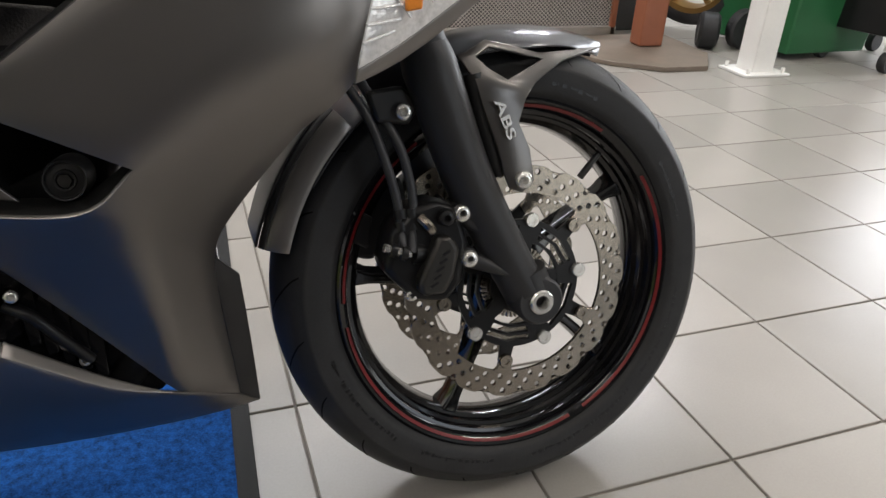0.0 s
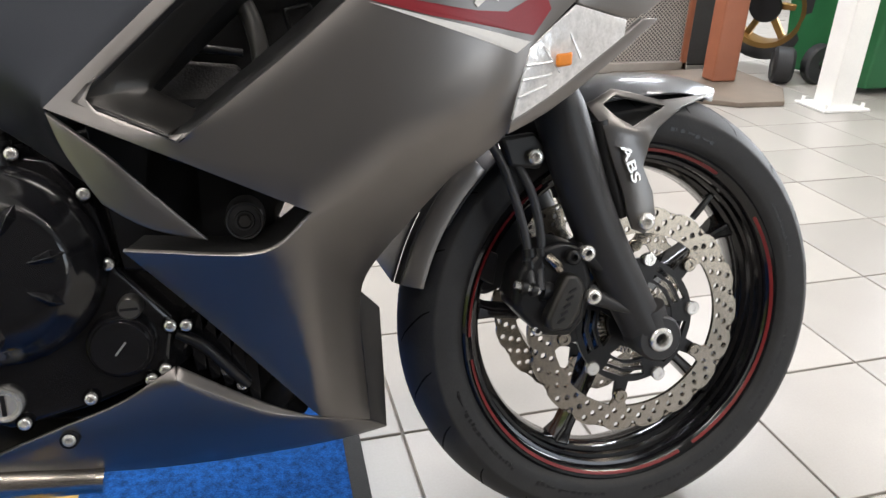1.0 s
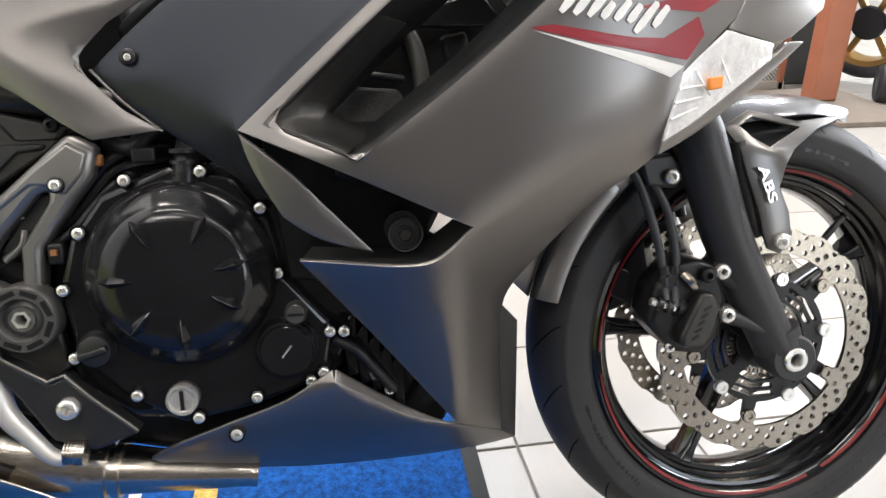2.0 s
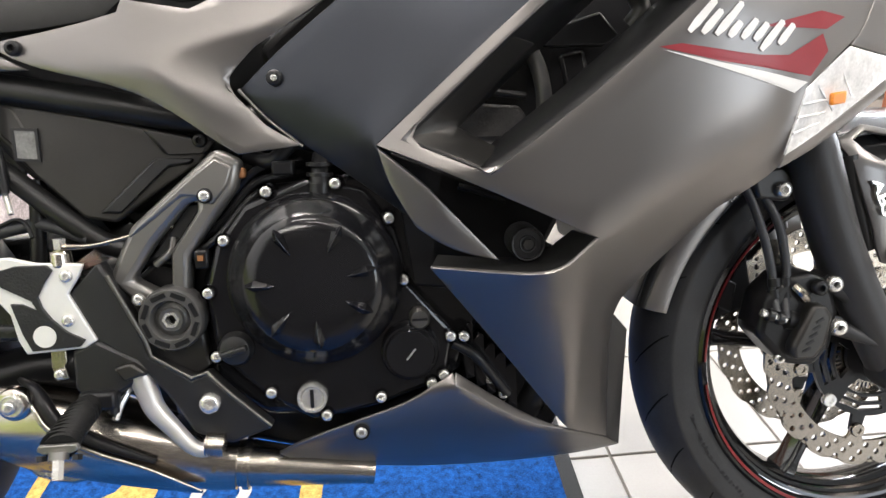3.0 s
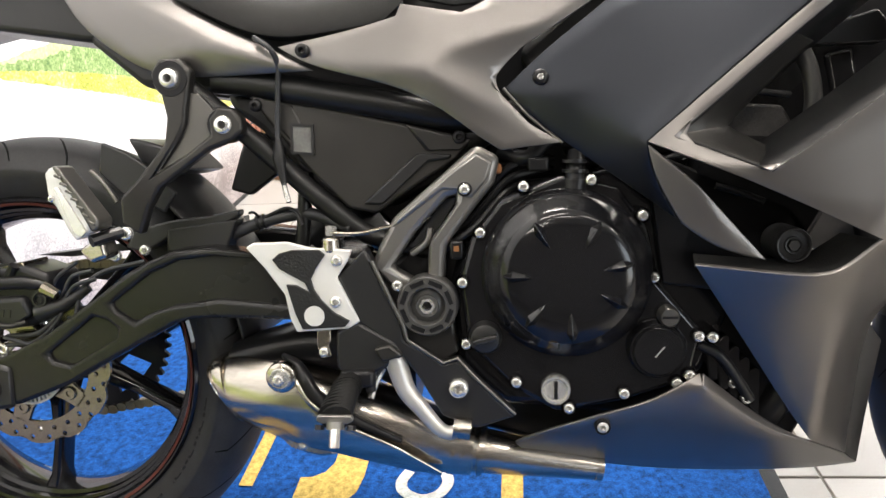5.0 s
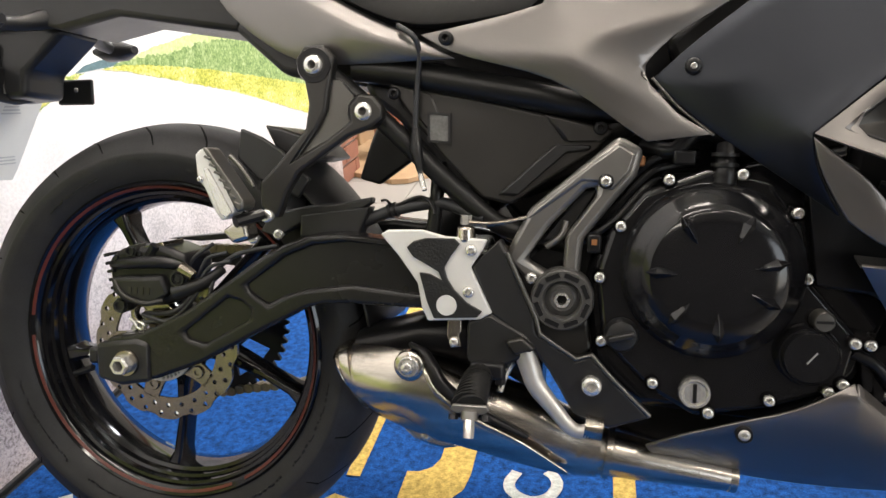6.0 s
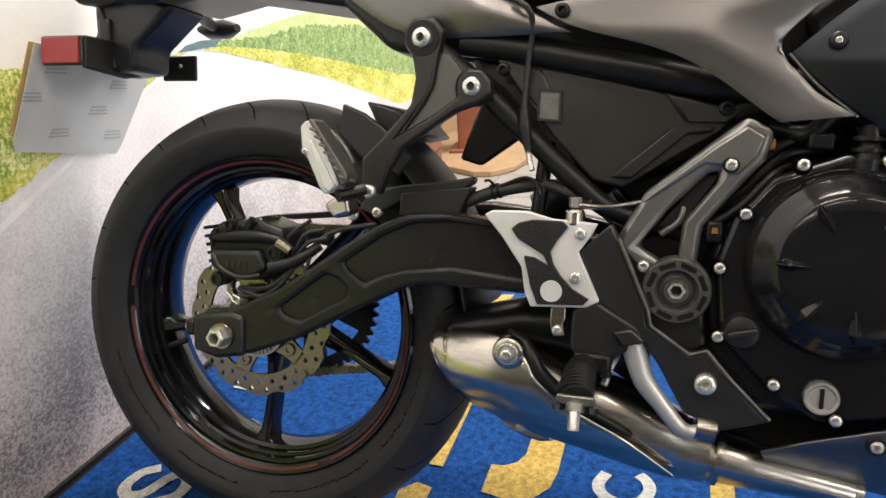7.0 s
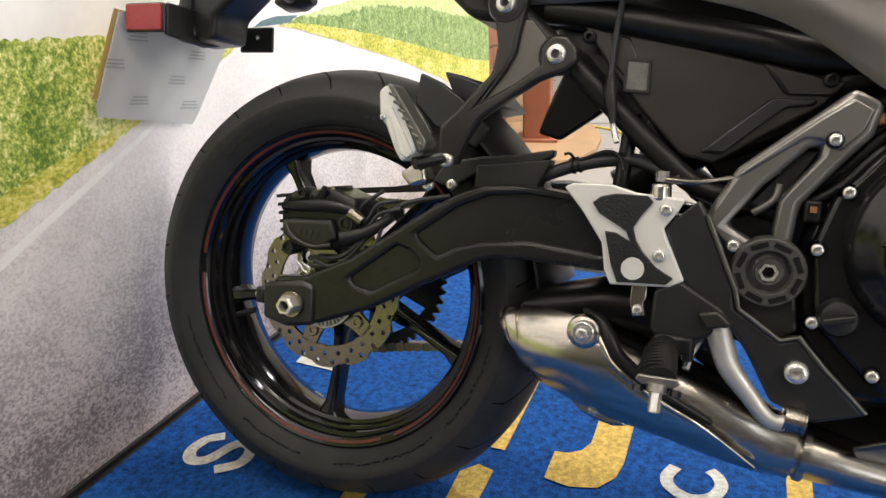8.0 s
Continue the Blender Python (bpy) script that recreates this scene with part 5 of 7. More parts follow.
part("heel_pad", plate([(0.377, 0.470), (0.385, 0.477), (0.400, 0.481), (0.433, 0.481), (0.439, 0.475), (0.428, 0.460), (0.421, 0.447), (0.425, 0.434), (0.433, 0.422), (0.447, 0.408), (0.465, 0.398), (0.459, 0.391), (0.409, 0.388), (0.401, 0.407), (0.392, 0.441), (0.404, 0.440), (0.419, 0.432), (0.414, 0.443), (0.385, 0.459)], -0.1635, 0.006), PADM, hg, "black pebbled rubber pad", 30, 0.001)
part("heel_badge", lathe([(0, -0.1645), (0.0118, -0.1645), (0.0122, -0.162)], 0.424, 0.404, 32), SILVER, hg, "", 40)
bolt(0.452, -0.160, 0.468, 0.0068, hg)
bolt(0.449, -0.160, 0.420, 0.0068, hg)
mc = part("brake_cylinder", tube([(0.444, -0.15, 0.476), (0.444, -0.15, 0.494)], [0.0115, 0.0105], 14, 1), STAINLESS, bike, "silver rear brake cylinder top", 30, 0.003)
part("cylinder_bolt", tube([(0.444, -0.15, 0.496), (0.444, -0.15, 0.507)], 0.0068, 6, 1), CHROME, mc, "")
part("cylinder_pipe", tube([(0.448, -0.152, 0.498), (0.48, -0.148, 0.498), (0.53, -0.13, 0.508), (0.58, -0.11, 0.515)], [0.0038, 0.0028, 0.0025, 0.0025], 8, 4), STEEL, mc, "", 60)
part("guard_clip", plate([(0.424, 0.386), (0.440, 0.386), (0.440, 0.372), (0.437, 0.368), (0.440, 0.354), (0.427, 0.352), (0.423, 0.368)], -0.156, 0.004), STAINLESS, bike, "bright steel clip", 30, 0.001)
bolt(0.432, -0.158, 0.360, 0.0058, bike)

# ---- exhaust ----
def loft(stations, seg=36):
    bm = bmesh.new()
    rings = []
    for x, yc, zt, zb, hw, slant in stations:
        ring = []
        for k in range(seg):
            a = 2 * math.pi * k / seg
            c, s = math.cos(a), math.sin(a)
            p = 2.5
            cy = math.copysign(abs(c) ** (2 / p), c)
            cz = math.copysign(abs(s) ** (2 / p), s)
            z = (zt + zb) / 2 + (zt - zb) / 2 * cz
            ring.append(bm.verts.new((x + slant * cz, yc + hw * cy, z)))
        rings.append(ring)
    for a, b in zip(rings, rings[1:]):
        for k in range(seg):
            bm.faces.new((a[k], a[(k + 1) % seg], b[(k + 1) % seg], b[k]))
    bm.faces.new(rings[0])
    bm.faces.new(rings[-1][::-1])
    return bm


def patch(rows_, bulge):
    """Panel vertices between an upper and a lower edge: rows of (x, y, z) pairs, bulged outwards between them."""
    out = []
    for i, (a, b) in enumerate(rows_):
        for q, h in ((0.0, 0.0), (0.10, 0.42), (0.30, 0.88), (0.52, 1.0), (0.74, 0.80), (0.92, 0.32), (1.0, 0.0)):
            out.append((a[0] + (b[0] - a[0]) * q, a[1] + (b[1] - a[1]) * q - bulge[i] * h, a[2] + (b[2] - a[2]) * q))
    return out


# heat shield: wraps the end, then narrows to a point under the pedal
SHIELD = [((0.293, -0.114, 0.34), (0.306, -0.133, 0.2755)), ((0.312, -0.118, 0.343), (0.32, -0.134, 0.2675)), ((0.34, -0.125, 0.343), (0.345, -0.136, 0.262)),
          ((0.366, -0.134, 0.341), (0.372, -0.136, 0.2555)), ((0.386, -0.146, 0.333), (0.392, -0.136, 0.241)), ((0.397, -0.152, 0.318), (0.415, -0.136, 0.232)),
          ((0.408, -0.155, 0.3), (0.44, -0.138, 0.2265)), ((0.43, -0.156, 0.283), (0.465, -0.14, 0.2215)), ((0.463, -0.155, 0.264), (0.492, -0.132, 0.2115)),
          ((0.512, -0.149, 0.24), (0.527, -0.128, 0.2025)), ((0.563, -0.134, 0.2035), (0.5635, -0.131, 0.1985))]
mf = shell("muffler", patch(SHIELD, [0.017, 0.020, 0.022, 0.020, 0.014, 0.010, 0.008, 0.007, 0.006, 0.004, 0.001]), [(i * 7 + j, i * 7 + j + 1, (i + 1) * 7 + j + 1, (i + 1) * 7 + j) for i in range(10) for j in range(6)], STAINLESS, bike, "brushed stainless steel muffler with a heat shield", 0.004, 2)
# bright rolled lip along the shield's upper edge
part("shield_lip", tube([a for a, b in SHIELD[3:]], [0.0016, 0.0028, 0.0032, 0.0034, 0.0034, 0.0034, 0.0028, 0.0014], 10, 5), STAINLESS, mf, "bright rolled edge of the heat shield", 60)
# black tube added along the gap, in place of the shade inside it
part("gap_shade", tube([(a[0] + 0.005, a[1] + 0.010, a[2] + 0.005) for a, b in SHIELD[3:10]], [0.003, 0.007, 0.009, 0.009, 0.008, 0.006, 0.003], 12, 5), BLACK, mf, "black tube standing in for the heat shield's shaded gap", 60)
part("muffler_can", loft([(0.292, -0.092, 0.337, 0.264, 0.036, -0.008), (0.320, -0.092, 0.341, 0.246, 0.046, -0.006), (0.36, -0.090, 0.334, 0.232, 0.050, 0), (0.405, -0.088, 0.322, 0.218, 0.052, 0.004), (0.46, -0.088, 0.303, 0.208, 0.050, 0.006), (0.52, -0.088, 0.281, 0.199, 0.045, 0.008), (0.556, -0.088, 0.266, 0.192, 0.040, 0.008), (0.575, -0.088, 0.254, 0.187, 0.036, 0.006), (0.600, -0.088, 0.249, 0.185, 0.034, 0.004)]), STAINLESS, mf, "", 50)
part("muffler_upper_cover", loft([(0.296, -0.080, 0.352, 0.315, 0.034, 0), (0.33, -0.075, 0.364, 0.320, 0.044, 0), (0.38, -0.06, 0.376, 0.325, 0.050, 0), (0.43, -0.05, 0.388, 0.31, 0.056, 0), (0.48, -0.05, 0.385, 0.30, 0.055, 0), (0.53, -0.05, 0.355, 0.27, 0.045, 0)], 20), BLACK, mf, "black upper cover of the muffler", 50)
part("muffler_end_cap", loft([(0.281, -0.100, 0.322, 0.294, 0.020, -0.009), (0.279, -0.100, 0.328, 0.288, 0.030, -0.011), (0.2835, -0.100, 0.333, 0.280, 0.034, -0.012), (0.2865, -0.100, 0.330, 0.282, 0.032, -0.012), (0.2890, -0.100, 0.337, 0.272, 0.037, -0.012), (0.2945, -0.100, 0.340, 0.263, 0.039, -0.012), (0.301, -0.100, 0.341, 0.256, 0.040, -0.012)]), STAINLESS, mf, "stepped steel end cap", 30)
part("exhaust_pipe", tube([(0.592, -0.088, 0.2165), (0.64, -0.086, 0.2085), (0.70, -0.082, 0.1985), (0.760, -0.078, 0.1885)], [0.030, 0.026, 0.0205, 0.0150], 28, 5), STAINLESS, mf, "polished exhaust pipe", 60)
part("pipe_end_ring", tube([(0.753, -0.0785, 0.1897), (0.761, -0.078, 0.1884)], 0.0165, 28, 1), STAINLESS, mf, "", 40)
for x_, r_ in ((0.571, 0.0365), (0.583, 0.0352), (0.607, 0.0335)):
    part("exhaust_clamp", tube([(x_, -0.088, 0.2205 - 0.13 * (x_ - 0.571)), (x_ + 0.007, -0.088, 0.2195 - 0.13 * (x_ - 0.571))], r_, 32, 1), STAINLESS, mf, "steel clamp band", 40)
spn = tube([(0.583, -0.163, 0.2725), (0.593, -0.163, 0.2715), (0.602, -0.163, 0.2700)], [0.0105, 0.012, 0.0105], 14, 3)
tip_ = part("pedal_tip", spn, STAINLESS, bike, "ribbed silver pedal tip", 40)
for k in range(7):
    part("tip_rib", tube([(0.5825 + 0.003 * k, -0.163, 0.2728 - 0.0004 * k), (0.5840 + 0.003 * k, -0.163, 0.2726 - 0.0004 * k)], 0.0130, 14, 1), STAINLESS, tip_, "", 40)
bolt(0.377, -0.1625, 0.327, 0.0078, mf)
part("bolt_collar", lathe([(0.0070, -0.1590), (0.0108, -0.1590), (0.0116, -0.1605), (0.0126, -0.1600), (0.0130, -0.1520)], 0.377, 0.327, 32), CHROME, mf, "", 40)
part("collar_pad", lathe([(0.0125, -0.1572), (0.0168, -0.1568), (0.0185, -0.1545), (0.0190, -0.1450)], 0.377, 0.327, 32), STAINLESS, mf, "", 50)
part("muffler_tab", plate([(0.350, 0.245), (0.372, 0.2235), (0.392, 0.2165), (0.412, 0.2125), (0.430, 0.216), (0.400, 0.240)], -0.117, 0.014), STAINLESS, mf, "", 30, 0.004, 3)
bolt(0.390, -0.120, 0.230, 0.0065, mf, CHROME)
# rider's footrest and brake pedal
peg = part("rider_footrest", tube([(0.462, -0.165, 0.327), (0.464, -0.205, 0.321), (0.466, -0.245, 0.313)], [0.0155, 0.017, 0.0175], 14, 3, 0.8), SOFT, bike, "black ribbed rubber footrest", 40)
for k in range(9):
    y = -0.178 - 0.0075 * k
    part("footrest_rib", tube([(0.4625, y, 0.3265 - 0.15 * (-0.165 - y)), (0.4626, y - 0.0035, 0.326 - 0.15 * (-0.165 - y))], 0.0180, 14, 1, 0.8), SOFT, peg, "", 40)
part("footrest_plate", plate([(0.448, 0.318), (0.484, 0.318), (0.486, 0.313), (0.480, 0.309), (0.452, 0.309), (0.446, 0.313)], -0.2520, 0.006), HANGER, peg, "grey footrest end plate", 30, 0.001)
for x_ in (0.449, 0.483):
    part("plate_bolt", tube([(x_, -0.249, 0.307), (x_, -0.251, 0.302)], 0.0052, 6, 1), BLACK, peg, "")
part("sensor_collar", tube([(0.466, -0.249, 0.310), (0.466, -0.252, 0.303)], 0.0092, 16, 1), HANGER, peg, "", 40)
part("bank_sensor", tube([(0.466, -0.252, 0.304), (0.466, -0.255, 0.297), (0.466, -0.259, 0.286)], [0.0060, 0.0058, 0.0056], 6, 1), CHROME, peg, "bright hex feeler bolt", 20)
part("footrest_pin", tube([(0.487, -0.163, 0.335), (0.487, -0.163, 0.315)], 0.006, 10, 1), BLACK, peg, "")
part("footrest_clevis", box(0.472, -0.160, 0.330, 0.040, 0.020, 0.020), BLACK, peg, "", 30, 0.004)
ped = part("brake_pedal", tube([(0.513, -0.146, 0.350), (0.520, -0.149, 0.330), (0.528, -0.152, 0.311), (0.547, -0.156, 0.289), (0.564, -0.159, 0.2705), (0.577, -0.160, 0.2645), (0.590, -0.160, 0.268)], [0.0130, 0.0125, 0.0115, 0.0095, 0.0085, 0.008, 0.008], 14, 5), CASTALU, bike, "silver brake pedal", 60)
part("pedal_spring", tube([(0.498, -0.140, 0.335), (0.49, -0.15, 0.320), (0.486, -0.16, 0.305)], 0.004, 8, 3), CHROME, ped, "")
# ---- swingarm ----
SW_T = [(-0.047, 0.320), (-0.029, 0.340), (0.018, 0.347), (0.080, 0.377), (0.158, 0.430), (0.190, 0.452), (0.218, 0.467), (0.250, 0.479), (0.289, 0.482), (0.358, 0.475), (0.42, 0.470), (0.50, 0.455)]
SW_B = [(0.50, 0.395), (0.379, 0.395), (0.304, 0.397), (0.270, 0.396), (0.247, 0.390), (0.180, 0.355), (0.102, 0.312), (0.037, 0.287), (-0.014, 0.279), (-0.043, 0.289)]
SWM = mat("black_swingarm_paint", (0.020, 0.0195, 0.019), 0.27, 0.35, 0.15, 12, 900, 0.08, 1400)
for s in (-1, 1):
    P1 = [(0.078, 0.351), (0.086, 0.343), (0.108, 0.3375), (0.170, 0.3725), (0.172, 0.384), (0.160, 0.394), (0.142, 0.399)]
    P2 = [(0.166, 0.4145), (0.174, 0.406), (0.195, 0.392), (0.214, 0.403), (0.248, 0.4135), (0.305, 0.4205), (0.40, 0.411), (0.40, 0.462), (0.36, 0.468), (0.300, 0.472), (0.255, 0.467), (0.219, 0.452)]
    bm = plate(SW_T + SW_B, -0.147 if s < 0 else 0.10, 0.026 if s < 0 else 0.045, [P1, P2] if s < 0 else ())
    sw = part("swingarm", bm, SWM, bike, "matt black gull-wing swingarm" if s < 0 else "matt black swingarm beam of the far flank", 30, 0.0095 if s < 0 else 0.01, 5)
    if s < 0:
        part("swingarm_inner", plate(SW_T + SW_B, -0.1400, 0.040), SWM, sw, "", 30, 0.006, 3)
        part("axle_adjuster", plate([(-0.045, 0.332), (0.012, 0.340), (0.030, 0.335), (0.030, 0.284), (-0.010, 0.277), (-0.045, 0.285)], -0.152, 0.02), PLASTIC, sw, "", 30, 0.005)
        part("axle_nut", lathe([(0.0072, -0.155), (0.0074, -0.160), (0.0078, -0.172), (0.0112, -0.172), (0.0130, -0.169), (0.0130, -0.155)], 0.0, 0.309, 6), CHROME, sw, "bright axle nut", 20)
        # black disc in the nut's hole, its shade put in as colour
        part("bore_shade", lathe([(0, -0.158), (0.0074, -0.158), (0.0074, -0.154)], 0.0, 0.309, 20), BLACK, sw, "", 40)
        part("axle_washer", lathe([(0.0085, -0.157), (0.0165, -0.157), (0.0175, -0.155), (0.0175, -0.15)], 0.0, 0.309, 32), STEEL, sw, "", 40)
        part("adjuster_bolt", tube([(-0.072, -0.125, 0.309), (-0.045, -0.125, 0.309)], [0.007, 0.005], 8, 1), CHROME, sw, "")
        part("adjuster_end", box(-0.064, -0.118, 0.309, 0.016, 0.03, 0.022), PLASTIC, sw, "", 30, 0.004)
part("swingarm_bridge", box(0.40, 0, 0.43, 0.09, 0.24, 0.06), SWM, bike, "", 30, 0.01)
# hugger over the rear tyre
hv = []
for a in np.linspace(radians(8), radians(57), 7):
    for q in np.linspace(-1, 1, 7):
        r = 0.332 - 0.022 * abs(q) ** 2.5
        hv.append((r * math.cos(a), 0.086 * q, 0.312 + r * math.sin(a)))
hug = shell("rear_hugger", hv, [(i * 7 + j, i * 7 + j + 1, (i + 1) * 7 + j + 1, (i + 1) * 7 + j) for i in range(6) for j in range(6)], PLASTIC, bike, "black hugger over the rear tyre", 0.004, 1)
part("hugger_flange", plate([(0.165, 0.478), (0.181, 0.501), (0.227, 0.511), (0.275, 0.516), (0.316, 0.5236), (0.316, 0.516), (0.300, 0.506), (0.23, 0.494), (0.19, 0.470)], -0.100, 0.02), PLASTIC, hug, "", 30, 0.003, 3)
part("hugger_side", plate([(0.224, 0.500), (0.304, 0.510), (0.315, 0.512), (0.301, 0.476), (0.222, 0.472)], -0.106, 0.03), PLASTIC, hug, "flat side of the hugger", 30, 0.003, 3)
part("hugger_fin", plate([(0.1377, 0.6104), (0.1673, 0.5983), (0.1943, 0.5808), (0.232, 0.545), (0.215, 0.520), (0.1865, 0.535), (0.1591, 0.5447), (0.1317, 0.5717)], -0.090, 0.008), PLASTIC, hug, "", 30, 0.003)
part("hugger_fin", plate([(0.1562, 0.6158), (0.1817, 0.6107), (0.2092, 0.602), (0.238, 0.572), (0.205, 0.565), (0.172, 0.585)], -0.060, 0.12), PLASTIC, hug, "", 30, 0.004)
# grey tube that paints in the highlight on the hugger's edge
part("hugger_highlight", tube([(0.1225, -0.090, 0.5745), (0.140, -0.095, 0.560), (0.152, -0.097, 0.545), (0.158, -0.097, 0.535)], 0.0035, 10, 4), BRACKET, hug, "", 60)
bolt(0.193, -0.103, 0.475, 0.0068, hug)
part("brake_line", tube([(0.298, -0.090, 0.490), (0.3357, -0.090, 0.505), (0.3745, -0.092, 0.5143), (0.41, -0.095, 0.516), (0.46, -0.110, 0.500)], 0.0078, 10, 5), HOSE, bike, "black brake line", 60)
part("brake_line", tube([(0.19, -0.10, 0.46), (0.13, -0.105, 0.445), (0.085, -0.11, 0.405), (0.05, -0.115, 0.372), (0.00, -0.11, 0.365)], 0.0032, 8, 6), HOSE, bike, "black sensor cable", 60)
for x_, z_ in ((0.338, 0.506), (0.345, 0.508)):
    part("line_tie", tube([(x_ - 0.0016, -0.0905, z_ - 0.0006), (x_ + 0.0016, -0.0905, z_ + 0.0006)], 0.0096, 12, 1), BLACK, bike, "", 40)
part("tie_tail", tube([(0.340, -0.096, 0.514), (0.335, -0.100, 0.520), (0.329, -0.100, 0.519)], 0.0018, 6, 3), BLACK, bike, "", 60)
part("sensor_lead", tube([(0.345, -0.095, 0.512), (0.375, -0.10, 0.524), (0.392, -0.11, 0.520), (0.40, -0.115, 0.505)], 0.0024, 8, 5), BLACK, bike, "", 60)
# rear caliper
rc = part("rear_caliper", plate([(-0.048, 0.440), (-0.030, 0.452), (0.030, 0.458), (0.066, 0.445), (0.064, 0.400), (0.040, 0.378), (0.0, 0.374), (-0.030, 0.382), (-0.046, 0.400)], -0.112, 0.07), BLACK, bike, "black rear brake caliper", 30, 0.008, 3)
part("caliper_body", plate([(-0.040, 0.415), (0.035, 0.420), (0.045, 0.395), (0.015, 0.377), (-0.02, 0.38), (-0.04, 0.395)], -0.122, 0.03), PLASTIC, rc, "", 30, 0.006, 3)
part("pad_spring", plate([(-0.040, 0.445), (0.030, 0.462), (0.034, 0.452), (-0.034, 0.436)], -0.108, 0.05), STEEL, rc, "", 30, 0.001)
for k in range(4):
    part("caliper_fin", box(-0.036 + 0.017 * k, -0.1135, 0.436 + 0.003 * k, 0.004, 0.003, 0.016, None, pose(0, 0, 0, 0, 10, 0)), BLACK, rc, "", 30, 0.001)
for k in range(4):
    part("caliper_mark", box(-0.012 + 0.009 * k, -0.1226, 0.398, 0.005, 0.001, 0.010, None, pose(0, 0, 0, 0, 12, 0)), DARKGREY, rc, "")
part("caliper_slide", tube([(0.05, -0.115, 0.396), (0.085, -0.112, 0.408), (0.115, -0.105, 0.428)], [0.011, 0.009, 0.006], 12, 4), PLASTIC, rc, "", 50)
part("hose_banjo", tube([(0.062, -0.118, 0.430), (0.080, -0.118, 0.420)], [0.009, 0.007], 10, 1), STEEL, rc, "")
for k in range(5):
    part("caliper_rib", box(-0.047 + 0.002 * k, -0.098, 0.444 - 0.011 * k, 0.010, 0.040, 0.0045, None, pose(0, 0, 0, 0, -12, 0)), BLACK, rc, "", 30, 0.0012)
for x_, z_, r_ in ((0.057, 0.4155, 0.0125), (-0.030, 0.376, 0.0105), (-0.010, 0.450, 0.0075)):
    part("pin_boot", lathe([(0, -0.006), (0.55 * r_, -0.006), (0.6 * r_, -0.010), (0.8 * r_, -0.010), (0.85 * r_, -0.005), (r_, -0.005), (r_, 0.02)], x_, z_, 20, y0=-0.112), PLASTIC, rc, "", 40)
part("caliper_bridge", tube([(-0.045, -0.108, 0.430), (-0.010, -0.116, 0.434), (0.030, -0.116, 0.436), (0.062, -0.108, 0.430)], [0.006, 0.0085, 0.0085, 0.006], 12, 5), BLACK, rc, "", 60)
part("caliper_arc", tube([(-0.036, -0.119, 0.410), (-0.02, -0.124, 0.392), (0.010, -0.125, 0.382), (0.036, -0.120, 0.386)], 0.0035, 10, 5), DARKGREY, rc, "", 60)
part("spring_clip", tube([(-0.006, -0.118, 0.356), (0.004, -0.119, 0.352), (0.002, -0.119, 0.345), (-0.006, -0.118, 0.347)], 0.0022, 8, 5), CHROME, rc, "bright spring clip", 60)
for pts in ([(0.131, -0.115, 0.440), (0.103, -0.115, 0.432), (0.086, -0.115, 0.412), (0.077, -0.115, 0.390), (0.044, -0.115, 0.361), (0.001, -0.115, 0.354)], [(0.123, -0.108, 0.450), (0.095, -0.108, 0.442), (0.080, -0.108, 0.419), (0.057, -0.108, 0.395)], [(0.099, -0.100, 0.460), (0.070, -0.100, 0.440), (0.057, -0.100, 0.416)]):
    part("sensor_lead", tube(pts, 0.0026, 8, 6), HOSE, rc, "", 60)
part("sensor_lead", tube([(0.0, -0.115, 0.365), (0.04, -0.118, 0.356), (0.07, -0.118, 0.362), (0.095, -0.115, 0.385), (0.105, -0.110, 0.42)], 0.0028, 8, 6), HOSE, rc, "", 60)
part("sensor_clip", tube([(-0.02, -0.112, 0.358), (-0.008, -0.116, 0.350), (-0.012, -0.116, 0.342)], 0.0028, 8, 3), CHROME, rc, "")
part("caliper_nipple", tube([(0.010, -0.11, 0.44), (0.022, -0.112, 0.458)], 0.0065, 10, 1), BLACK, rc, "")
bolt(0.055, -0.113, 0.415, 0.010, rc, BLACK, "caliper_pin")
bolt(-0.028, -0.105, 0.376, 0.009, rc, BLACK, "caliper_pin")
part("caliper_bracket", plate([(-0.030, 0.380), (0.03, 0.378), (0.05, 0.350), (0.02, 0.345), (-0.028, 0.352)], -0.10, 0.012, [circle(-0.012, 0.362, 0.009, 14)]), STEEL, rc, "", 30, 0.002)
part("chain_guard", plate([(-0.076, 0.4455), (0.03, 0.4565), (0.25, 0.500), (0.25, 0.470), (0.06, 0.450), (-0.02, 0.4425)], 0.070, 0.04), PLASTIC, bike, "black chain guard", 30, 0.002)
# ---- pillion footrest bracket ----
BRK = [(0.238, 0.685), (0.250, 0.702), (0.274, 0.702), (0.287, 0.688), (0.2835, 0.668), (0.2790, 0.645), (0.2765, 0.6273), (0.2655, 0.6066), (0.2400, 0.5735), (0.2769, 0.5936), (0.3050, 0.6135), (0.3040, 0.632), (0.316, 0.646), (0.334, 0.644), (0.344, 0.632), (0.345, 0.617), (0.3318, 0.6070), (0.3038, 0.5970)]
BRK += [(0.2401, 0.5540), (0.2243, 0.5300), (0.212, 0.498), (0.190, 0.512), (0.1895, 0.5422), (0.2118, 0.5633), (0.2494, 0.605), (0.2545, 0.635), (0.250, 0.660)]
pb = part("pillion_bracket", plate(BRK, -0.147, 0.018), DARKGREY, bike, "satin dark grey pillion footrest bracket", 30, 0.0042, 3)
part("bracket_web", plate([(0.262, 0.665), (0.292, 0.662), (0.318, 0.632), (0.314, 0.612), (0.240, 0.562), (0.228, 0.566), (0.258, 0.610)], -0.1395, 0.006), BRACKET, pb, "", 30, 0.001)
bolt(0.2625, -0.147, 0.679, 0.0115, pb)
bolt(0.322, -0.144, 0.625, 0.0112, pb)
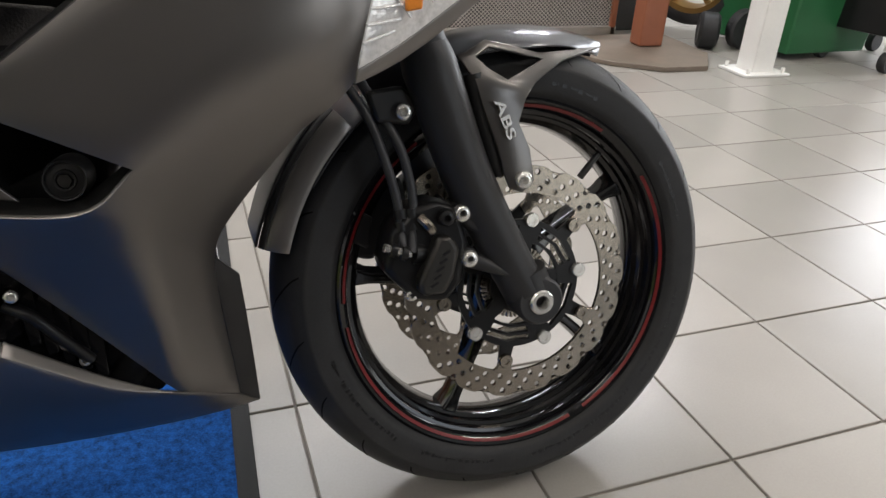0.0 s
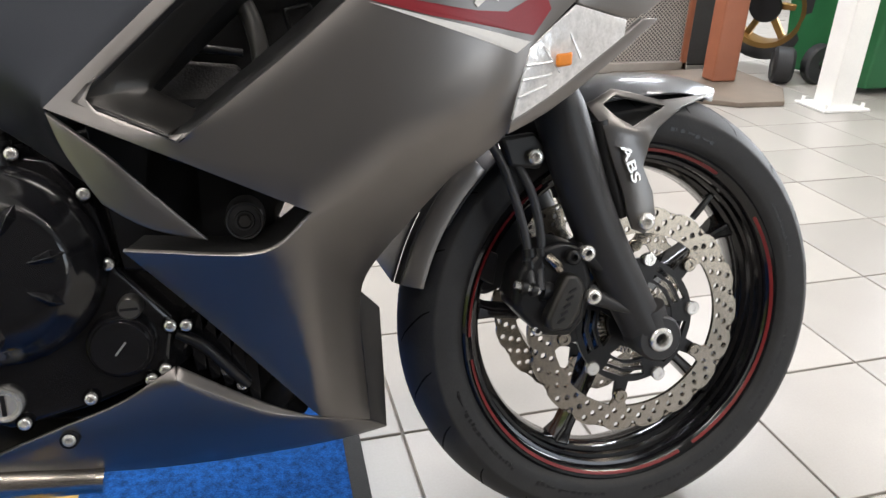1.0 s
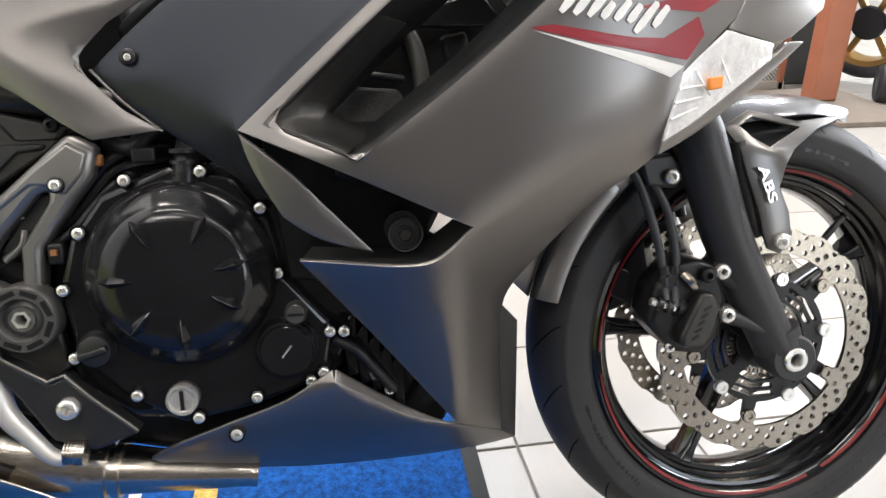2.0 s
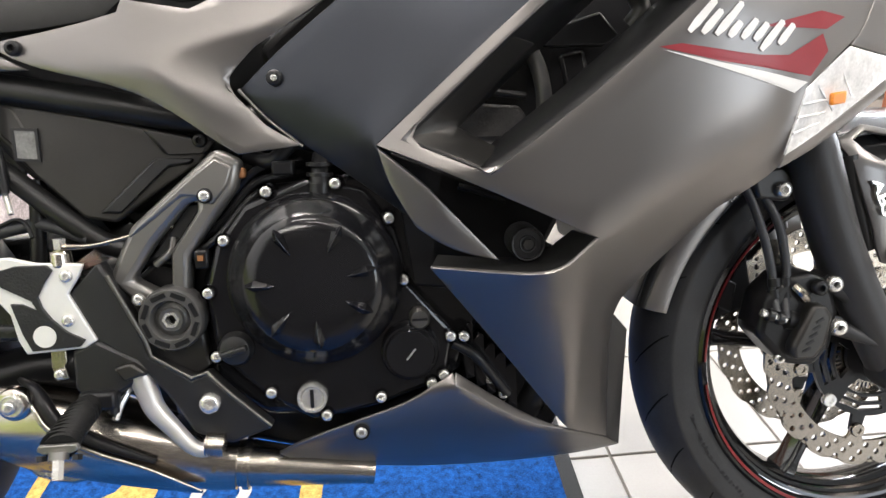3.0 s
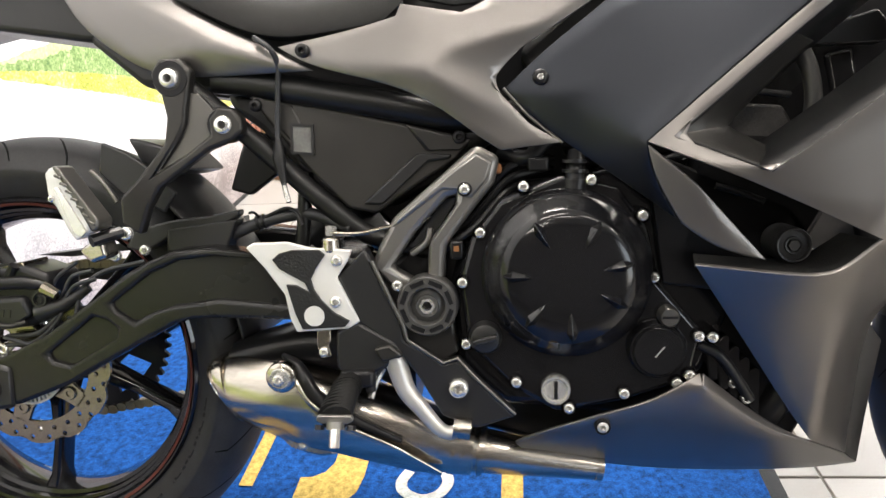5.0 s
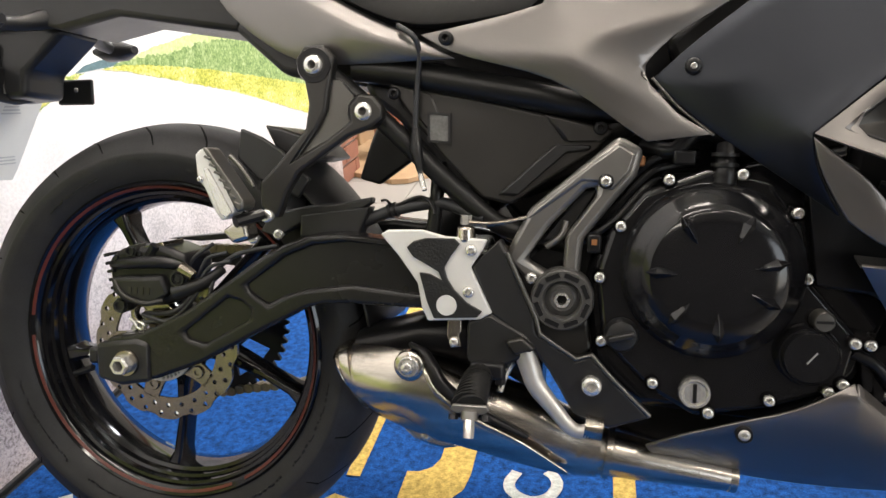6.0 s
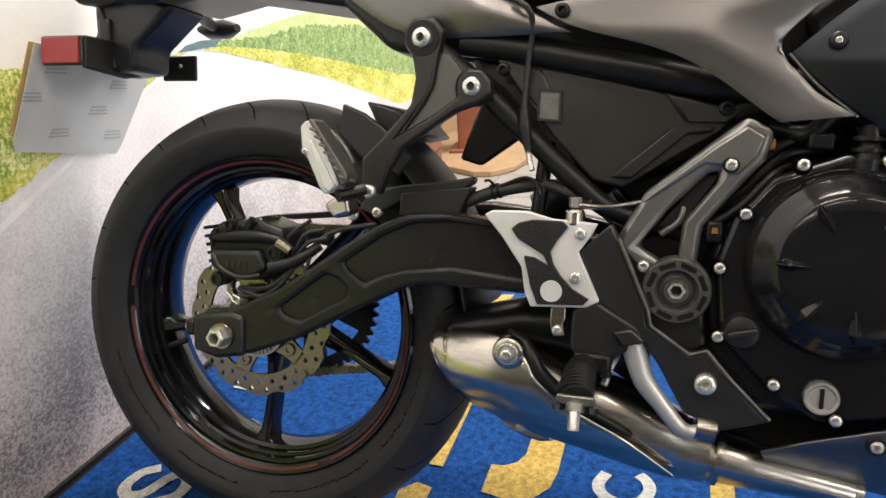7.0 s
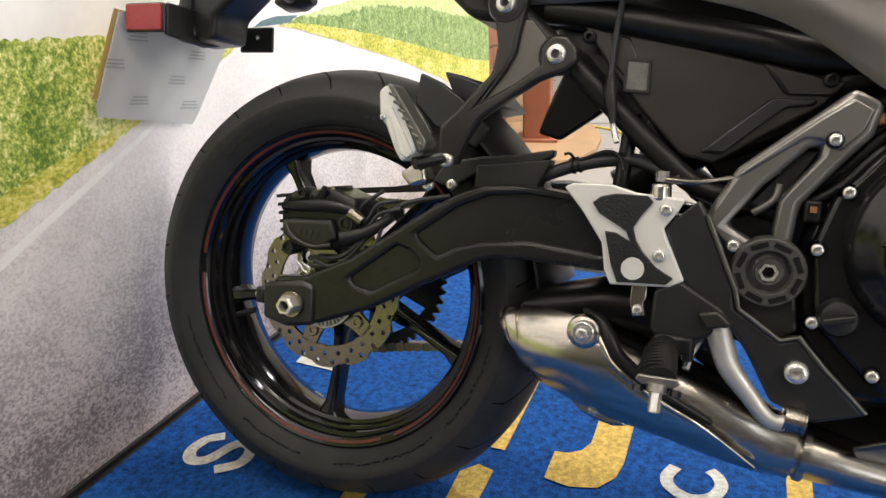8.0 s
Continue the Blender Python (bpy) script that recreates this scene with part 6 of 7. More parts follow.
part("boss_ring", lathe([(0.0135, -0.148), (0.020, -0.148), (0.022, -0.144), (0.022, -0.128)], 0.2625, 0.679, 32), BLACK, pb, "", 40)
part("boss_ring", lathe([(0.0135, -0.146), (0.019, -0.146), (0.021, -0.142), (0.021, -0.126)], 0.322, 0.625, 32), BLACK, pb, "", 40)
pp = part("pillion_footrest", plate([(0.149, 0.575), (0.155, 0.581), (0.163, 0.582), (0.170, 0.576), (0.197, 0.520), (0.195, 0.511), (0.179, 0.501), (0.172, 0.510), (0.159, 0.538), (0.151, 0.548)], -0.222, 0.026), SILVER, bike, "silver folded pillion footrest with a rubber pad", 30, 0.003, 3)
part("pillion_face", plate([(0.160, 0.560), (0.166, 0.560), (0.193, 0.512), (0.186, 0.505), (0.178, 0.510)], -0.2245, 0.004), CHROME, pp, "bright inner face", 30, 0.001)
pad_ = part("pillion_pad", plate([(0.159, 0.583), (0.166, 0.583), (0.209, 0.523), (0.207, 0.514), (0.199, 0.511), (0.176, 0.557)], -0.226, 0.030), BRACKET, pp, "grey ribbed pad", 30, 0.003)
for k in range(7):
    part("pad_rib", box(0.1675 + 0.0056 * k, -0.2268, 0.5715 - 0.0084 * k, 0.0085, 0.0024, 0.0030, None, pose(0, 0, 0, 0, 25, 0)), BRACKET, pad_, "", 30, 0.0008)
bolt(0.156, -0.2235, 0.548, 0.0035, pp)
part("pillion_hinge", plate([(0.169, 0.488), (0.190, 0.503), (0.199, 0.498), (0.203, 0.480), (0.183, 0.473)], -0.206, 0.03), STAINLESS, pp, "silver hinge", 30, 0.005, 3)
part("hinge_pin", tube([(0.192, -0.215, 0.500), (0.212, -0.188, 0.507)], 0.007, 10, 1), BLACK, pp, "")
bolt(0.217, -0.186, 0.505, 0.0078, pp, CHROME)
bolt(0.183, -0.153, 0.475, 0.0068, bike)
# loose cable that hangs from the seat
cb_ = part("charging_lead", tube([(0.362, -0.140, 0.722), (0.382, -0.145, 0.708), (0.386, -0.134, 0.690), (0.381, -0.124, 0.655), (0.378, -0.122, 0.608), (0.380, -0.126, 0.579), (0.390, -0.136, 0.540)], 0.0032, 8, 8), HOSE, bike, "grey lead with a plug hanging from the seat", 60)
part("lead_plug", tube([(0.378, -0.122, 0.606), (0.3795, -0.125, 0.584), (0.386, -0.131, 0.556)], [0.005, 0.0078, 0.004], 10, 3), BLACK, cb_, "", 50)
part("plug_tip", tube([(0.3865, -0.1325, 0.553), (0.393, -0.139, 0.534)], 0.0032, 8, 1), CHROME, cb_, "")
# number plate carrier
ta = part("plate_carrier", plate([(-0.293, 0.753), (-0.279, 0.766), (-0.212, 0.767), (-0.151, 0.751), (-0.219, 0.694), (-0.222, 0.660), (-0.286, 0.655), (-0.310, 0.671), (-0.306, 0.704), (-0.290, 0.712)], -0.042, 0.084), PLASTIC, bike, "black number plate carrier", 40, 0.009, 3)
part("tail_underside", plate([(-0.300, 0.785), (-0.318, 0.775), (-0.316, 0.758), (-0.275, 0.750), (-0.196, 0.759), (-0.136, 0.747), (-0.053, 0.764), (0.13, 0.735), (0.15, 0.80), (-0.26, 0.83)], -0.060, 0.12), PLASTIC, ta, "", 30, 0.010, 3)
part("carrier_fold", tube([(-0.280, -0.042, 0.757), (-0.262, -0.044, 0.700), (-0.255, -0.043, 0.664)], 0.004, 8, 4), PLASTIC, ta, "", 60)
part("carrier_arm", plate([(-0.10, 0.657), (-0.02, 0.650), (0.075, 0.668), (0.078, 0.694), (0.02, 0.702), (-0.10, 0.702)], -0.004, 0.008), PLASTIC, ta, "", 30, 0.003).matrix_basis = pose(-0.258, 0, 0, 0, 0, 90)
ref = part("red_reflector", box(-0.288, -0.106, 0.680, 0.070, 0.006, 0.041), PLASTIC, ta, "red side reflector in a black case", 30, 0.003)
part("reflector_glass", box(-0.288, -0.110, 0.680, 0.064, 0.004, 0.036), REFLECTOR, ref, "red reflector glass", 30, 0.001)
ref = part("side_reflector", box(-0.232, 0.078, 0.677, 0.064, 0.006, 0.040), PLASTIC, ta, "black back of a side reflector", 30, 0.003)
bolt(-0.228, 0.074, 0.680, 0.0035, ref)
for s in (-1, 1):
    part("indicator_stalk", tube([(-0.155, 0.03 * s, 0.775), (-0.185, 0.075 * s, 0.756), (-0.195, 0.115 * s, 0.750)], [0.018, 0.011, 0.009], 10, 3), PLASTIC, ta, "", 40)
    part("rear_indicator", loft([(-0.232, 0.135 * s, 0.752, 0.742, 0.012, 0), (-0.215, 0.14 * s, 0.762, 0.732, 0.022, 0), (-0.185, 0.14 * s, 0.764, 0.734, 0.022, 0), (-0.165, 0.14 * s, 0.757, 0.744, 0.010, 0)], 16), PLASTIC, ta, "black rear indicator", 40)
part("plate_lamp", box(-0.268, -0.035, 0.715, 0.020, 0.03, 0.040), PLASTIC, ta, "", 30, 0.005)

PQ = Matrix.Translation((-0.3445, 0, 0.61)) @ pose(0, 0, 0, 0, 14, 0) @ Matrix.Translation((0, 0, -0.61))
np_ = part("number_plate", plate([(-0.128, 0.548), (-0.122, 0.534), (0.078, 0.534), (0.086, 0.552), (0.121, 0.672), (0.105, 0.690), (-0.118, 0.690)], 0, 0.002), PAPER, ta, "plate wrapped in white protective film", 20)
np_.matrix_basis = PQ @ pose(0, 0, 0, 0, 0, 90)
part("backing_envelope", plate([(-0.134, 0.560), (0.05, 0.560), (0.05, 0.688), (-0.124, 0.692)], 0, 0.001), ENVELOPE, np_, "brown paper edge", 0).location.y = 0.004
for y, z in ((-0.11, 0.61), (-0.075, 0.655), (0.02, 0.60), (-0.05, 0.560), (0.055, 0.645), (0.06, 0.562)):
    for k in range(3):
        part("print_bar", box(y, -0.0008, z + 0.0055 * k, 0.038 - 0.004 * k, 0.0006, 0.0024, None, pose(0, 0, 0, 0, -5, 0)), PAPERBAR, np_, "")
# ---- printed wall behind the rear wheel ----
PV, PW = -1.7, 1.85
wallp = tagged(part("wall_mural", box(WALLX - 0.03, (PV + PW) / 2, 1.3, 0.06, PW - PV, 2.6), mat("mural_sky_print", (0.88, 0.87, 0.85), 0.42, 0, 0.04, 1.2, 60)), "printed wall showing a country road through green fields", "wall", kind="structure")


def field(name, dark, middle, light, scale, fine, p0, p1, stretch=1.0, foot_shade=None):
    """A printed surface: three tones over a coarse and a fine noise; stretch: how far blades stand upright."""
    m = bpy.data.materials.new(name)
    m.use_nodes = True
    nt = m.node_tree
    b = nt.nodes["Principled BSDF"]
    tc, mp = nt.nodes.new("ShaderNodeTexCoord"), nt.nodes.new("ShaderNodeMapping")
    mp.inputs["Scale"].default_value = (1, 1, 1 / stretch)
    nt.links.new(tc.outputs["Object"], mp.inputs[0])
    n1, n2, mix, ramp = (nt.nodes.new(k) for k in ("ShaderNodeTexNoise", "ShaderNodeTexNoise", "ShaderNodeMix", "ShaderNodeValToRGB"))
    for n, s, d in ((n1, scale, 3), (n2, fine, 6)):
        n.inputs["Scale"].default_value, n.inputs["Detail"].default_value, n.inputs["Roughness"].default_value = s, d, 0.7
        nt.links.new(mp.outputs[0], n.inputs["Vector"])
    mix.inputs[0].default_value = 0.62
    nt.links.new(n1.outputs[0], mix.inputs[2])
    nt.links.new(n2.outputs[0], mix.inputs[3])
    e = ramp.color_ramp.elements
    e[0].position, e[1].position = p0, p1
    e[0].color, e[1].color = (*dark, 1), (*light, 1)
    e.new((p0 + p1) / 2).color = (*middle, 1)
    nt.links.new(mix.outputs[0], ramp.inputs[0])
    out = ramp.outputs[0]
    if foot_shade:
        # the printed asphalt darkens downwards, with the wall light's falloff painted in
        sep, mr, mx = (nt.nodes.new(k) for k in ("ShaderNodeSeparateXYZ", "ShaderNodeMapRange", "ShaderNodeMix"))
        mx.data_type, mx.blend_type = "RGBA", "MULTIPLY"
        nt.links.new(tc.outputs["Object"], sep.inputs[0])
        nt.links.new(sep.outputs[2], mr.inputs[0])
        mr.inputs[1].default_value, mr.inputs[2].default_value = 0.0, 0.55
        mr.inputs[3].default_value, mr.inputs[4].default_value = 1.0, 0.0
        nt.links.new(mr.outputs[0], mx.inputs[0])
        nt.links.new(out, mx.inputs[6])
        mx.inputs[7].default_value = (*foot_shade, 1)
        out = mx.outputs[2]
        # and fades upwards to a pale, even tone, the wall's glare painted in
        mr2, top_fade = nt.nodes.new("ShaderNodeMapRange"), nt.nodes.new("ShaderNodeMix")
        top_fade.data_type = "RGBA"
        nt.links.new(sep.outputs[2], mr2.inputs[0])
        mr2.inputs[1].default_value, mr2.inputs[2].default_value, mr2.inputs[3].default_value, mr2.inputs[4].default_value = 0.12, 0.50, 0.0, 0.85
        nt.links.new(mr2.outputs[0], top_fade.inputs[0])
        nt.links.new(out, top_fade.inputs[6])
        top_fade.inputs[7].default_value = (*light, 1)
        out = top_fade.outputs[2]
    nt.links.new(out, b.inputs["Base Color"])
    b.inputs["Roughness"].default_value = 0.4
    return m


def print_area(name, pts, material, layer, label, rough=0.0):
    """A flat printed area of the mural; pts: (y, z)."""
    bm = bmesh.new()
    rnd = random.Random(len(name) + layer)
    fine_pts = []
    for (y0, z0), (y1, z1) in zip(pts, pts[1:] + pts[:1]):
        n = max(1, int(math.hypot(y1 - y0, z1 - z0) / 0.008)) if rough else 1
        for k in range(n):
            t = k / n
            inside = 0 < t and PV + 0.02 < y0 + (y1 - y0) * t < PW - 0.01
            fine_pts.append((y0 + (y1 - y0) * t, z0 + (z1 - z0) * t + (rnd.uniform(-1, 1) * rough if inside else 0)))
    vs = [bm.verts.new((WALLX + 0.0004 * layer, y, z)) for y, z in fine_pts]
    made = bmesh.ops.triangle_fill(bm, use_beauty=True, edges=[bm.edges.new((vs[i], vs[(i + 1) % len(vs)])) for i in range(len(vs))])
    return part(name, bm, material, wallp, label, 0)


GRASS = field("mural_grass_print", (0.11, 0.21, 0.035), (0.42, 0.52, 0.10), (0.92, 0.90, 0.46), 8, 150, 0.415, 0.585, 1.15)
TREES = field("mural_tree_print", (0.09, 0.18, 0.055), (0.27, 0.39, 0.13), (0.55, 0.63, 0.34), 34, 150, 0.39, 0.62, 1.0)
MEADOW = field("mural_meadow_print", (0.40, 0.52, 0.17), (0.58, 0.67, 0.30), (0.76, 0.80, 0.48), 9, 90, 0.33, 0.67)
DRY = field("mural_dry_grass_print", (0.28, 0.33, 0.04), (0.66, 0.62, 0.12), (0.88, 0.82, 0.44), 12, 110, 0.39, 0.62, 0.7)
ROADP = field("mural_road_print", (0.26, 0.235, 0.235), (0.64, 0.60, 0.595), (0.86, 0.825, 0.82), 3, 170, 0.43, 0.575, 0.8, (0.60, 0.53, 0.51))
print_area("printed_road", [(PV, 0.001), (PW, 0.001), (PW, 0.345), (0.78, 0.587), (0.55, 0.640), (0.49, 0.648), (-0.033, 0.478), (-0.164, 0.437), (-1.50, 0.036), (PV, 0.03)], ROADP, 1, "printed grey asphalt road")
print_area("printed_line", [(-0.19, 0.377), (0.042, 0.470), (0.227, 0.547), (0.47, 0.642), (0.465, 0.643), (0.227, 0.553), (0.042, 0.481), (-0.19, 0.392), (-1.1, 0.022), (-1.1, 0.0)], mat("mural_line_print", (0.88, 0.87, 0.85), 0.45, 0, 0.08, 30, 300), 2, "printed white road line")
print_area("printed_meadow", [(0.56, 0.648), (0.70, 0.668), (0.962, 0.690), (1.232, 0.690), (1.50, 0.705), (PW, 0.72), (PW, 0.42), (1.061, 0.56), (0.76, 0.61), (0.60, 0.637)], MEADOW, 1, "printed bright meadow hill", 0.002)
print_area("printed_trees", [(0.53, 0.646), (0.60, 0.656), (0.70, 0.652), (0.808, 0.650), (0.90, 0.660), (1.014, 0.660), (1.15, 0.645), (1.293, 0.640), (1.45, 0.610), (1.656, 0.590), (PW, 0.57), (PW, 0.42), (1.60, 0.445), (1.25, 0.520), (0.95, 0.580), (0.75, 0.615), (0.60, 0.640)], TREES, 2, "printed row of trees", 0.005)
print_area("printed_verge", [(0.52, 0.645), (0.60, 0.645), (0.75, 0.624), (0.95, 0.590), (1.25, 0.530), (1.60, 0.456), (PW, 0.418), (PW, 0.348), (1.607, 0.352), (1.061, 0.517), (0.764, 0.590), (0.60, 0.632)], DRY, 3, "printed yellow verge", 0.0018)
print_area("printed_grass", [(PV, 0.62), (-0.8, 0.662), (-0.098, 0.672), (0.09, 0.663), (0.39, 0.645), (0.47, 0.645), (-0.033, 0.478), (-0.164, 0.437), (-1.50, 0.036), (PV, 0.03)], GRASS, 2, "printed tall green grass", 0.003)
print_area("printed_roadside", [(0.46, 0.6445), (-0.033, 0.478), (-0.164, 0.437), (-1.50, 0.036), (PV, 0.03), (PV, 0.075), (-1.40, 0.115), (-0.80, 0.290), (-0.20, 0.468), (0.02, 0.516)], DRY, 3, "printed yellow roadside grass", 0.004)
print_area("printed_far_wood", [(0.44, 0.647), (0.47, 0.658), (0.52, 0.663), (0.60, 0.660), (0.56, 0.647)], mat("mural_far_wood_print", (0.12, 0.20, 0.22), 0.45, 0, 0.3, 60, 200), 4, "printed bluish far wood")
part("wall_foot_strip", box(WALLX + 0.004, (PV + PW) / 2, 0.006, 0.008, PW - PV, 0.012), PLASTIC, wallp, "thin black strip at the wall's foot", 0)

# ---- floor mat ----
MX0, MX1, MY0, MY1 = WALLX + 0.010, 1.075, -1.2, 0.95
mt = tagged(part("floor_mat", box((MX0 + MX1) / 2, (MY0 + MY1) / 2, 0.003, MX1 - MX0, MY1 - MY0, 0.005), SOFT, None, "", 0), "blue carpet mat with yellow and white letters, black edge", "mat")
pile = bmesh.new()
bmesh.ops.create_grid(pile, x_segments=220, y_segments=300, size=0.5)
for v in pile.verts:
    x, y = MX0 + 0.012 + (v.co.x + 0.5) * (MX1 - MX0 - 0.040), MY0 + 0.028 + (v.co.y + 0.5) * (MY1 - MY0 - 0.056)
    v.co = (x, y, 0.0085 + 0.0012 * noise.noise((x * 60, y * 60, 0)) + 0.0008 * noise.noise((x * 170, y * 170, 3)))
part("mat_surface", pile, MAT_BLUE, mt, "bright blue carpet pile", 180)
part("mat_body", box((MX0 + MX1) / 2 - 0.008, (MY0 + MY1) / 2, 0.0055, MX1 - MX0 - 0.041, MY1 - MY0 - 0.057, 0.0035), MAT_BLUE, mt, "", 0)


def mat_letter(pts, material, label):
    bm = bmesh.new()
    vs = [bm.verts.new((x, y, 0.0107)) for x, y in pts]
    bmesh.ops.triangle_fill(bm, use_beauty=True, edges=[bm.edges.new((vs[i], vs[(i + 1) % len(vs)])) for i in range(len(vs))])
    return part("letter", bm, material, mt, label, 0)


mat_letter([(0.628, -0.20), (0.663, -0.20), (0.663, 0.47), (0.628, 0.47)], MAT_YELLOW, "yellow letter stroke")

mat_letter([(0.300, 0.47), (0.300, 0.40), (0.340, 0.40), (0.340, 0.215), (0.330, 0.190), (0.310, 0.176), (0.290, 0.174), (0.290, 0.105), (0.330, 0.097), (0.370, 0.108), (0.392, 0.140), (0.398, 0.18), (0.398, 0.47)], MAT_YELLOW, "yellow letter stroke")
mat_letter([(0.178, -0.25), (0.213, -0.25), (0.213, 0.095), (0.186, 0.103), (0.164, 0.078)], MAT_YELLOW, "yellow letter stroke")
mat_letter([(0.190, 0.150), (0.214, 0.150), (0.211, 0.47), (0.186, 0.47)], MAT_YELLOW, "yellow letter stroke")
mat_letter([(0.015, -0.30), (0.052, -0.30), (0.052, -0.010), (0.018, -0.025)], MAT_YELLOW, "yellow letter stroke")
mat_letter([(0.140, 0.70), (0.152, 0.66), (0.186, 0.84), (0.140, 0.83)], MAT_YELLOW, "yellow letter stroke")


def stroke_letter(path, width, label):
    """A letter of one even stroke along a smooth path on the mat."""
    p = catmull([(x, y, 0) for x, y in path], 5)
    left, right = [], []
    for k, q in enumerate(p):
        d = (p[min(k + 1, len(p) - 1)] - p[max(k - 1, 0)]).normalized()
        nrm = Vector((-d.y, d.x, 0)) * width / 2
        left.append(q + nrm)
        right.append(q - nrm)
    bm = bmesh.new()
    rows_ = [(bm.verts.new((a.x, a.y, 0.0107)), bm.verts.new((b.x, b.y, 0.0107))) for a, b in zip(left, right)]
    for u, v in zip(rows_, rows_[1:]):
        bm.faces.new((u[0], u[1], v[1], v[0]))
    return part("letter", bm, MAT_WHITE, mt, label, 0)


stroke_letter([(0.473, 0.197), (0.463, 0.168), (0.472, 0.144), (0.500, 0.130), (0.528, 0.142), (0.540, 0.170), (0.534, 0.192), (0.522, 0.204)], 0.019, "white letter")
stroke_letter([(-0.246, 0.032), (-0.270, 0.012), (-0.274, -0.022), (-0.255, -0.041), (-0.231, -0.029), (-0.218, 0.009), (-0.203, 0.026), (-0.180, 0.014), (-0.176, -0.021), (-0.205, -0.049)], 0.021, "white letter")
mat_letter([(-0.275, 0.325), (-0.270, 0.287), (-0.170, 0.280), (-0.172, 0.300), (-0.22, 0.312)], MAT_WHITE, "white letter")


# ---- workshop area behind the front wheel ----
wp = new("steel_post")
wp.location = (3.47, 2.02, 0)
tagged(wp, "white painted steel post bolted to the floor", "post")
part("post_shaft", box(0, 0, 1.5, 0.115, 0.115, 2.99), WHITEPOST, wp, "", 30, 0.006)
part("base_plate", box(0, 0, 0.006, 0.24, 0.20, 0.012), WHITEPOST, wp, "white base plate", 30, 0.002)
for x, y in ((-0.095, -0.075), (0.095, -0.075), (-0.095, 0.075), (0.095, 0.075)):
    part("anchor_bolt", tube([(x, y, 0.012), (x, y, 0.035)], 0.009, 6, 1), WHITEPOST, wp, "")
bp = new("brown_post")
bp.location = (3.19, 2.50, 0)
tagged(bp, "red-brown painted steel post of a storage rack", "post")
part("post_shaft", box(0, 0, 1.5, 0.13, 0.10, 2.95), BROWNPOST, bp, "", 30, 0.008)
sl = tagged(part("plywood_board", plate([(2.72, 2.36), (2.83, 2.20), (3.02, 2.06), (3.25, 2.06), (3.42, 2.30), (3.45, 2.75), (2.72, 2.75)], 0, 0.022), WOODM, None, "", 30, 0.003), "worn plywood board lying on the floor", "board")
sl.matrix_basis = Matrix(((1, 0, 0, 0), (0, 0, 1, 0), (0, 1, 0, 0.001), (0, 0, 0, 1)))
ms = new("mesh_panel")
ms.location = (2.35, 2.78, 0.0)
tagged(ms, "expanded metal mesh panel with a grey rim", "panel")
mb = bmesh.new()
dx, dz = 0.0215, 0.0098
for r in range(0, 76):
    for c in range(0, 71):
        x, z = (c + 0.5 * (r % 2)) * dx - 0.74, 0.06 + r * dz
        o = [(x - dx / 2, z), (x, z + dz), (x + dx / 2, z), (x, z - dz)]
        i = [(x - dx * 0.33, z), (x, z + dz * 0.62), (x + dx * 0.33, z), (x, z - dz * 0.62)]
        vo = [mb.verts.new((a, 0, b)) for a, b in o]
        vi = [mb.verts.new((a, 0.003, b)) for a, b in i]
        for k in range(4):
            mb.faces.new((vo[k], vo[(k + 1) % 4], vi[(k + 1) % 4], vi[k]))
tagged(part("expanded_mesh", mb, MESHM, ms, "", 0), kind="stuff")
part("panel_rim", box(0.02, 0.0, 0.035, 1.60, 0.03, 0.05), MESHM, ms, "", 30, 0.004)
part("panel_rim", box(0.80, 0.0, 0.45, 0.03, 0.03, 0.88), BROWNPOST, ms, "", 30, 0.004)
# plain dark box that fills the view through the mesh
tagged(part("mesh_back_box", box(2.3, 3.25, 0.5, 2.6, 0.6, 1.0), DARKGAP, None, "", 30, 0.01), "plain dark box behind the mesh panel", "cupboard")
bn = new("wheelie_bin")
bn.matrix_basis = pose(4.02, 2.48, 0, 0, 0, 4)
tagged(bn, "large green plastic wheelie bin", "bin")
bb = bmesh.new()
lv = [[bb.verts.new((sx * a, sy * b, z)) for sx, sy in ((-1, -1), (1, -1), (1, 1), (-1, 1))] for z, a, b in ((0.03, 0.26, 0.28), (0.95, 0.31, 0.36), (0.96, 0.33, 0.38), (1.02, 0.33, 0.38))]
for p, q in zip(lv, lv[1:]):
    for k in range(4):
        bb.faces.new((p[k], p[(k + 1) % 4], q[(k + 1) % 4], q[k]))
bb.faces.new(lv[0])
bb.faces.new(lv[-1])
part("bin_body", bb, GREENBIN, bn, "", 30, 0.02, 3)
part("bin_wheel", lathe([(0.03, -0.03), (0.09, -0.03), (0.10, -0.02), (0.10, 0.02), (0.09, 0.03), (0.03, 0.03)], -0.29, 0.10, 24, True), RUBBER, bn, "black bin wheel", 40)
ow = new("spare_wheel")
ow.matrix_basis = pose(3.66, 2.86, 0.34, 0, 0, -60) @ pose(0, 0, 0, 12, 0, 0)
tagged(ow, "gold motorcycle wheel with a black tyre", "wheel")
part("tyre", lathe([(0.225, -0.05), (0.26, -0.065), (0.29, -0.05), (0.30, 0.0), (0.29, 0.05), (0.26, 0.065), (0.225, 0.05)], 0, 0, 48), RUBBER, ow, "", 50)
part("rim", lathe([(0.20, -0.045), (0.226, -0.052), (0.228, -0.045), (0.205, 0.0), (0.228, 0.045), (0.20, 0.045), (0.19, 0.0)], 0, 0, 48, True), GOLD, ow, "gold rim", 40)
for k in range(6):
    part("spoke", box(0.115, 0, 0, 0.17, 0.03, 0.035), GOLD, ow, "", 30, 0.006).matrix_basis = pose(0, 0, 0, 0, 60 * k, 0)
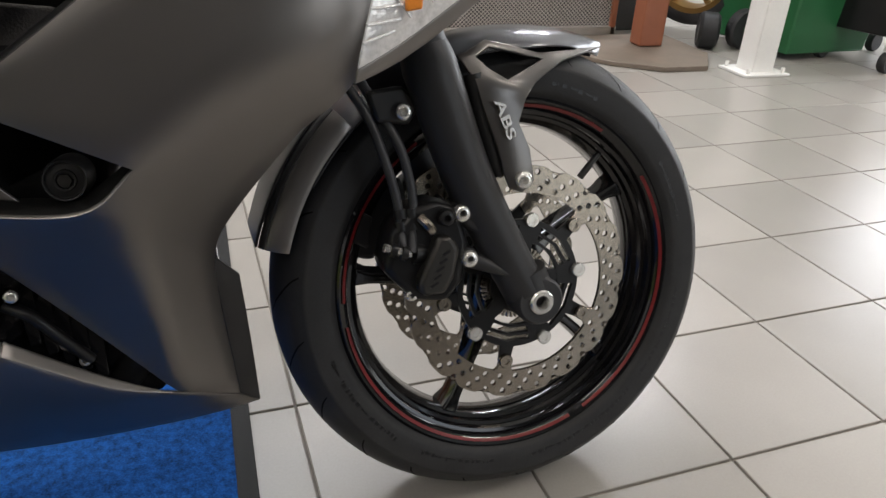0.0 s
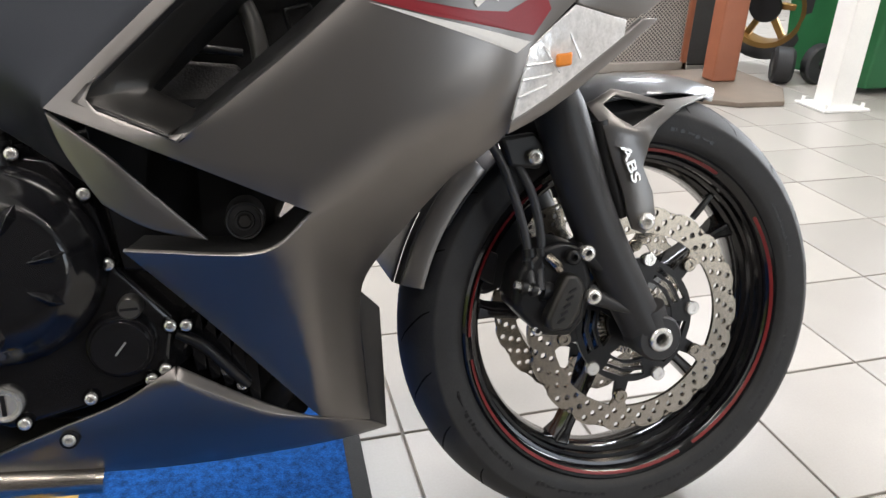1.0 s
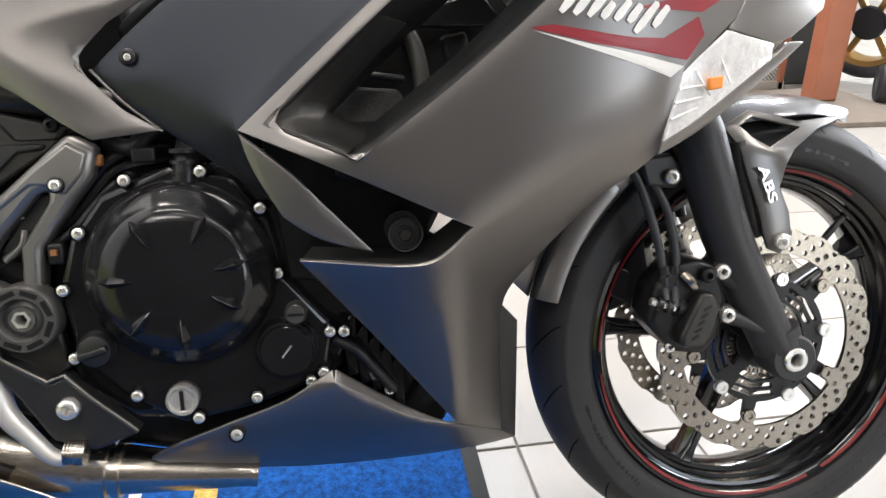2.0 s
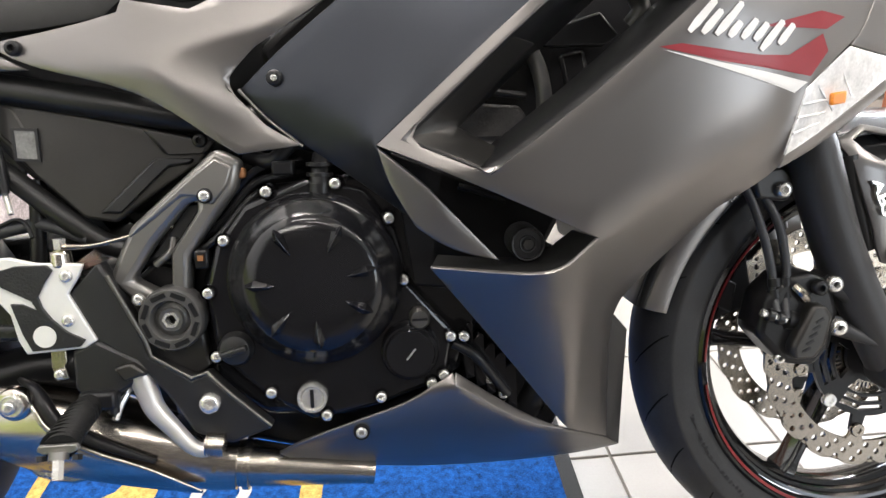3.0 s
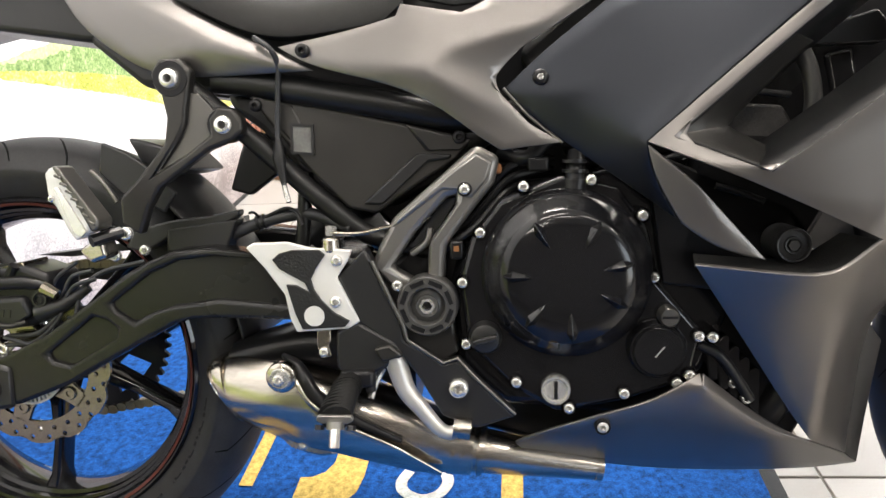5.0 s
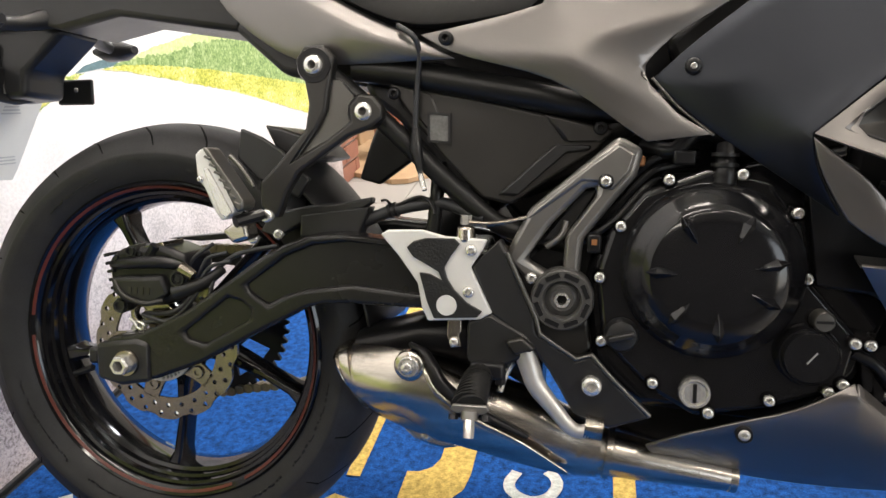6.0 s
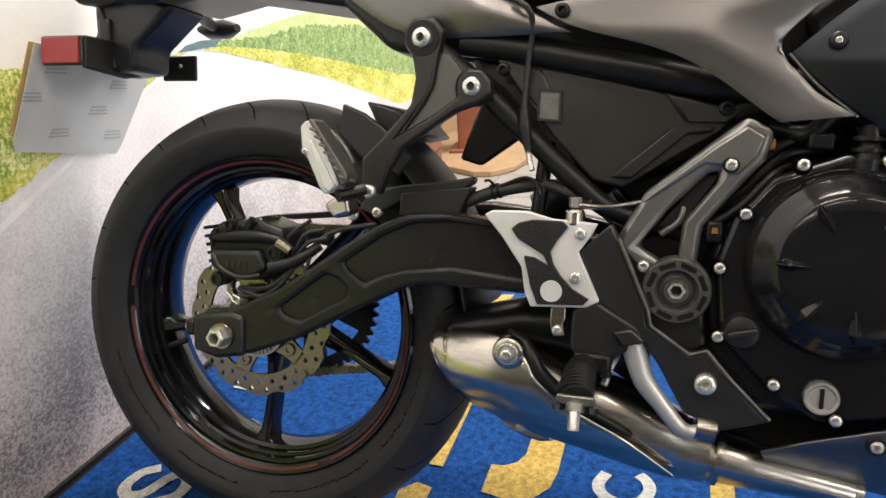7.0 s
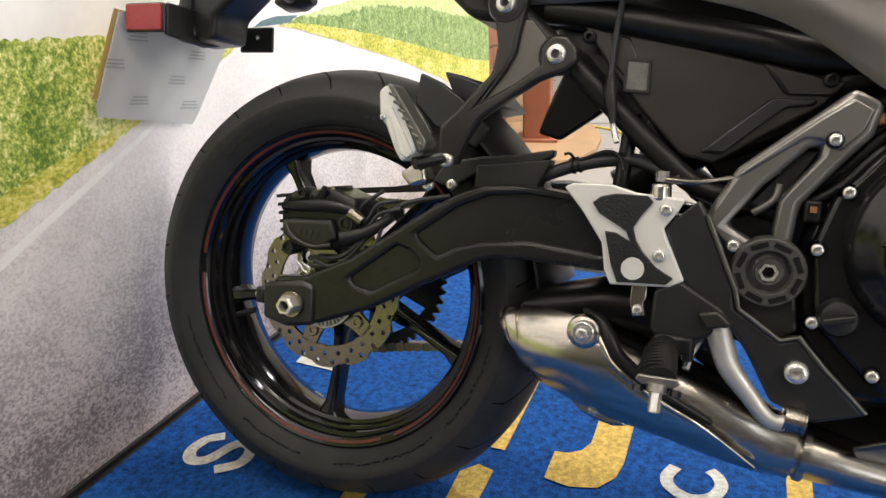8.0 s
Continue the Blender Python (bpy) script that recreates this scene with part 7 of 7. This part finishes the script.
part("hub", lathe([(0, -0.05), (0.085, -0.048), (0.09, -0.03), (0.05, 0.02), (0, 0.03)], 0, 0, 32), BLACK, ow, "dark hub disc", 40)
cs = new("small_wheel")
cs.matrix_basis = pose(3.545, 2.50, 0.09, 0, 0, 60)
tagged(cs, "small black rubber trolley wheel on the floor", "wheel")
part("tyre", lathe([(0.03, -0.045), (0.075, -0.05), (0.09, -0.035), (0.09, 0.035), (0.075, 0.05), (0.03, 0.045)], 0, 0, 32, True), RUBBER, cs, "", 40)
part("hub", lathe([(0, -0.048), (0.03, -0.046), (0.032, 0.046), (0, 0.048)], 0, 0, 20), PLASTIC, cs, "", 40)
tl = new("tool_trolley")
tl.matrix_basis = pose(4.30, 2.12, 0, 0, 0, 12)
tagged(tl, "silver and black tool trolley on castors", "trolley")
for x, y in ((-0.22, -0.17), (-0.22, 0.17), (0.22, -0.17), (0.22, 0.17)):
    part("trolley_leg", tube([(x, y, 0.10), (x * 1.0, y, 0.80)], 0.028, 14, 1), SILVER, tl, "silver trolley post", 40)
    part("castor", lathe([(0, -0.02), (0.045, -0.02), (0.05, -0.012), (0.05, 0.012), (0.045, 0.02), (0, 0.02)], x, 0.051, 24, y0=y), RUBBER, tl, "", 40)
part("trolley_body", box(0, 0, 0.42, 0.46, 0.36, 0.52), BLACK, tl, "black trolley box", 30, 0.01)
# post on its board, brick pier and boxes behind the rear wheel
bx = tagged(part("wooden_crate", box(-0.72, 2.72, 0.20, 0.36, 0.34, 0.40), BOARD, None, "", 30, 0.006), "light brown wooden crate on the tiles", "crate")
part("crate_slat", box(-0.537, 2.72, 0.30, 0.012, 0.34, 0.08), BOARD, bx, "", 30, 0.002)
db = tagged(part("round_board", plate([(-0.27, 1.98), (-0.22, 1.945), (-0.15, 1.96), (-0.075, 2.06), (-0.045, 2.22), (-0.06, 2.42), (-0.15, 2.70), (-0.60, 2.70), (-0.60, 2.15)], 0, 0.022), BOARD, None, "", 30, 0.003), "pale wooden board lying under a post", "board")
db.matrix_basis = Matrix(((1, 0, 0, 0), (0, 0, 1, 0), (0, 1, 0, 0.001), (0, 0, 0, 1)))
rp = new("brown_post")
rp.matrix_basis = pose(-0.33, 2.35, 0.023, 0, 0, 8)
tagged(rp, "red-brown painted steel post standing on a wooden board", "post")
part("post_shaft", box(0, 0, 1.47, 0.12, 0.12, 2.94), BROWNPOST, rp, "", 30, 0.008)
part("post_foot", box(0, 0, 0.006, 0.19, 0.19, 0.012), BROWNPOST, rp, "", 30, 0.002)
wb = new("white_carton")
wb.matrix_basis = pose(-0.16, 3.05, 0, 0, 0, 12)
tagged(wb, "flat white carton lying on the tiles", "box")
part("carton_body", box(0, 0, 0.05, 0.50, 0.42, 0.10), PAPER, wb, "", 30, 0.003)
part("carton_lid", box(0, 0, 0.107, 0.512, 0.432, 0.014), PAPER, wb, "", 30, 0.003)
yc = tagged(part("yellow_cord", tube([(-0.30, 2.74, 0.005), (-0.12, 2.72, 0.005), (0.02, 2.60, 0.005), (0.12, 2.56, 0.005)], 0.005, 8, 5), mat("yellow_cord_plastic", (0.62, 0.50, 0.03), 0.5, 0, 0.1, 40, 300), None, "", 60), "thin yellow cord lying on the tiles", "cord")
pier = tagged(part("wall_brick_pier", box(-0.50, 2.00, 1.5, 0.16, 0.26, 3.0), GROUT, None, "", 0), "red-brown brick pier at the end of the printed wall", "wall", kind="structure")
BRICKM = mat("red_brown_brick", (0.26, 0.105, 0.065), 0.8, 0, 0.3, 30, 300, 0.6, 260)
first = None
for r in range(39):
    for c in (-1, 0, 1):
        y0_, y1_ = 1.868 + 0.22 * c + 0.11 * (r % 2), 1.868 + 0.22 * c + 0.11 * (r % 2) + 0.212
        y0_, y1_ = max(y0_, 1.872), min(y1_, 2.132)
        if y1_ - y0_ < 0.03:
            continue
        m = pose(-0.417, (y0_ + y1_) / 2, 0.038 + 0.0765 * r) @ Matrix.Diagonal((1, y1_ - y0_, 1, 1))
        if first is None:
            first = part("brick", box(0, 0, 0, 0.014, 1.0, 0.066), BRICKM, pier, "", 0)
            first.matrix_basis = m
        else:
            again(first, m)
# ceiling lamps, unseen: a plain housing added at each light
for x, y, _p in LAMPS:
    cl_ = new("ceiling_lamp")
    cl_.location = (x, y, 2.97)
    tagged(cl_, "unseen white lamp housing, added at a ceiling light", "lamp", "ceiling lamps")
    part("housing", box(0, 0, 0.005, 1.25, 0.24, 0.05), WHITEPOST, cl_, "", 30, 0.006)

# ---- tiles ----
TU, TV0, TP, TURN = 1.760, 0.184, 0.304, 1.65
tile_bm = box(0, 0, 0, TP - 0.0045, TP - 0.0045, 0.008)
bmesh.ops.bevel(tile_bm, geom=[e for e in tile_bm.edges if all(v.co.z > 0 for v in e.verts)], offset=0.0012, segments=1, affect="EDGES")
first = None
rest = bmesh.new()
for i in range(-13, 18):
    for j in range(-17, 20):
        m = pose(0, 0, 0, 0, 0, TURN) @ pose(TU + (i + 0.5) * TP, TV0 + (j + 0.5) * TP, -0.0045)
        x, y = m.translation.x, m.translation.y
        if not (-2.0 < x < 6.62 and -4.2 < y < 5.85) or (x < 3.15 and y < -1.15):
            continue
        if 0.6 < x < 4.7 and -0.8 < y < 3.3:
            m = Matrix.Translation((0, 0, 0.0004 * random.uniform(-1, 1))) @ m
            if first is None:
                first = part("tile", tile_bm, TILE, floor, "", 0)
                first.matrix_basis = m
            else:
                again(first, m)
        else:
            box(x, y, -0.0045, TP - 0.0045, TP - 0.0045, 0.008, rest, pose(0, 0, 0, 0, 0, TURN))
tagged(part("floor_tiles", rest, TILE, floor, "", 0), kind="stuff")
